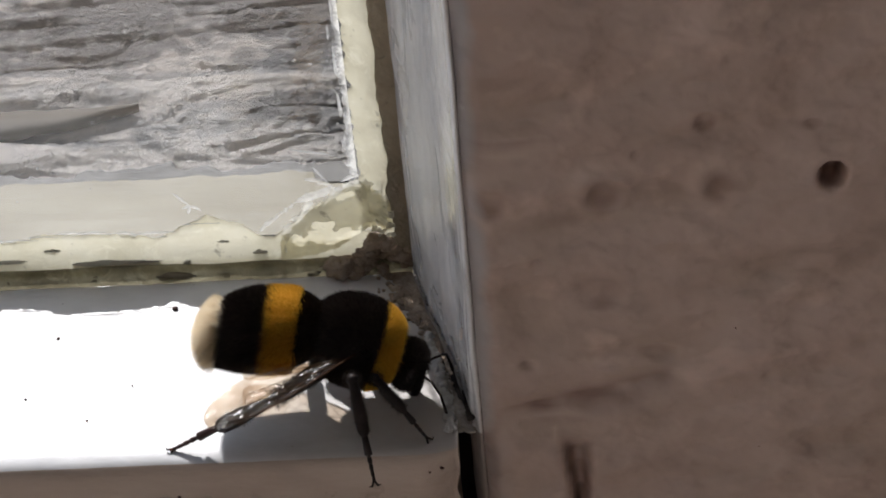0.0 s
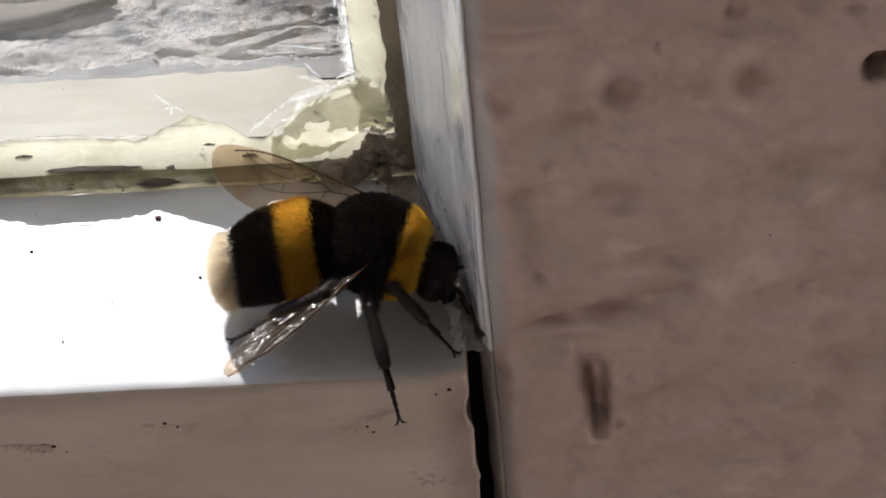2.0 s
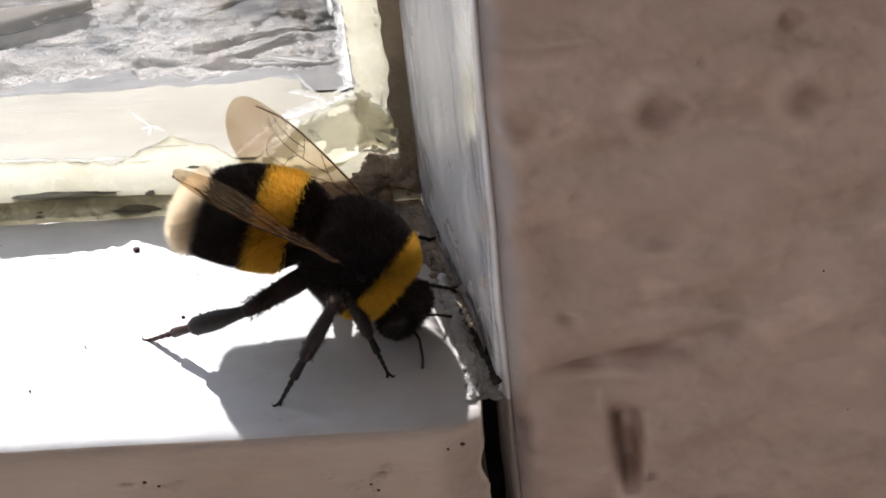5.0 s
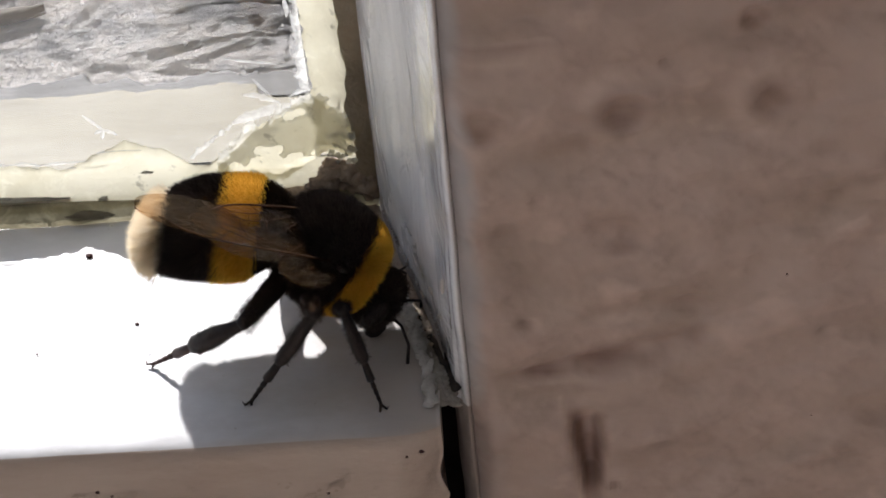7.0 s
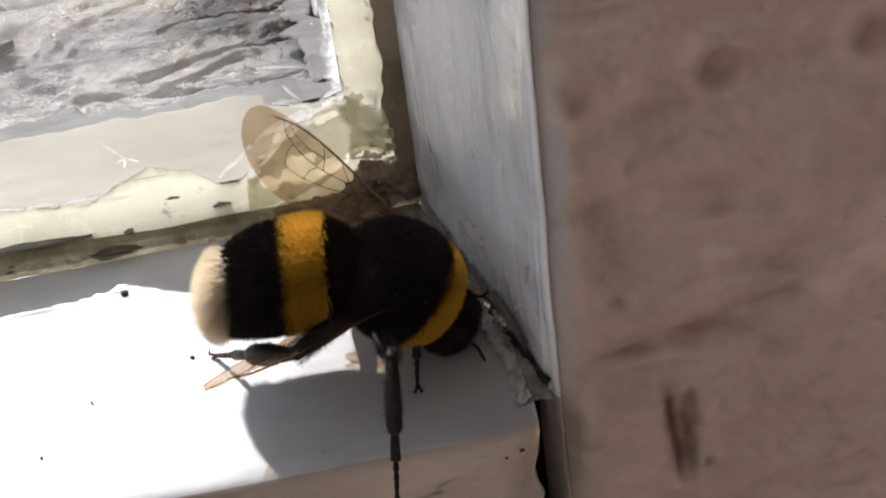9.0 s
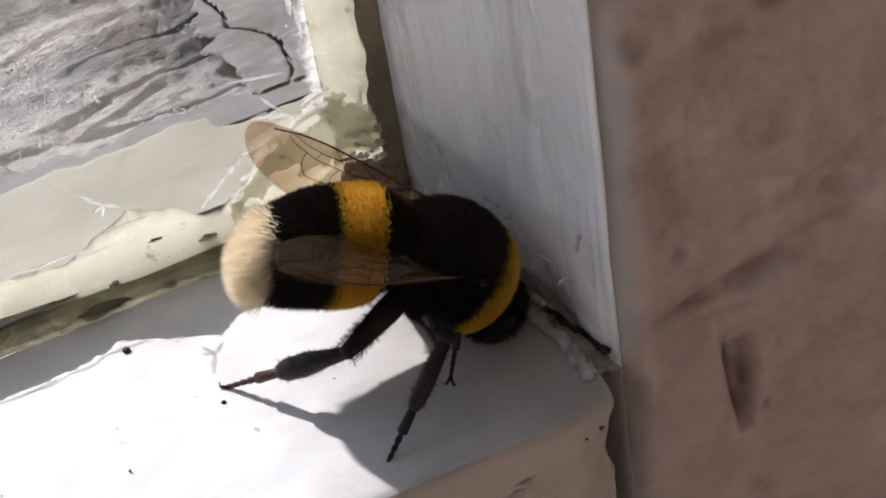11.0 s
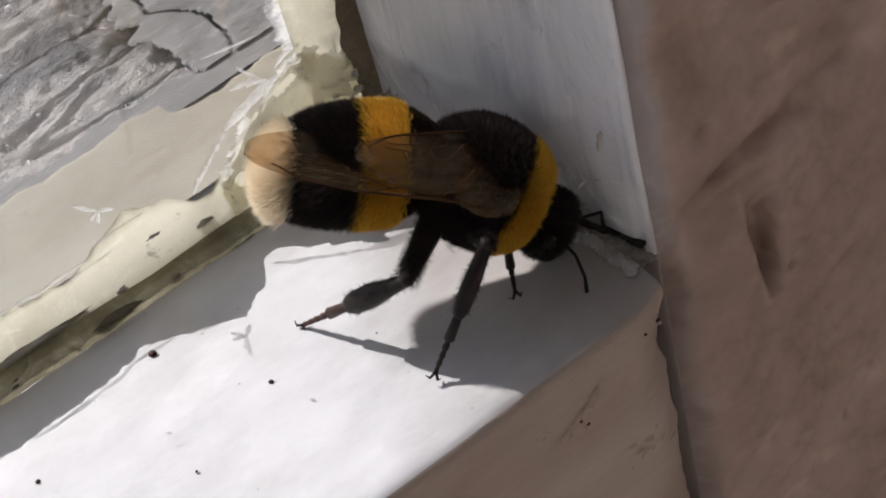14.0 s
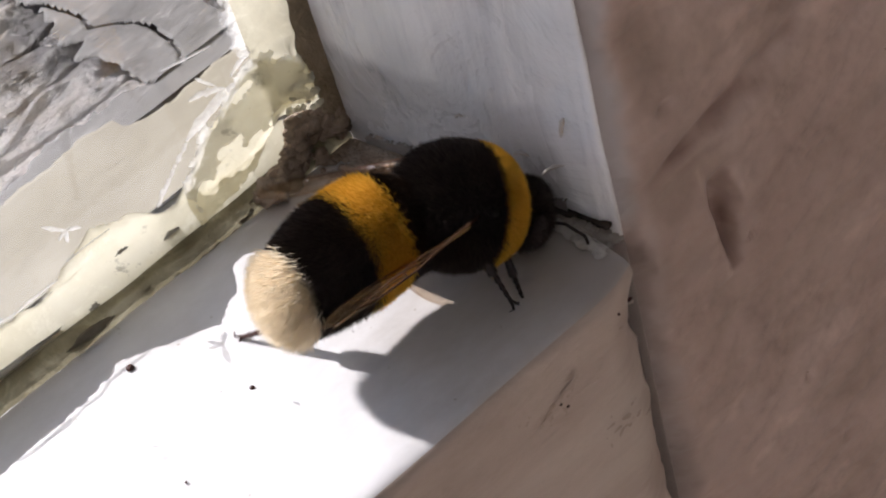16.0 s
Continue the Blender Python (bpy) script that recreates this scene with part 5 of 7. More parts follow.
def wing(side):
    m = -side
    v, f = [], []
    for length, lead, trail, drop, x0 in ((1.42, 0.03, 0.44, 0.0, 0.0), (0.98, 0.02, 0.33, -0.012, -0.02)):
        k = len(v)
        pts = wing_outline(length, lead, trail)
        turn = radians(-24 * m) if drop else 0.0
        for x, a, b in pts:
            for j in range(25):
                u = j / 24
                y = (a + (b - a) * u) * m
                xx, yy = x0 + x * math.cos(turn) - y * math.sin(turn), x * math.sin(turn) + y * math.cos(turn)
                v.append((xx * S, yy * S, (drop + crinkle(x / length, u)) * S))
        f += [tuple(q + k for q in quad) for quad in grid_faces(len(pts), 25)]
    ob = mesh_object("wing", v, f, FILM, bee, "clear amber-brown veined wing")
    pts = wing_outline(1.42, 0.03, 0.44)

    def at(t, u):
        x = 1.42 * t
        a0, b0 = (float(np.interp(x, [p[0] for p in pts], [p[k] for p in pts])) for k in (1, 2))
        return (x * S, (a0 + (b0 - a0) * u) * m * S, (crinkle(t, u) + 0.003) * S)

    parts = []
    for path, thick in VEINS:
        knots = np.array(path)
        s = np.linspace(0, len(knots) - 1, 5 * (len(knots) - 1) + 1)
        line = np.stack([np.interp(s, range(len(knots)), knots[:, k]) for k in (0, 1)], 1)
        line[1:-1] = 0.25 * line[:-2] + 0.5 * line[1:-1] + 0.25 * line[2:]
        line[1:-1] = 0.25 * line[:-2] + 0.5 * line[1:-1] + 0.25 * line[2:]
        width = np.linspace(thick, 0.6 * thick, len(line)) * S
        parts.append(tube([at(*q) for q in line.tolist()], width.tolist(), 5))
    v, f = join(*parts)
    veins = mesh_object("vein_net", v, f, VEIN, ob, "dark brown wing veins")
    veins["kind"] = "stuff"
    return ob


for side in (1, -1):
    v, f = blob(0.06 * S, side * 0.29 * S, 0.17 * S, 0.06 * S, 0.035 * S, 0.045 * S, 2, 0.15, 8, 12)
    mesh_object("wing_base", v, f, GLOSS, thorax, "shiny black plate over the wing root")

wings = {"left": wing(1), "right": wing(-1)}


def merge(ob, *others):
    """Makes the others' meshes pieces of ob's own mesh, each with its material."""
    v, f, slots = [], [], []
    mats = []
    for o in (ob, *others):
        k = len(v)
        v += [tuple(p.co) for p in o.data.vertices]
        f += [tuple(i + k for i in p.vertices) for p in o.data.polygons]
        slots += [len(mats)] * len(o.data.polygons)
        mats.append(o.data.materials[0])
    me = bpy.data.meshes.new(ob.name)
    me.from_pydata(v, [], f)
    for m in mats:
        me.materials.append(m)
    me.polygons.foreach_set("material_index", slots)
    me.polygons.foreach_set("use_smooth", [True] * len(f))
    me.update()
    ob.data = me
    for o in others:
        bpy.data.objects.remove(o)


# legs: femur along local x from the body, shin along local x from the knee
def leg(kind, side, L1, L2):
    stout = {"front": 0.82, "middle": 0.95, "hind": 1.05}[kind]
    v, f = tube([(-0.04, 0, 0), (0.05, 0, 0), (L1 * 0.35, 0, 0.01), (L1 * 0.8, 0, 0.005), (L1 + 0.01, 0, 0), (L1 + 0.03, 0, 0)], [r * stout for r in (0.055, 0.065, 0.068, 0.052, 0.040, 0.02)], 10)
    femur = mesh_object("leg", v, f, CHITIN, bee, "furry black leg")
    prof = [(x, 0.058 * stout / S, 0.058 * stout / S, 0.0) for x in np.linspace(0, L1 / S, 8)]
    hair("leg_fur", prof, 2200, 0.0, L1 / S, FUR_BLACK, femur, (0.02, 0.06), (0.8, 0, -0.3), seed=20, width=0.0014)
    # shin, a flattened spindle, then the jointed foot with two claws
    t = L2 * 0.52
    wide = 0.062 if kind == "hind" else 0.050
    v, f = tube([(-0.015, 0, 0), (0.02, 0, 0), (t * 0.25, 0, 0), (t * 0.6, 0, 0), (t * 0.9, 0, 0), (t, 0, 0), (t + 0.012, 0, 0)], [r * stout for r in (0.02, 0.034, 0.042, wide, wide * 0.95, wide * 0.7, 0.02)], 10)
    shin = mesh_object("shin", v, f, CHITIN, femur)
    prof = [(x, np.interp(x * S, (0, t * 0.25, t * 0.6, t), (0.03, 0.04, wide, wide * 0.8)) * stout / S, np.interp(x * S, (0, t * 0.25, t * 0.6, t), (0.03, 0.04, wide, wide * 0.8)) * stout / S, 0.0) for x in np.linspace(0, t / S, 9)]
    shin_fur = hair("shin_fur", prof, 1100, 0.02, t / S - 0.02, FUR_DARK if kind == "hind" else FUR_BLACK, shin, (0.015, 0.05), (0.9, 0, -0.1), seed=21, width=0.0014)
    rest = L2 - t
    pts, radii = [(t, 0, 0)], [0.020]
    cuts = (0.42, 0.56, 0.69, 0.81, 0.92)
    a = 0.02
    for k, b in enumerate(cuts):
        thick = 0.032 if k == 0 else 0.022 - 0.002 * k
        pts += [(t + rest * (a + 0.02), 0, 0), (t + rest * (b - 0.03), 0, -0.003), (t + rest * b, 0, -0.002)]
        radii += [thick * 0.8, thick, 0.012]
        a = b
    foot = tube(pts, [r * min(1.1, stout) for r in radii], 8)
    end = t + rest * 0.92
    claws = [tube([(end - 0.01, 0, 0.0), (end + 0.030, s * 0.022, 0.010), (L2, s * 0.042, -0.008)], (0.010, 0.008, 0.003), 5) for s in (1, -1)]
    v, f = join(foot, *claws)
    foot = mesh_object("foot", v, f, LEG_TIP if kind == "hind" else CHITIN, shin)
    merge(shin, foot, shin_fur)
    return femur, shin


legs, shins = {}, {}
for kind, (L1, L2) in {"front": (0.3272, 0.6363), "middle": (0.4545, 0.7818), "hind": (0.5000, 0.9090)}.items():
    for side in ("left", "right"):
        legs[kind, side], shins[kind, side] = leg(kind, side, L1, L2)


def motions():
    walk(bee, [
        (0, pose(-0.00336, -0.01320, 0.00537, 1.0, 23.3, -4.8)),
        (0.5, pose(-0.00260, -0.01361, 0.00606, 3.7, 20.9, -3.3)),
        (1, pose(-0.00312, -0.01349, 0.00636, 0.3, 23.4, -1.8)),
        (1.3, pose(-0.00257, -0.01398, 0.00560, -0.4, 10.4, -10.7)),
        (1.5, pose(-0.00234, -0.01295, 0.00509, -1.2, 11.7, -5.9)),
        (2, pose(-0.00189, -0.01207, 0.00473, 2.0, 16.4, -12.8)),
        (2.5, pose(-0.00183, -0.01088, 0.00549, -6.1, 27.6, -14.9)),
        (3, pose(-0.00205, -0.01097, 0.00586, -8.7, 25.9, -10.7)),
        (3.5, pose(-0.00162, -0.00999, 0.00605, -9.0, 35.4, -20.8)),
        (4, pose(-0.00209, -0.01085, 0.00641, -8.2, 29.4, -17.2)),
        (4.5, pose(-0.00336, -0.01056, 0.00525, -7.5, 37.7, -29.8)),
        (7, pose(-0.00245, -0.01016, 0.00585, -10.0, 38.7, -16.6)),
        (7.5, pose(-0.00231, -0.01004, 0.00634, -2.4, 35.7, -17.6)),
        (8, pose(-0.00269, -0.01042, 0.00558, -7.1, 35.4, -19.9)),
        (8.5, pose(-0.00201, -0.01114, 0.00501, -6.3, 46.4, -7.6)),
        (9, pose(-0.00248, -0.01131, 0.00489, -3.1, 43.6, -10.6)),
        (11.5, pose(-0.00139, -0.01038, 0.00464, -9.5, 52.2, -23.9)),
        (12, pose(-0.00175, -0.01097, 0.00515, -10.1, 43.9, -23.8)),
        (12.5, pose(-0.00119, -0.01066, 0.00462, -8.8, 45.7, -30.0)),
        (13, pose(-0.00149, -0.01180, 0.00591, 7.3, 35.6, -42.9)),
        (13.5, pose(-0.00183, -0.01225, 0.00634, 5.3, 30.2, -45.1)),
        (14, pose(-0.00118, -0.01173, 0.00607, 5.1, 37.5, -48.4)),
        (14.5, pose(-0.00219, -0.01236, 0.00667, 5.1, 30.5, -46.6)),
        (15, pose(-0.00209, -0.01194, 0.00609, -3.7, 29.1, -44.6)),
        (15.5, pose(-0.00145, -0.01147, 0.00566, -10.8, 26.5, -33.0)),
        (16, pose(-0.00171, -0.01252, 0.00472, -1.1, 28.7, -20.4)),
    ])
    walk(abdomen, [
        (0, pose(-0.00247, 0.00000, -0.00041, 2.6, -19.3, 2.0)),
        (0.5, pose(-0.00247, 0.00000, -0.00041, 5.2, -21.5, 6.5)),
        (1, pose(-0.00247, 0.00000, -0.00041, -1.2, -25.4, 22.3)),
        (1.3, pose(-0.00247, 0.00000, -0.00041, -1.7, -15.9, 13.6)),
        (1.5, pose(-0.00247, 0.00000, -0.00041, -3.6, -13.9, 9.0)),
        (2, pose(-0.00247, 0.00000, -0.00041, -4.4, -22.7, 22.7)),
        (2.5, pose(-0.00247, 0.00000, -0.00041, -4.0, -22.0, 11.4)),
        (3, pose(-0.00247, 0.00000, -0.00041, -6.2, -31.8, 24.0)),
        (3.5, pose(-0.00247, 0.00000, -0.00041, -4.2, -25.8, 21.1)),
        (4, pose(-0.00247, 0.00000, -0.00041, -6.0, -30.6, 33.0)),
        (4.5, pose(-0.00247, 0.00000, -0.00041, -5.1, -27.5, 20.3)),
        (7, pose(-0.00247, 0.00000, -0.00041, -0.1, -34.8, 8.5)),
        (7.5, pose(-0.00247, 0.00000, -0.00041, 3.0, -32.8, 20.0)),
        (8, pose(-0.00247, 0.00000, -0.00041, -3.3, -36.2, 19.5)),
        (8.5, pose(-0.00247, 0.00000, -0.00041, 0.1, -46.1, -3.5)),
        (9, pose(-0.00247, 0.00000, -0.00041, -0.2, -46.0, 6.7)),
        (11.5, pose(-0.00247, 0.00000, -0.00041, -1.2, -36.7, 4.8)),
        (12, pose(-0.00247, 0.00000, -0.00041, -4.1, -37.4, 9.8)),
        (12.5, pose(-0.00247, 0.00000, -0.00041, -2.0, -28.0, 2.9)),
        (13, pose(-0.00247, 0.00000, -0.00041, -1.6, -26.7, 18.7)),
        (13.5, pose(-0.00247, 0.00000, -0.00041, 0.3, -21.5, 19.7)),
        (14, pose(-0.00247, 0.00000, -0.00041, 2.9, -20.5, 18.2)),
        (14.5, pose(-0.00247, 0.00000, -0.00041, 3.9, -20.0, 25.9)),
        (15, pose(-0.00247, 0.00000, -0.00041, 1.6, -21.4, 16.2)),
        (15.5, pose(-0.00247, 0.00000, -0.00041, -4.0, -34.0, 28.4)),
        (16, pose(-0.00247, 0.00000, -0.00041, -5.6, -22.1, 17.1)),
    ])
    walk(wings["left"], [
        (0, pose(0.00018, 0.00241, 0.00143, 18.8, 34.9, 160.7)),
        (0.267, pose(0.00018, 0.00241, 0.00143, 19.1, 7.8, -171.5)),
        (0.5, pose(0.00018, 0.00241, 0.00143, 6.5, -16.3, -142.9)),
        (0.733, pose(0.00018, 0.00241, 0.00143, 13.1, 2.7, -176.7)),
        (1, pose(0.00018, 0.00241, 0.00143, 8.0, 22.1, 149.2)),
        (1.3, pose(0.00018, 0.00241, 0.00143, -0.3, 18.4, 161.5)),
        (1.5, pose(0.00018, 0.00241, 0.00143, -36.6, -7.2, 157.6)),
        (2, pose(0.00018, 0.00241, 0.00143, -32.2, -7.9, 179.3)),
        (2.5, pose(0.00018, 0.00241, 0.00143, -52.3, 8.7, 156.0)),
        (3, pose(0.00018, 0.00241, 0.00143, -57.2, 7.7, 151.7)),
        (3.5, pose(0.00018, 0.00241, 0.00143, -48.8, -13.7, -167.8)),
        (4, pose(0.00018, 0.00241, 0.00143, -55.6, 14.9, 163.3)),
        (4.5, pose(0.00018, 0.00241, 0.00143, -47.1, 10.1, 158.0)),
        (7, pose(0.00018, 0.00241, 0.00143, -3.3, -0.7, -141.0)),
        (7.5, pose(0.00018, 0.00241, 0.00143, 3.3, -12.0, -138.6)),
        (8, pose(0.00018, 0.00241, 0.00143, -30.0, 24.6, 173.0)),
        (8.5, pose(0.00018, 0.00241, 0.00143, -59.6, -2.1, 164.2)),
        (9, pose(0.00018, 0.00241, 0.00143, -61.8, 8.9, 139.9)),
        (11.5, pose(0.00018, 0.00241, 0.00143, -22.7, 17.6, 172.1)),
        (12, pose(0.00018, 0.00241, 0.00143, -11.5, 12.4, -164.9)),
        (12.5, pose(0.00018, 0.00241, 0.00143, -16.2, 25.7, 172.4)),
        (13, pose(0.00018, 0.00241, 0.00143, 12.7, -11.2, -144.5)),
        (13.5, pose(0.00018, 0.00241, 0.00143, 12.0, -25.7, -138.0)),
        (14, pose(0.00018, 0.00241, 0.00143, 11.6, -18.8, -139.8)),
        (14.5, pose(0.00018, 0.00241, 0.00143, 11.4, -14.4, -145.7)),
        (15, pose(0.00018, 0.00241, 0.00143, -20.7, -2.8, -172.6)),
        (15.5, pose(0.00018, 0.00241, 0.00143, -48.0, -3.1, 165.7)),
        (15.733, pose(0.00018, 0.00241, 0.00143, -22.4, 14.4, 140.4)),
        (16, pose(0.00018, 0.00241, 0.00143, -3.2, 40.2, 121.7)),
    ])
    walk(wings["right"], [
        (0, pose(0.00018, -0.00241, 0.00143, 27.5, 11.3, -131.6)),
        (0.5, pose(0.00018, -0.00241, 0.00143, 22.9, -18.3, -142.9)),
        (1, pose(0.00018, -0.00241, 0.00143, 17.2, -10.9, -155.6)),
        (1.3, pose(0.00018, -0.00241, 0.00143, 26.3, -0.3, -129.2)),
        (1.5, pose(0.00018, -0.00241, 0.00143, 20.7, 6.5, -131.1)),
        (2, pose(0.00018, -0.00241, 0.00143, 46.3, 11.7, -118.7)),
        (2.5, pose(0.00018, -0.00241, 0.00143, 54.3, 7.3, -132.2)),
        (3, pose(0.00018, -0.00241, 0.00143, 48.6, 5.6, -131.7)),
        (3.5, pose(0.00018, -0.00241, 0.00143, 56.5, 5.7, -129.4)),
        (4, pose(0.00018, -0.00241, 0.00143, 21.3, -10.1, -116.7)),
        (4.5, pose(0.00018, -0.00241, 0.00143, 35.2, -7.7, -153.2)),
        (7, pose(0.00018, -0.00241, 0.00143, 19.9, 4.2, -154.1)),
        (7.5, pose(0.00018, -0.00241, 0.00143, 24.9, -7.4, -154.8)),
        (8, pose(0.00018, -0.00241, 0.00143, 20.3, 0.3, -153.5)),
        (8.5, pose(0.00018, -0.00241, 0.00143, 64.2, 34.1, -140.2)),
        (9, pose(0.00018, -0.00241, 0.00143, 58.2, 41.4, -144.9)),
        (11.5, pose(0.00018, -0.00241, 0.00143, 15.1, 8.1, -147.7)),
        (12, pose(0.00018, -0.00241, 0.00143, 27.5, 5.3, -144.2)),
        (12.5, pose(0.00018, -0.00241, 0.00143, 35.3, 15.0, -138.2)),
        (13, pose(0.00018, -0.00241, 0.00143, 40.3, -9.5, -140.4)),
        (13.5, pose(0.00018, -0.00241, 0.00143, 30.6, -25.2, -135.4)),
        (14, pose(0.00018, -0.00241, 0.00143, 24.9, 2.0, -162.3)),
        (14.5, pose(0.00018, -0.00241, 0.00143, 26.6, -18.0, -154.0)),
        (15, pose(0.00018, -0.00241, 0.00143, 19.5, -11.4, -140.4)),
        (15.5, pose(0.00018, -0.00241, 0.00143, 55.4, 9.2, -127.6)),
        (16, pose(0.00018, -0.00241, 0.00143, 54.8, -2.3, -143.8)),
    ])
    walk(legs["front", "left"], [
        (0, pose(0.00177, 0.00115, -0.00177, -85.4, 37.5, 110.9)),
        (0.5, pose(0.00177, 0.00115, -0.00177, -64.9, 22.5, 131.0)),
        (1, pose(0.00177, 0.00115, -0.00177, -77.9, 36.9, 125.6)),
        (1.3, pose(0.00177, 0.00115, -0.00177, -62.0, 20.9, 106.4)),
        (1.5, pose(0.00177, 0.00115, -0.00177, -61.6, 22.1, 153.6)),
        (2, pose(0.00177, 0.00115, -0.00177, -39.7, 28.0, -177.6)),
        (2.5, pose(0.00177, 0.00115, -0.00177, -44.3, 53.4, -165.9)),
        (3, pose(0.00177, 0.00115, -0.00177, -62.9, 55.5, 170.2)),
        (3.5, pose(0.00177, 0.00115, -0.00177, -46.6, 51.1, -167.4)),
        (4, pose(0.00177, 0.00115, -0.00177, -66.9, 57.3, 166.7)),
        (4.5, pose(0.00177, 0.00115, -0.00177, -109.4, 50.9, 107.0)),
        (7, pose(0.00177, 0.00115, -0.00177, -89.2, 56.9, 136.4)),
        (7.5, pose(0.00177, 0.00115, -0.00177, -66.1, 46.4, 157.2)),
        (8, pose(0.00177, 0.00115, -0.00177, -82.1, 56.1, 140.2)),
        (8.5, pose(0.00177, 0.00115, -0.00177, -115.7, 49.4, 103.9)),
        (9, pose(0.00177, 0.00115, -0.00177, -117.6, 45.7, 91.0)),
        (11.5, pose(0.00177, 0.00115, -0.00177, -106.8, 54.8, 128.7)),
        (12, pose(0.00177, 0.00115, -0.00177, -89.9, 57.5, 136.1)),
        (12.5, pose(0.00177, 0.00115, -0.00177, -101.6, 44.5, 133.6)),
        (13, pose(0.00177, 0.00115, -0.00177, -45.4, 13.0, -170.6)),
        (13.5, pose(0.00177, 0.00115, -0.00177, -57.8, -17.5, 156.5)),
        (14, pose(0.00177, 0.00115, -0.00177, -57.3, -5.7, -175.5)),
        (14.5, pose(0.00177, 0.00115, -0.00177, -55.3, -4.8, 144.4)),
        (14.733, pose(0.00177, 0.00115, -0.00177, -52.9, 28.8, 172.4)),
        (15, pose(0.00177, 0.00115, -0.00177, -22.6, 54.5, -139.1)),
        (15.5, pose(0.00177, 0.00115, -0.00177, -38.1, 53.1, -148.0)),
        (16, pose(0.00177, 0.00115, -0.00177, -49.4, 43.8, 178.4)),
    ])
    walk(shins["front", "left"], [
        (0, pose(0.00327, 0.00000, 0.00000, 0.0, 109.8, 0.0)),
        (0.5, pose(0.00327, 0.00000, 0.00000, 0.0, 108.8, 0.0)),
        (1, pose(0.00327, 0.00000, 0.00000, 0.0, 97.3, 0.0)),
        (1.3, pose(0.00327, 0.00000, 0.00000, 0.0, 116.3, 0.0)),
        (1.5, pose(0.00327, 0.00000, 0.00000, 0.0, 135.2, 0.0)),
        (2, pose(0.00327, 0.00000, 0.00000, 0.0, 152.9, 0.0)),
        (2.5, pose(0.00327, 0.00000, 0.00000, 0.0, 138.5, 0.0)),
        (3, pose(0.00327, 0.00000, 0.00000, 0.0, 128.6, 0.0)),
        (3.5, pose(0.00327, 0.00000, 0.00000, 0.0, 140.3, 0.0)),
        (4, pose(0.00327, 0.00000, 0.00000, 0.0, 119.9, 0.0)),
        (4.5, pose(0.00327, 0.00000, 0.00000, 0.0, 118.6, 0.0)),
        (7, pose(0.00327, 0.00000, 0.00000, 0.0, 129.8, 0.0)),
        (7.5, pose(0.00327, 0.00000, 0.00000, 0.0, 125.4, 0.0)),
        (8, pose(0.00327, 0.00000, 0.00000, 0.0, 128.2, 0.0)),
        (8.5, pose(0.00327, 0.00000, 0.00000, 0.0, 134.7, 0.0)),
        (9, pose(0.00327, 0.00000, 0.00000, 0.0, 127.7, 0.0)),
        (11.5, pose(0.00327, 0.00000, 0.00000, 0.0, 150.3, 0.0)),
        (12, pose(0.00327, 0.00000, 0.00000, 0.0, 142.7, 0.0)),
        (12.5, pose(0.00327, 0.00000, 0.00000, 0.0, 150.6, 0.0)),
        (13, pose(0.00327, 0.00000, 0.00000, 0.0, 150.8, 0.0)),
        (13.5, pose(0.00327, 0.00000, 0.00000, 0.0, 134.3, 0.0)),
        (14, pose(0.00327, 0.00000, 0.00000, 0.0, 153.0, 0.0)),
        (14.5, pose(0.00327, 0.00000, 0.00000, 0.0, 123.1, 0.0)),
        (15, pose(0.00327, 0.00000, 0.00000, 0.0, 132.6, 0.0)),
        (15.5, pose(0.00327, 0.00000, 0.00000, 0.0, 138.9, 0.0)),
        (16, pose(0.00327, 0.00000, 0.00000, 0.0, 145.8, 0.0)),
    ])
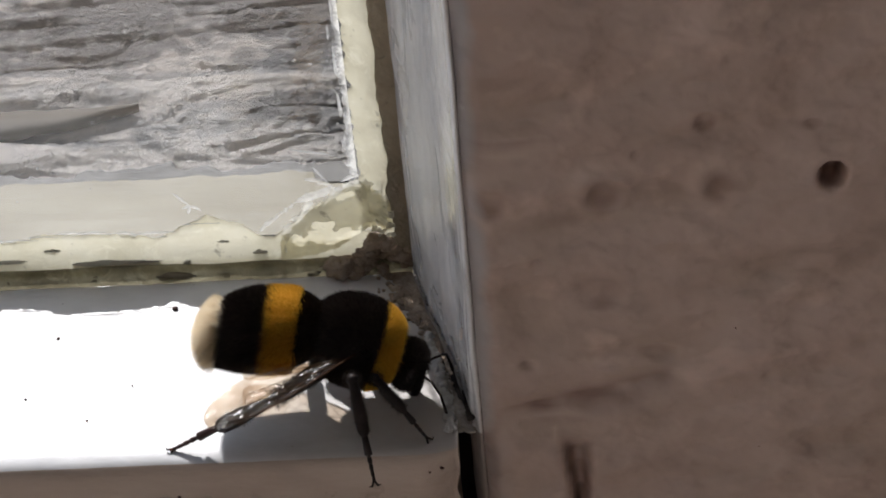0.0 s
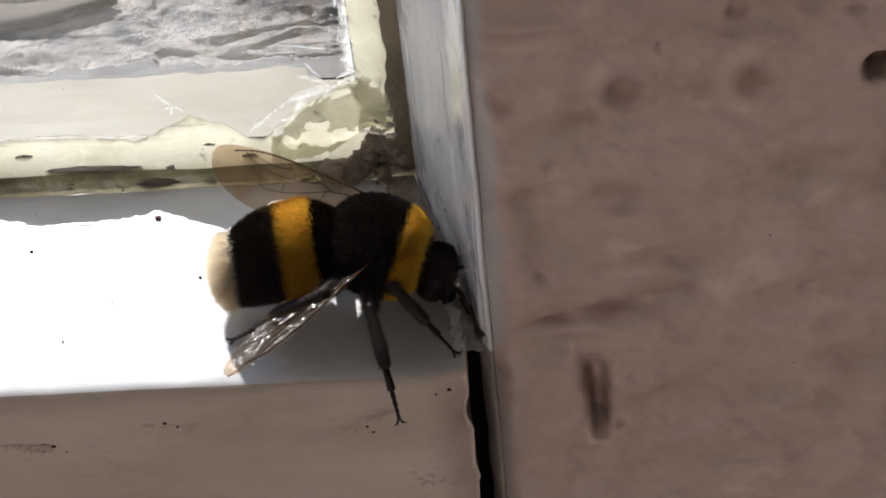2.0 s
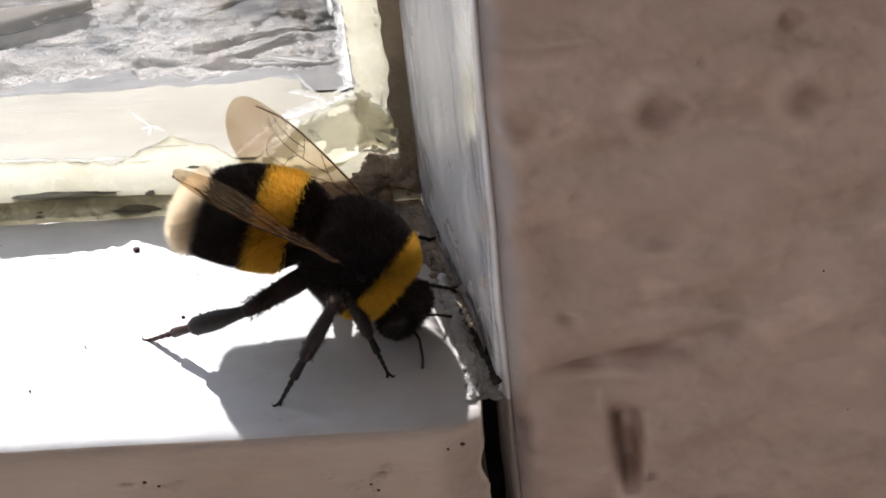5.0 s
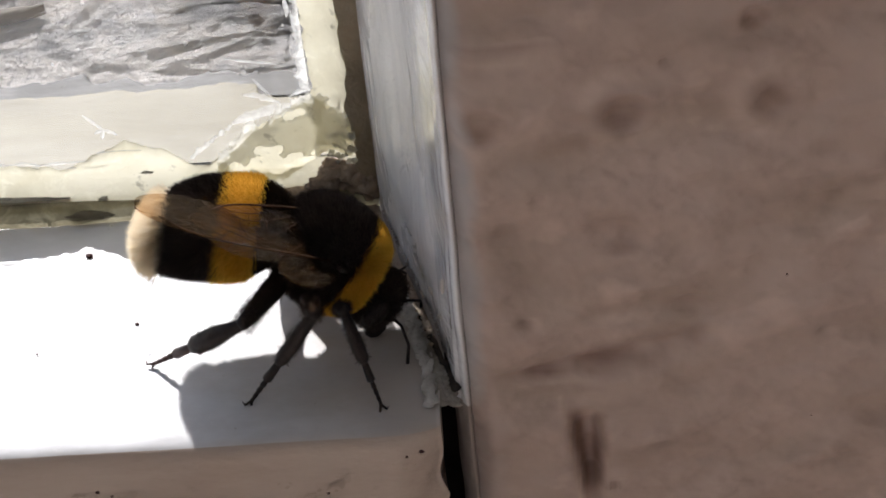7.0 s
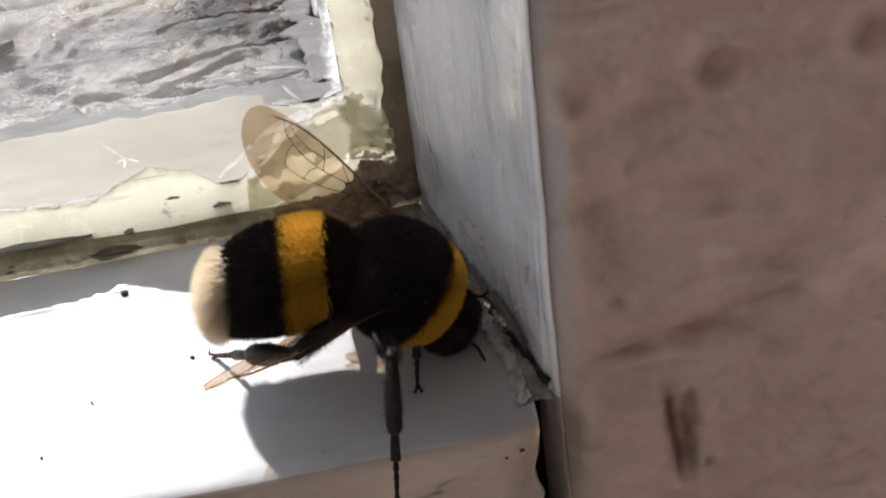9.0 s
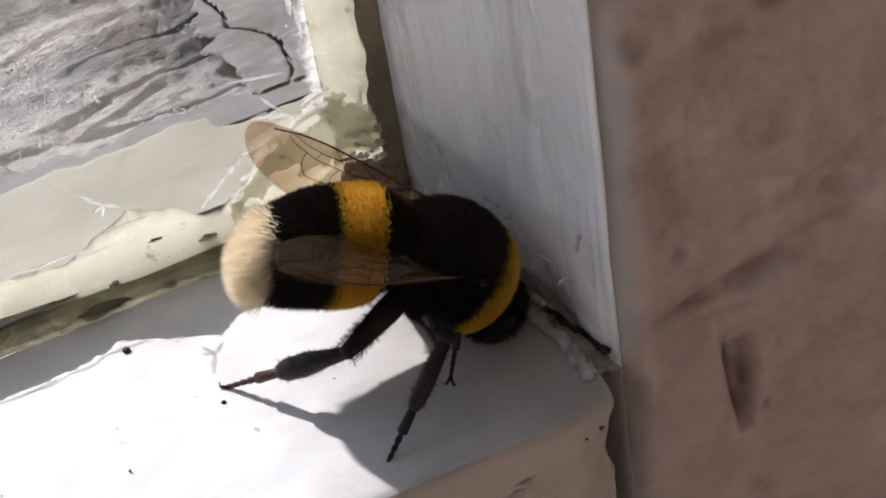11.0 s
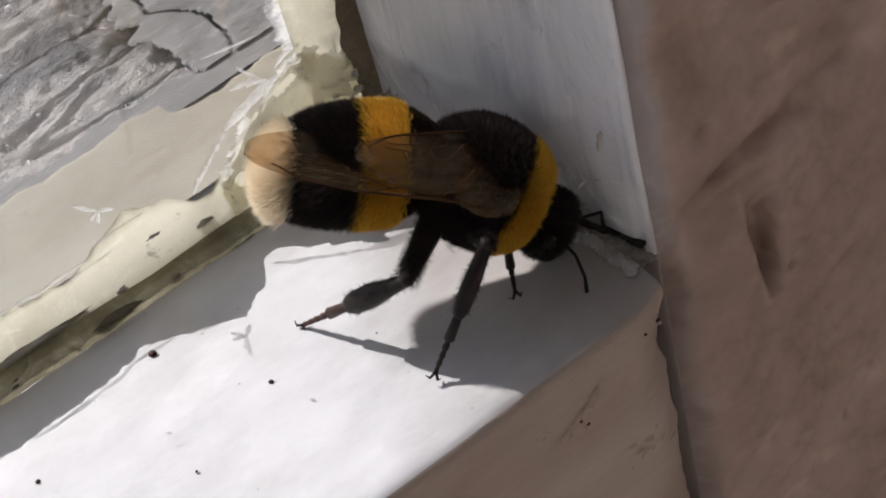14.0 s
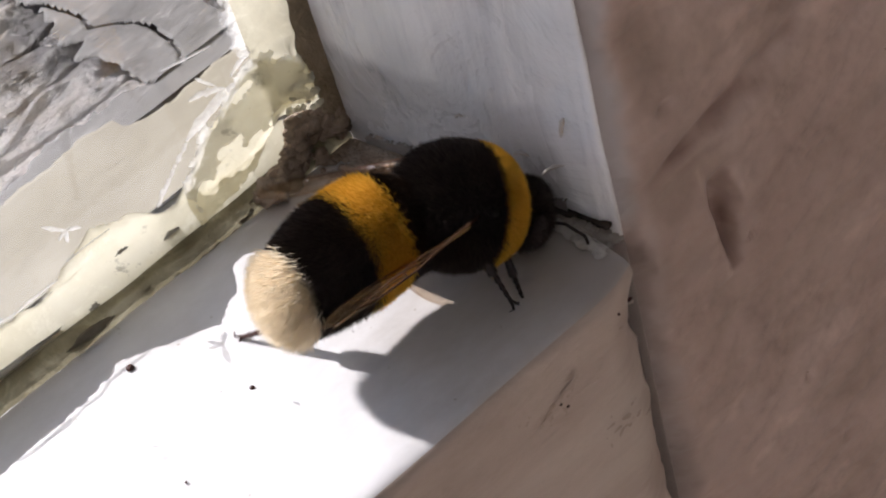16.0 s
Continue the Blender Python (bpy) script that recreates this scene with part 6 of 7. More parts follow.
    walk(legs["front", "right"], [
        (0, pose(0.00177, -0.00115, -0.00177, 60.5, -43.0, -92.3)),
        (0.5, pose(0.00177, -0.00115, -0.00177, 49.3, -44.8, -77.7)),
        (1, pose(0.00177, -0.00115, -0.00177, 50.8, -38.8, -68.0)),
        (1.5, pose(0.00177, -0.00115, -0.00177, 20.0, -75.7, -100.2)),
        (2, pose(0.00177, -0.00115, -0.00177, 58.5, -44.6, -88.9)),
        (2.5, pose(0.00177, -0.00115, -0.00177, 55.6, -36.5, -76.8)),
        (3, pose(0.00177, -0.00115, -0.00177, 50.1, -30.8, -74.0)),
        (3.5, pose(0.00177, -0.00115, -0.00177, 57.8, -30.2, -68.2)),
        (4, pose(0.00177, -0.00115, -0.00177, 50.9, -26.5, -60.1)),
        (4.5, pose(0.00177, -0.00115, -0.00177, 92.4, -45.4, -125.8)),
        (7, pose(0.00177, -0.00115, -0.00177, 53.8, -33.7, -84.8)),
        (7.5, pose(0.00177, -0.00115, -0.00177, 48.7, -36.5, -79.6)),
        (8, pose(0.00177, -0.00115, -0.00177, 63.3, -36.2, -80.6)),
        (8.5, pose(0.00177, -0.00115, -0.00177, 110.5, -53.1, -173.8)),
        (9, pose(0.00177, -0.00115, -0.00177, 128.1, -60.3, 160.4)),
        (11.5, pose(0.00177, -0.00115, -0.00177, 88.6, -60.4, -177.7)),
        (12, pose(0.00177, -0.00115, -0.00177, 115.7, -63.3, -174.6)),
        (12.5, pose(0.00177, -0.00115, -0.00177, 138.0, -61.8, 156.5)),
        (13, pose(0.00177, -0.00115, -0.00177, 145.1, -70.5, 165.9)),
        (13.5, pose(0.00177, -0.00115, -0.00177, 92.7, -78.4, -129.3)),
        (14, pose(0.00177, -0.00115, -0.00177, 121.6, -68.4, -169.7)),
        (14.5, pose(0.00177, -0.00115, -0.00177, 51.2, -44.6, -68.8)),
        (15, pose(0.00177, -0.00115, -0.00177, 67.7, -53.5, -77.6)),
        (15.5, pose(0.00177, -0.00115, -0.00177, 44.3, -57.6, -97.7)),
        (16, pose(0.00177, -0.00115, -0.00177, 94.0, -68.2, -162.9)),
    ])
    walk(shins["front", "right"], [
        (0, pose(0.00327, 0.00000, 0.00000, 0.0, 102.7, 0.0)),
        (0.5, pose(0.00327, 0.00000, 0.00000, 0.0, 105.5, 0.0)),
        (1, pose(0.00327, 0.00000, 0.00000, 0.0, 100.3, 0.0)),
        (1.5, pose(0.00327, 0.00000, 0.00000, 0.0, 153.3, 0.0)),
        (2, pose(0.00327, 0.00000, 0.00000, 0.0, 101.3, 0.0)),
        (2.5, pose(0.00327, 0.00000, 0.00000, 0.0, 87.2, 0.0)),
        (3, pose(0.00327, 0.00000, 0.00000, 0.0, 87.2, 0.0)),
        (3.5, pose(0.00327, 0.00000, 0.00000, 0.0, 72.3, 0.0)),
        (4, pose(0.00327, 0.00000, 0.00000, 0.0, 72.9, 0.0)),
        (4.5, pose(0.00327, 0.00000, 0.00000, 0.0, 133.0, 0.0)),
        (7, pose(0.00327, 0.00000, 0.00000, 0.0, 84.2, 0.0)),
        (7.5, pose(0.00327, 0.00000, 0.00000, 0.0, 82.6, 0.0)),
        (8, pose(0.00327, 0.00000, 0.00000, 0.0, 83.5, 0.0)),
        (8.5, pose(0.00327, 0.00000, 0.00000, 0.0, 154.0, 0.0)),
        (9, pose(0.00327, 0.00000, 0.00000, 0.0, 153.5, 0.0)),
        (11.5, pose(0.00327, 0.00000, 0.00000, 0.0, 151.3, 0.0)),
        (12, pose(0.00327, 0.00000, 0.00000, 0.0, 150.7, 0.0)),
        (12.5, pose(0.00327, 0.00000, 0.00000, 0.0, 152.4, 0.0)),
        (13, pose(0.00327, 0.00000, 0.00000, 0.0, 153.9, 0.0)),
        (13.5, pose(0.00327, 0.00000, 0.00000, 0.0, 153.6, 0.0)),
        (14, pose(0.00327, 0.00000, 0.00000, 0.0, 153.2, 0.0)),
        (14.5, pose(0.00327, 0.00000, 0.00000, 0.0, 94.2, 0.0)),
        (15, pose(0.00327, 0.00000, 0.00000, 0.0, 143.0, 0.0)),
        (15.5, pose(0.00327, 0.00000, 0.00000, 0.0, 149.5, 0.0)),
        (16, pose(0.00327, 0.00000, 0.00000, 0.0, 152.7, 0.0)),
    ])
    walk(legs["middle", "left"], [
        (0, pose(0.00018, 0.00141, -0.00213, -75.2, 18.1, 142.2)),
        (0.5, pose(0.00018, 0.00141, -0.00213, -55.3, 10.1, 160.2)),
        (1, pose(0.00018, 0.00141, -0.00213, -63.1, 15.3, 151.7)),
        (1.3, pose(0.00018, 0.00141, -0.00213, -61.9, 15.1, 152.4)),
        (1.5, pose(0.00018, 0.00141, -0.00213, -76.3, 17.2, 143.4)),
        (2, pose(0.00018, 0.00141, -0.00213, -70.7, 13.2, 158.3)),
        (2.5, pose(0.00018, 0.00141, -0.00213, -79.2, 15.2, 149.2)),
        (3, pose(0.00018, 0.00141, -0.00213, -83.0, 16.1, 141.9)),
        (3.5, pose(0.00018, 0.00141, -0.00213, -79.2, 14.4, 148.6)),
        (4, pose(0.00018, 0.00141, -0.00213, -77.7, 16.2, 142.4)),
        (4.5, pose(0.00018, 0.00141, -0.00213, -88.2, 15.1, 141.3)),
        (7, pose(0.00018, 0.00141, -0.00213, -91.6, 15.3, 132.8)),
        (7.5, pose(0.00018, 0.00141, -0.00213, -72.8, 18.0, 141.0)),
        (8, pose(0.00018, 0.00141, -0.00213, -83.0, 16.6, 143.2)),
        (8.5, pose(0.00018, 0.00141, -0.00213, -103.2, 12.1, 128.6)),
        (9, pose(0.00018, 0.00141, -0.00213, -100.0, 13.8, 129.0)),
        (11.5, pose(0.00018, 0.00141, -0.00213, -95.3, 17.6, 161.5)),
        (12, pose(0.00018, 0.00141, -0.00213, -92.1, 16.2, 152.3)),
        (12.5, pose(0.00018, 0.00141, -0.00213, -86.5, 16.6, 177.6)),
        (13, pose(0.00018, 0.00141, -0.00213, -46.8, -3.3, 173.2)),
        (13.5, pose(0.00018, 0.00141, -0.00213, -45.0, 1.3, 167.5)),
        (14, pose(0.00018, 0.00141, -0.00213, -42.7, -9.0, 175.6)),
        (14.5, pose(0.00018, 0.00141, -0.00213, -44.7, 6.7, 161.9)),
        (15, pose(0.00018, 0.00141, -0.00213, -61.0, 4.8, 172.4)),
        (15.5, pose(0.00018, 0.00141, -0.00213, -79.5, 12.6, 174.8)),
        (16, pose(0.00018, 0.00141, -0.00213, -74.9, 13.7, 159.5)),
    ])
    walk(shins["middle", "left"], [
        (0, pose(0.00455, 0.00000, 0.00000, 0.0, 112.6, 0.0)),
        (0.5, pose(0.00455, 0.00000, 0.00000, 0.0, 113.6, 0.0)),
        (1, pose(0.00455, 0.00000, 0.00000, 0.0, 104.0, 0.0)),
        (1.3, pose(0.00455, 0.00000, 0.00000, 0.0, 125.6, 0.0)),
        (1.5, pose(0.00455, 0.00000, 0.00000, 0.0, 110.5, 0.0)),
        (2, pose(0.00455, 0.00000, 0.00000, 0.0, 126.0, 0.0)),
        (2.5, pose(0.00455, 0.00000, 0.00000, 0.0, 109.4, 0.0)),
        (3, pose(0.00455, 0.00000, 0.00000, 0.0, 103.4, 0.0)),
        (3.5, pose(0.00455, 0.00000, 0.00000, 0.0, 108.6, 0.0)),
        (4, pose(0.00455, 0.00000, 0.00000, 0.0, 98.1, 0.0)),
        (4.5, pose(0.00455, 0.00000, 0.00000, 0.0, 112.9, 0.0)),
        (7, pose(0.00455, 0.00000, 0.00000, 0.0, 104.3, 0.0)),
        (7.5, pose(0.00455, 0.00000, 0.00000, 0.0, 104.0, 0.0)),
        (8, pose(0.00455, 0.00000, 0.00000, 0.0, 111.6, 0.0)),
        (8.5, pose(0.00455, 0.00000, 0.00000, 0.0, 111.5, 0.0)),
        (9, pose(0.00455, 0.00000, 0.00000, 0.0, 114.7, 0.0)),
        (11.5, pose(0.00455, 0.00000, 0.00000, 0.0, 130.0, 0.0)),
        (12, pose(0.00455, 0.00000, 0.00000, 0.0, 122.4, 0.0)),
        (12.5, pose(0.00455, 0.00000, 0.00000, 0.0, 140.7, 0.0)),
        (13, pose(0.00455, 0.00000, 0.00000, 0.0, 127.3, 0.0)),
        (13.5, pose(0.00455, 0.00000, 0.00000, 0.0, 114.9, 0.0)),
        (14, pose(0.00455, 0.00000, 0.00000, 0.0, 127.5, 0.0)),
        (14.5, pose(0.00455, 0.00000, 0.00000, 0.0, 110.1, 0.0)),
        (15, pose(0.00455, 0.00000, 0.00000, 0.0, 114.5, 0.0)),
        (15.5, pose(0.00455, 0.00000, 0.00000, 0.0, 115.3, 0.0)),
        (16, pose(0.00455, 0.00000, 0.00000, 0.0, 121.6, 0.0)),
    ])
    walk(legs["middle", "right"], [
        (0, pose(0.00018, -0.00141, -0.00213, 32.3, -42.3, -93.3)),
        (0.5, pose(0.00018, -0.00141, -0.00213, 16.6, -45.4, -80.1)),
        (1, pose(0.00018, -0.00141, -0.00213, 20.9, -39.1, -77.1)),
        (1.5, pose(0.00018, -0.00141, -0.00213, -0.2, -36.8, -91.4)),
        (2, pose(0.00018, -0.00141, -0.00213, 29.5, -27.5, -81.4)),
        (2.5, pose(0.00018, -0.00141, -0.00213, -16.3, -25.6, -89.1)),
        (3, pose(0.00018, -0.00141, -0.00213, -10.7, -26.9, -87.5)),
        (3.5, pose(0.00018, -0.00141, -0.00213, -8.8, -17.4, -91.1)),
        (4, pose(0.00018, -0.00141, -0.00213, 7.5, -29.0, -81.2)),
        (4.5, pose(0.00018, -0.00141, -0.00213, 15.0, -40.9, -87.9)),
        (7, pose(0.00018, -0.00141, -0.00213, 5.2, -26.3, -86.6)),
        (7.5, pose(0.00018, -0.00141, -0.00213, 4.1, -29.2, -83.1)),
        (8, pose(0.00018, -0.00141, -0.00213, 22.9, -25.2, -82.1)),
        (8.5, pose(0.00018, -0.00141, -0.00213, 25.9, -35.7, -102.3)),
        (9, pose(0.00018, -0.00141, -0.00213, 34.2, -19.7, -93.8)),
        (11.5, pose(0.00018, -0.00141, -0.00213, 7.3, -16.8, -97.7)),
        (12, pose(0.00018, -0.00141, -0.00213, -1.2, -14.5, -93.4)),
        (12.5, pose(0.00018, -0.00141, -0.00213, 0.0, -19.3, -94.8)),
        (13, pose(0.00018, -0.00141, -0.00213, -8.6, -47.1, -76.6)),
        (13.5, pose(0.00018, -0.00141, -0.00213, -10.6, -42.0, -72.1)),
        (14, pose(0.00018, -0.00141, -0.00213, 3.4, -48.9, -81.0)),
        (14.5, pose(0.00018, -0.00141, -0.00213, -0.5, -48.5, -72.4)),
        (15, pose(0.00018, -0.00141, -0.00213, 0.1, -52.9, -75.1)),
        (15.5, pose(0.00018, -0.00141, -0.00213, 78.0, -65.0, -110.1)),
        (16, pose(0.00018, -0.00141, -0.00213, 134.5, -61.6, 166.4)),
    ])
    walk(shins["middle", "right"], [
        (0, pose(0.00455, 0.00000, 0.00000, 0.0, 93.0, 0.0)),
        (0.5, pose(0.00455, 0.00000, 0.00000, 0.0, 96.2, 0.0)),
        (1, pose(0.00455, 0.00000, 0.00000, 0.0, 91.9, 0.0)),
        (1.5, pose(0.00455, 0.00000, 0.00000, 0.0, 89.4, 0.0)),
        (2, pose(0.00455, 0.00000, 0.00000, 0.0, 58.6, 0.0)),
        (2.5, pose(0.00455, 0.00000, 0.00000, 0.0, 115.6, 0.0)),
        (3, pose(0.00455, 0.00000, 0.00000, 0.0, 133.0, 0.0)),
        (3.5, pose(0.00455, 0.00000, 0.00000, 0.0, 124.3, 0.0)),
        (4, pose(0.00455, 0.00000, 0.00000, 0.0, 100.9, 0.0)),
        (4.5, pose(0.00455, 0.00000, 0.00000, 0.0, 103.7, 0.0)),
        (7, pose(0.00455, 0.00000, 0.00000, 0.0, 108.4, 0.0)),
        (7.5, pose(0.00455, 0.00000, 0.00000, 0.0, 95.4, 0.0)),
        (8, pose(0.00455, 0.00000, 0.00000, 0.0, 69.1, 0.0)),
        (8.5, pose(0.00455, 0.00000, 0.00000, 0.0, 102.0, 0.0)),
        (9, pose(0.00455, 0.00000, 0.00000, 0.0, 59.7, 0.0)),
        (11.5, pose(0.00455, 0.00000, 0.00000, 0.0, 95.4, 0.0)),
        (12, pose(0.00455, 0.00000, 0.00000, 0.0, 97.6, 0.0)),
        (12.5, pose(0.00455, 0.00000, 0.00000, 0.0, 87.4, 0.0)),
        (13, pose(0.00455, 0.00000, 0.00000, 0.0, 101.4, 0.0)),
        (13.5, pose(0.00455, 0.00000, 0.00000, 0.0, 107.2, 0.0)),
        (14, pose(0.00455, 0.00000, 0.00000, 0.0, 102.6, 0.0)),
        (14.5, pose(0.00455, 0.00000, 0.00000, 0.0, 119.8, 0.0)),
        (15, pose(0.00455, 0.00000, 0.00000, 0.0, 131.9, 0.0)),
        (15.5, pose(0.00455, 0.00000, 0.00000, 0.0, 151.3, 0.0)),
        (16, pose(0.00455, 0.00000, 0.00000, 0.0, 158.1, 0.0)),
    ])
    walk(legs["hind", "left"], [
        (0, pose(-0.00141, 0.00133, -0.00195, -45.2, -14.8, 171.8)),
        (0.5, pose(-0.00141, 0.00133, -0.00195, -9.7, -25.6, 151.1)),
        (1, pose(-0.00141, 0.00133, -0.00195, -20.8, -18.4, 156.3)),
        (1.3, pose(-0.00141, 0.00133, -0.00195, -50.1, -26.3, -173.0)),
        (1.5, pose(-0.00141, 0.00133, -0.00195, -60.3, -8.8, -175.0)),
        (2, pose(-0.00141, 0.00133, -0.00195, -49.5, -30.2, -173.3)),
        (2.5, pose(-0.00141, 0.00133, -0.00195, -42.9, -16.4, 172.3)),
        (3, pose(-0.00141, 0.00133, -0.00195, -49.9, -9.9, 172.0)),
        (3.5, pose(-0.00141, 0.00133, -0.00195, -43.7, -1.1, 167.6)),
        (4, pose(-0.00141, 0.00133, -0.00195, -39.9, -6.4, 163.8)),
        (4.5, pose(-0.00141, 0.00133, -0.00195, -49.2, -4.1, 171.7)),
        (7, pose(-0.00141, 0.00133, -0.00195, -54.8, 3.5, 162.4)),
        (7.5, pose(-0.00141, 0.00133, -0.00195, -32.7, -1.2, 158.5)),
        (8, pose(-0.00141, 0.00133, -0.00195, -41.8, -11.2, 165.5)),
        (8.5, pose(-0.00141, 0.00133, -0.00195, -69.9, 12.2, 152.1)),
        (9, pose(-0.00141, 0.00133, -0.00195, -65.7, 8.0, 154.8)),
        (11.5, pose(-0.00141, 0.00133, -0.00195, -70.6, 13.4, 153.7)),
        (12, pose(-0.00141, 0.00133, -0.00195, -59.6, 4.6, 162.5)),
        (12.5, pose(-0.00141, 0.00133, -0.00195, -62.4, 4.6, 165.1)),
        (13, pose(-0.00141, 0.00133, -0.00195, -12.3, -4.8, 153.2)),
        (13.5, pose(-0.00141, 0.00133, -0.00195, -4.5, -7.0, 150.1)),
        (14, pose(-0.00141, 0.00133, -0.00195, -17.6, 2.1, 154.4)),
        (14.5, pose(-0.00141, 0.00133, -0.00195, -3.8, -2.5, 147.9)),
        (15, pose(-0.00141, 0.00133, -0.00195, -21.2, -14.8, 157.6)),
        (15.5, pose(-0.00141, 0.00133, -0.00195, -51.2, -8.0, 173.3)),
        (16, pose(-0.00141, 0.00133, -0.00195, -38.4, -23.6, 171.7)),
    ])
    walk(shins["hind", "left"], [
        (0, pose(0.00500, 0.00000, 0.00000, 0.0, 116.3, 0.0)),
        (0.5, pose(0.00500, 0.00000, 0.00000, 0.0, 112.8, 0.0)),
        (1, pose(0.00500, 0.00000, 0.00000, 0.0, 107.3, 0.0)),
        (1.3, pose(0.00500, 0.00000, 0.00000, 0.0, 127.0, 0.0)),
        (1.5, pose(0.00500, 0.00000, 0.00000, 0.0, 115.6, 0.0)),
        (2, pose(0.00500, 0.00000, 0.00000, 0.0, 128.5, 0.0)),
        (2.5, pose(0.00500, 0.00000, 0.00000, 0.0, 112.6, 0.0)),
        (3, pose(0.00500, 0.00000, 0.00000, 0.0, 108.1, 0.0)),
        (3.5, pose(0.00500, 0.00000, 0.00000, 0.0, 105.8, 0.0)),
        (4, pose(0.00500, 0.00000, 0.00000, 0.0, 101.0, 0.0)),
        (4.5, pose(0.00500, 0.00000, 0.00000, 0.0, 115.4, 0.0)),
        (7, pose(0.00500, 0.00000, 0.00000, 0.0, 106.5, 0.0)),
        (7.5, pose(0.00500, 0.00000, 0.00000, 0.0, 103.3, 0.0)),
        (8, pose(0.00500, 0.00000, 0.00000, 0.0, 113.7, 0.0)),
        (8.5, pose(0.00500, 0.00000, 0.00000, 0.0, 105.7, 0.0)),
        (9, pose(0.00500, 0.00000, 0.00000, 0.0, 109.3, 0.0)),
        (11.5, pose(0.00500, 0.00000, 0.00000, 0.0, 103.8, 0.0)),
        (12, pose(0.00500, 0.00000, 0.00000, 0.0, 108.9, 0.0)),
        (12.5, pose(0.00500, 0.00000, 0.00000, 0.0, 113.5, 0.0)),
        (13, pose(0.00500, 0.00000, 0.00000, 0.0, 107.6, 0.0)),
        (13.5, pose(0.00500, 0.00000, 0.00000, 0.0, 103.7, 0.0)),
        (14, pose(0.00500, 0.00000, 0.00000, 0.0, 98.6, 0.0)),
        (14.5, pose(0.00500, 0.00000, 0.00000, 0.0, 99.6, 0.0)),
        (15, pose(0.00500, 0.00000, 0.00000, 0.0, 104.0, 0.0)),
        (15.5, pose(0.00500, 0.00000, 0.00000, 0.0, 102.4, 0.0)),
        (16, pose(0.00500, 0.00000, 0.00000, 0.0, 116.9, 0.0)),
    ])
    walk(legs["hind", "right"], [
        (0, pose(-0.00141, -0.00133, -0.00195, -32.9, 17.8, -132.2)),
        (0.5, pose(-0.00141, -0.00133, -0.00195, -33.1, 10.6, -124.5)),
        (1, pose(-0.00141, -0.00133, -0.00195, -24.1, 2.2, -104.7)),
        (1.5, pose(-0.00141, -0.00133, -0.00195, -39.7, -18.1, -116.0)),
        (2, pose(-0.00141, -0.00133, -0.00195, -35.1, -26.7, -102.9)),
        (2.5, pose(-0.00141, -0.00133, -0.00195, -26.6, 2.7, -109.2)),
        (3, pose(-0.00141, -0.00133, -0.00195, -37.1, 17.7, -131.2)),
        (3.5, pose(-0.00141, -0.00133, -0.00195, -26.6, 30.8, -122.3)),
        (4, pose(-0.00141, -0.00133, -0.00195, -37.7, 35.1, -133.4)),
        (4.5, pose(-0.00141, -0.00133, -0.00195, -26.2, 30.1, -118.2)),
        (7, pose(-0.00141, -0.00133, -0.00195, -14.5, 14.1, -101.8)),
        (7.5, pose(-0.00141, -0.00133, -0.00195, -13.4, 2.2, -96.2)),
        (8, pose(-0.00141, -0.00133, -0.00195, -23.7, 18.3, -113.5)),
        (8.5, pose(-0.00141, -0.00133, -0.00195, -45.7, 50.9, -154.1)),
        (9, pose(-0.00141, -0.00133, -0.00195, -24.4, 24.9, -125.8)),
        (11.5, pose(-0.00141, -0.00133, -0.00195, -19.2, 42.0, -118.0)),
        (12, pose(-0.00141, -0.00133, -0.00195, -25.3, 34.4, -121.5)),
        (12.5, pose(-0.00141, -0.00133, -0.00195, -18.5, 23.5, -112.5)),
        (13, pose(-0.00141, -0.00133, -0.00195, -19.4, -0.6, -100.9)),
        (13.5, pose(-0.00141, -0.00133, -0.00195, -23.6, 1.4, -102.5)),
        (14, pose(-0.00141, -0.00133, -0.00195, -15.6, -2.0, -96.3)),
        (14.5, pose(-0.00141, -0.00133, -0.00195, -18.3, -0.7, -94.8)),
        (15, pose(-0.00141, -0.00133, -0.00195, -38.8, 5.1, -115.1)),
        (15.5, pose(-0.00141, -0.00133, -0.00195, -30.2, 12.6, -114.0)),
        (16, pose(-0.00141, -0.00133, -0.00195, -46.4, 21.2, -158.5)),
    ])
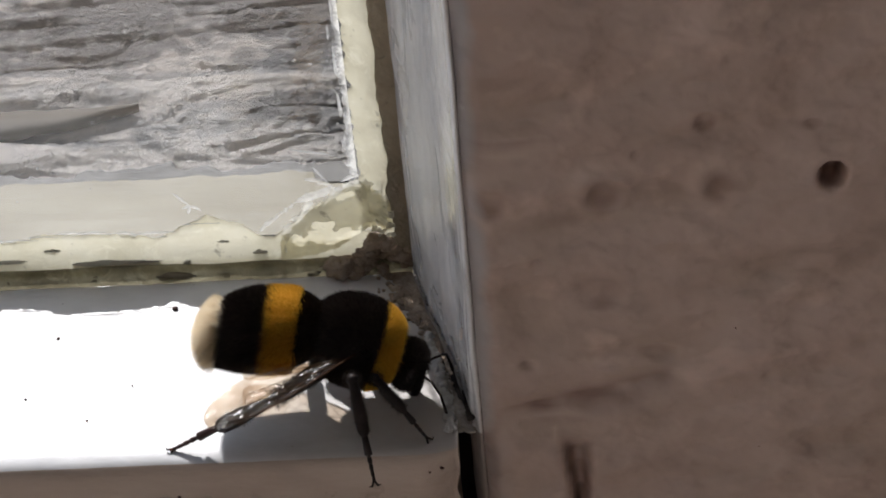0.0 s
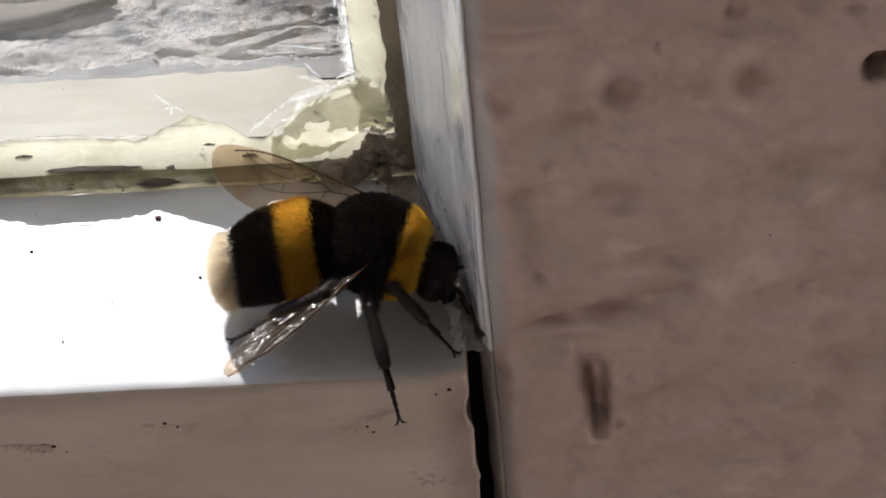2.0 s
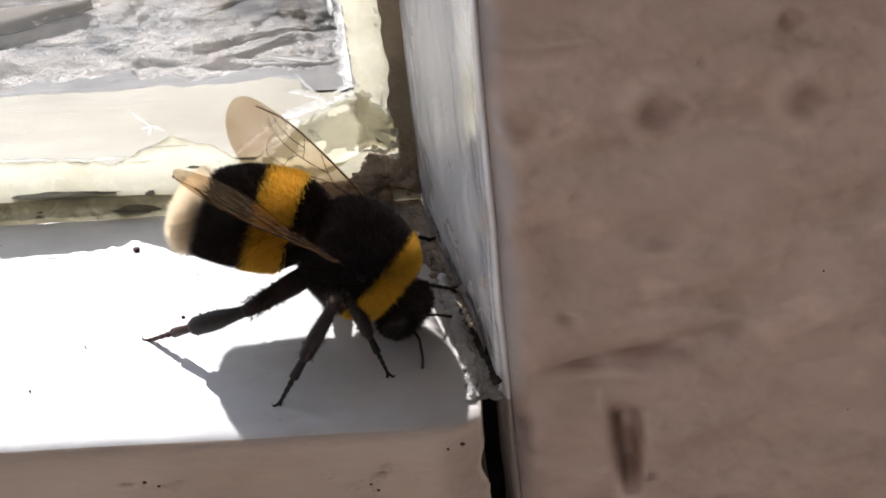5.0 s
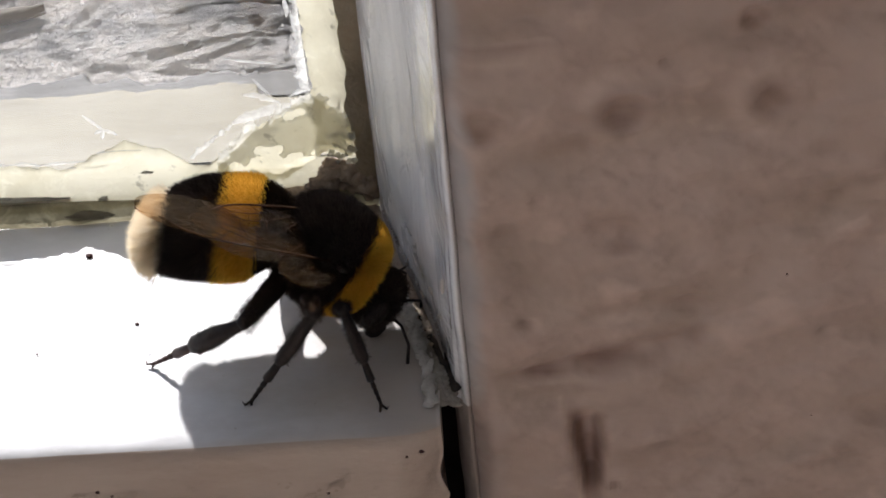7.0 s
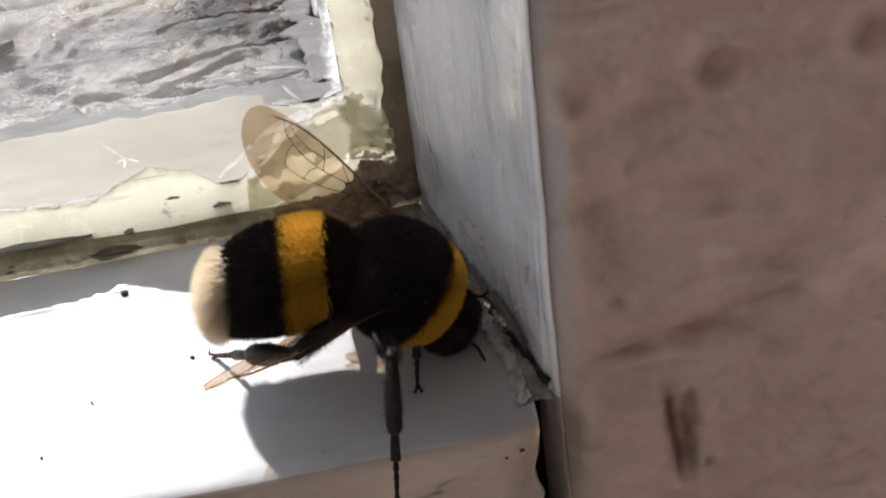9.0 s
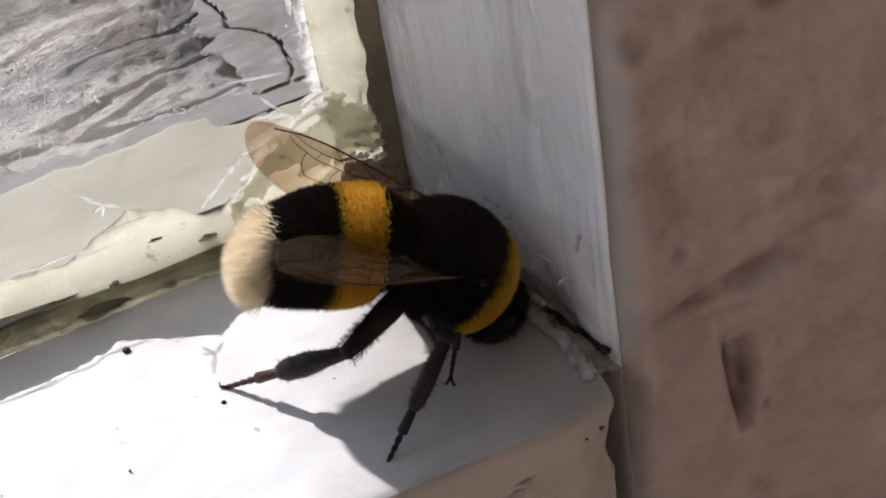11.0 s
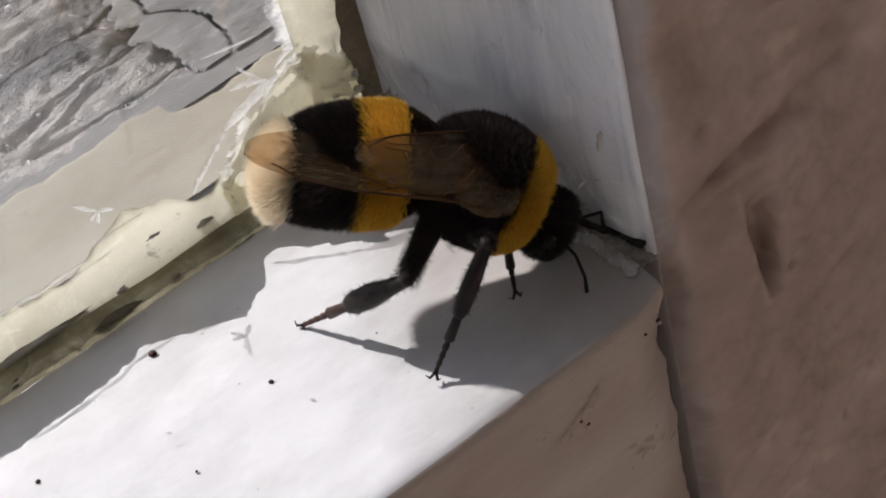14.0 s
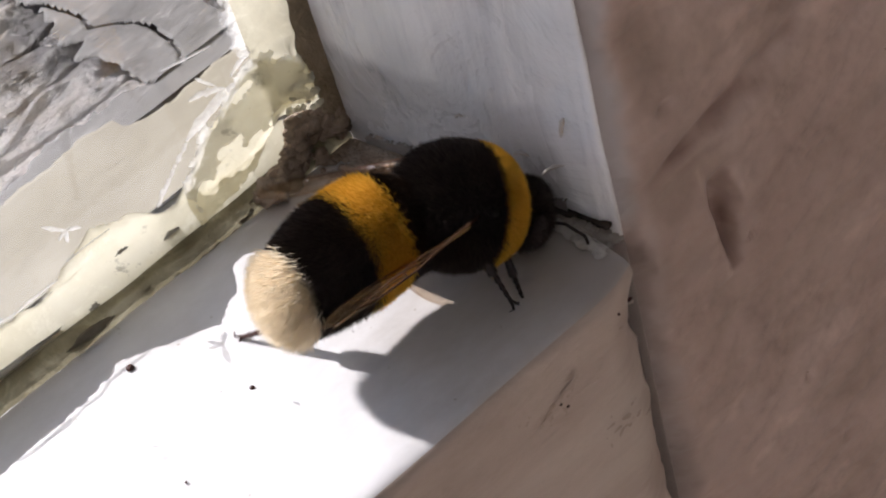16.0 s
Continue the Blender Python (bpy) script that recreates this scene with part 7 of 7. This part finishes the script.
    walk(shins["hind", "right"], [
        (0, pose(0.00500, 0.00000, 0.00000, 0.0, 39.4, 0.0)),
        (0.5, pose(0.00500, 0.00000, 0.00000, 0.0, 53.1, 0.0)),
        (1, pose(0.00500, 0.00000, 0.00000, 0.0, 69.3, 0.0)),
        (1.5, pose(0.00500, 0.00000, 0.00000, 0.0, 87.6, 0.0)),
        (2, pose(0.00500, 0.00000, 0.00000, 0.0, 101.1, 0.0)),
        (2.5, pose(0.00500, 0.00000, 0.00000, 0.0, 88.2, 0.0)),
        (3, pose(0.00500, 0.00000, 0.00000, 0.0, 70.4, 0.0)),
        (3.5, pose(0.00500, 0.00000, 0.00000, 0.0, 52.8, 0.0)),
        (4, pose(0.00500, 0.00000, 0.00000, 0.0, 48.5, 0.0)),
        (4.5, pose(0.00500, 0.00000, 0.00000, 0.0, 52.1, 0.0)),
        (7, pose(0.00500, 0.00000, 0.00000, 0.0, 86.6, 0.0)),
        (7.5, pose(0.00500, 0.00000, 0.00000, 0.0, 87.5, 0.0)),
        (8, pose(0.00500, 0.00000, 0.00000, 0.0, 78.5, 0.0)),
        (8.5, pose(0.00500, 0.00000, 0.00000, 0.0, 58.1, 0.0)),
        (9, pose(0.00500, 0.00000, 0.00000, 0.0, 91.3, 0.0)),
        (11.5, pose(0.00500, 0.00000, 0.00000, 0.0, 65.8, 0.0)),
        (12, pose(0.00500, 0.00000, 0.00000, 0.0, 76.4, 0.0)),
        (12.5, pose(0.00500, 0.00000, 0.00000, 0.0, 80.2, 0.0)),
        (13, pose(0.00500, 0.00000, 0.00000, 0.0, 87.0, 0.0)),
        (13.5, pose(0.00500, 0.00000, 0.00000, 0.0, 89.3, 0.0)),
        (14, pose(0.00500, 0.00000, 0.00000, 0.0, 91.6, 0.0)),
        (14.5, pose(0.00500, 0.00000, 0.00000, 0.0, 66.1, 0.0)),
        (15, pose(0.00500, 0.00000, 0.00000, 0.0, 106.5, 0.0)),
        (15.5, pose(0.00500, 0.00000, 0.00000, 0.0, 80.8, 0.0)),
        (16, pose(0.00500, 0.00000, 0.00000, 0.0, 65.0, 0.0)),
    ])


motions()
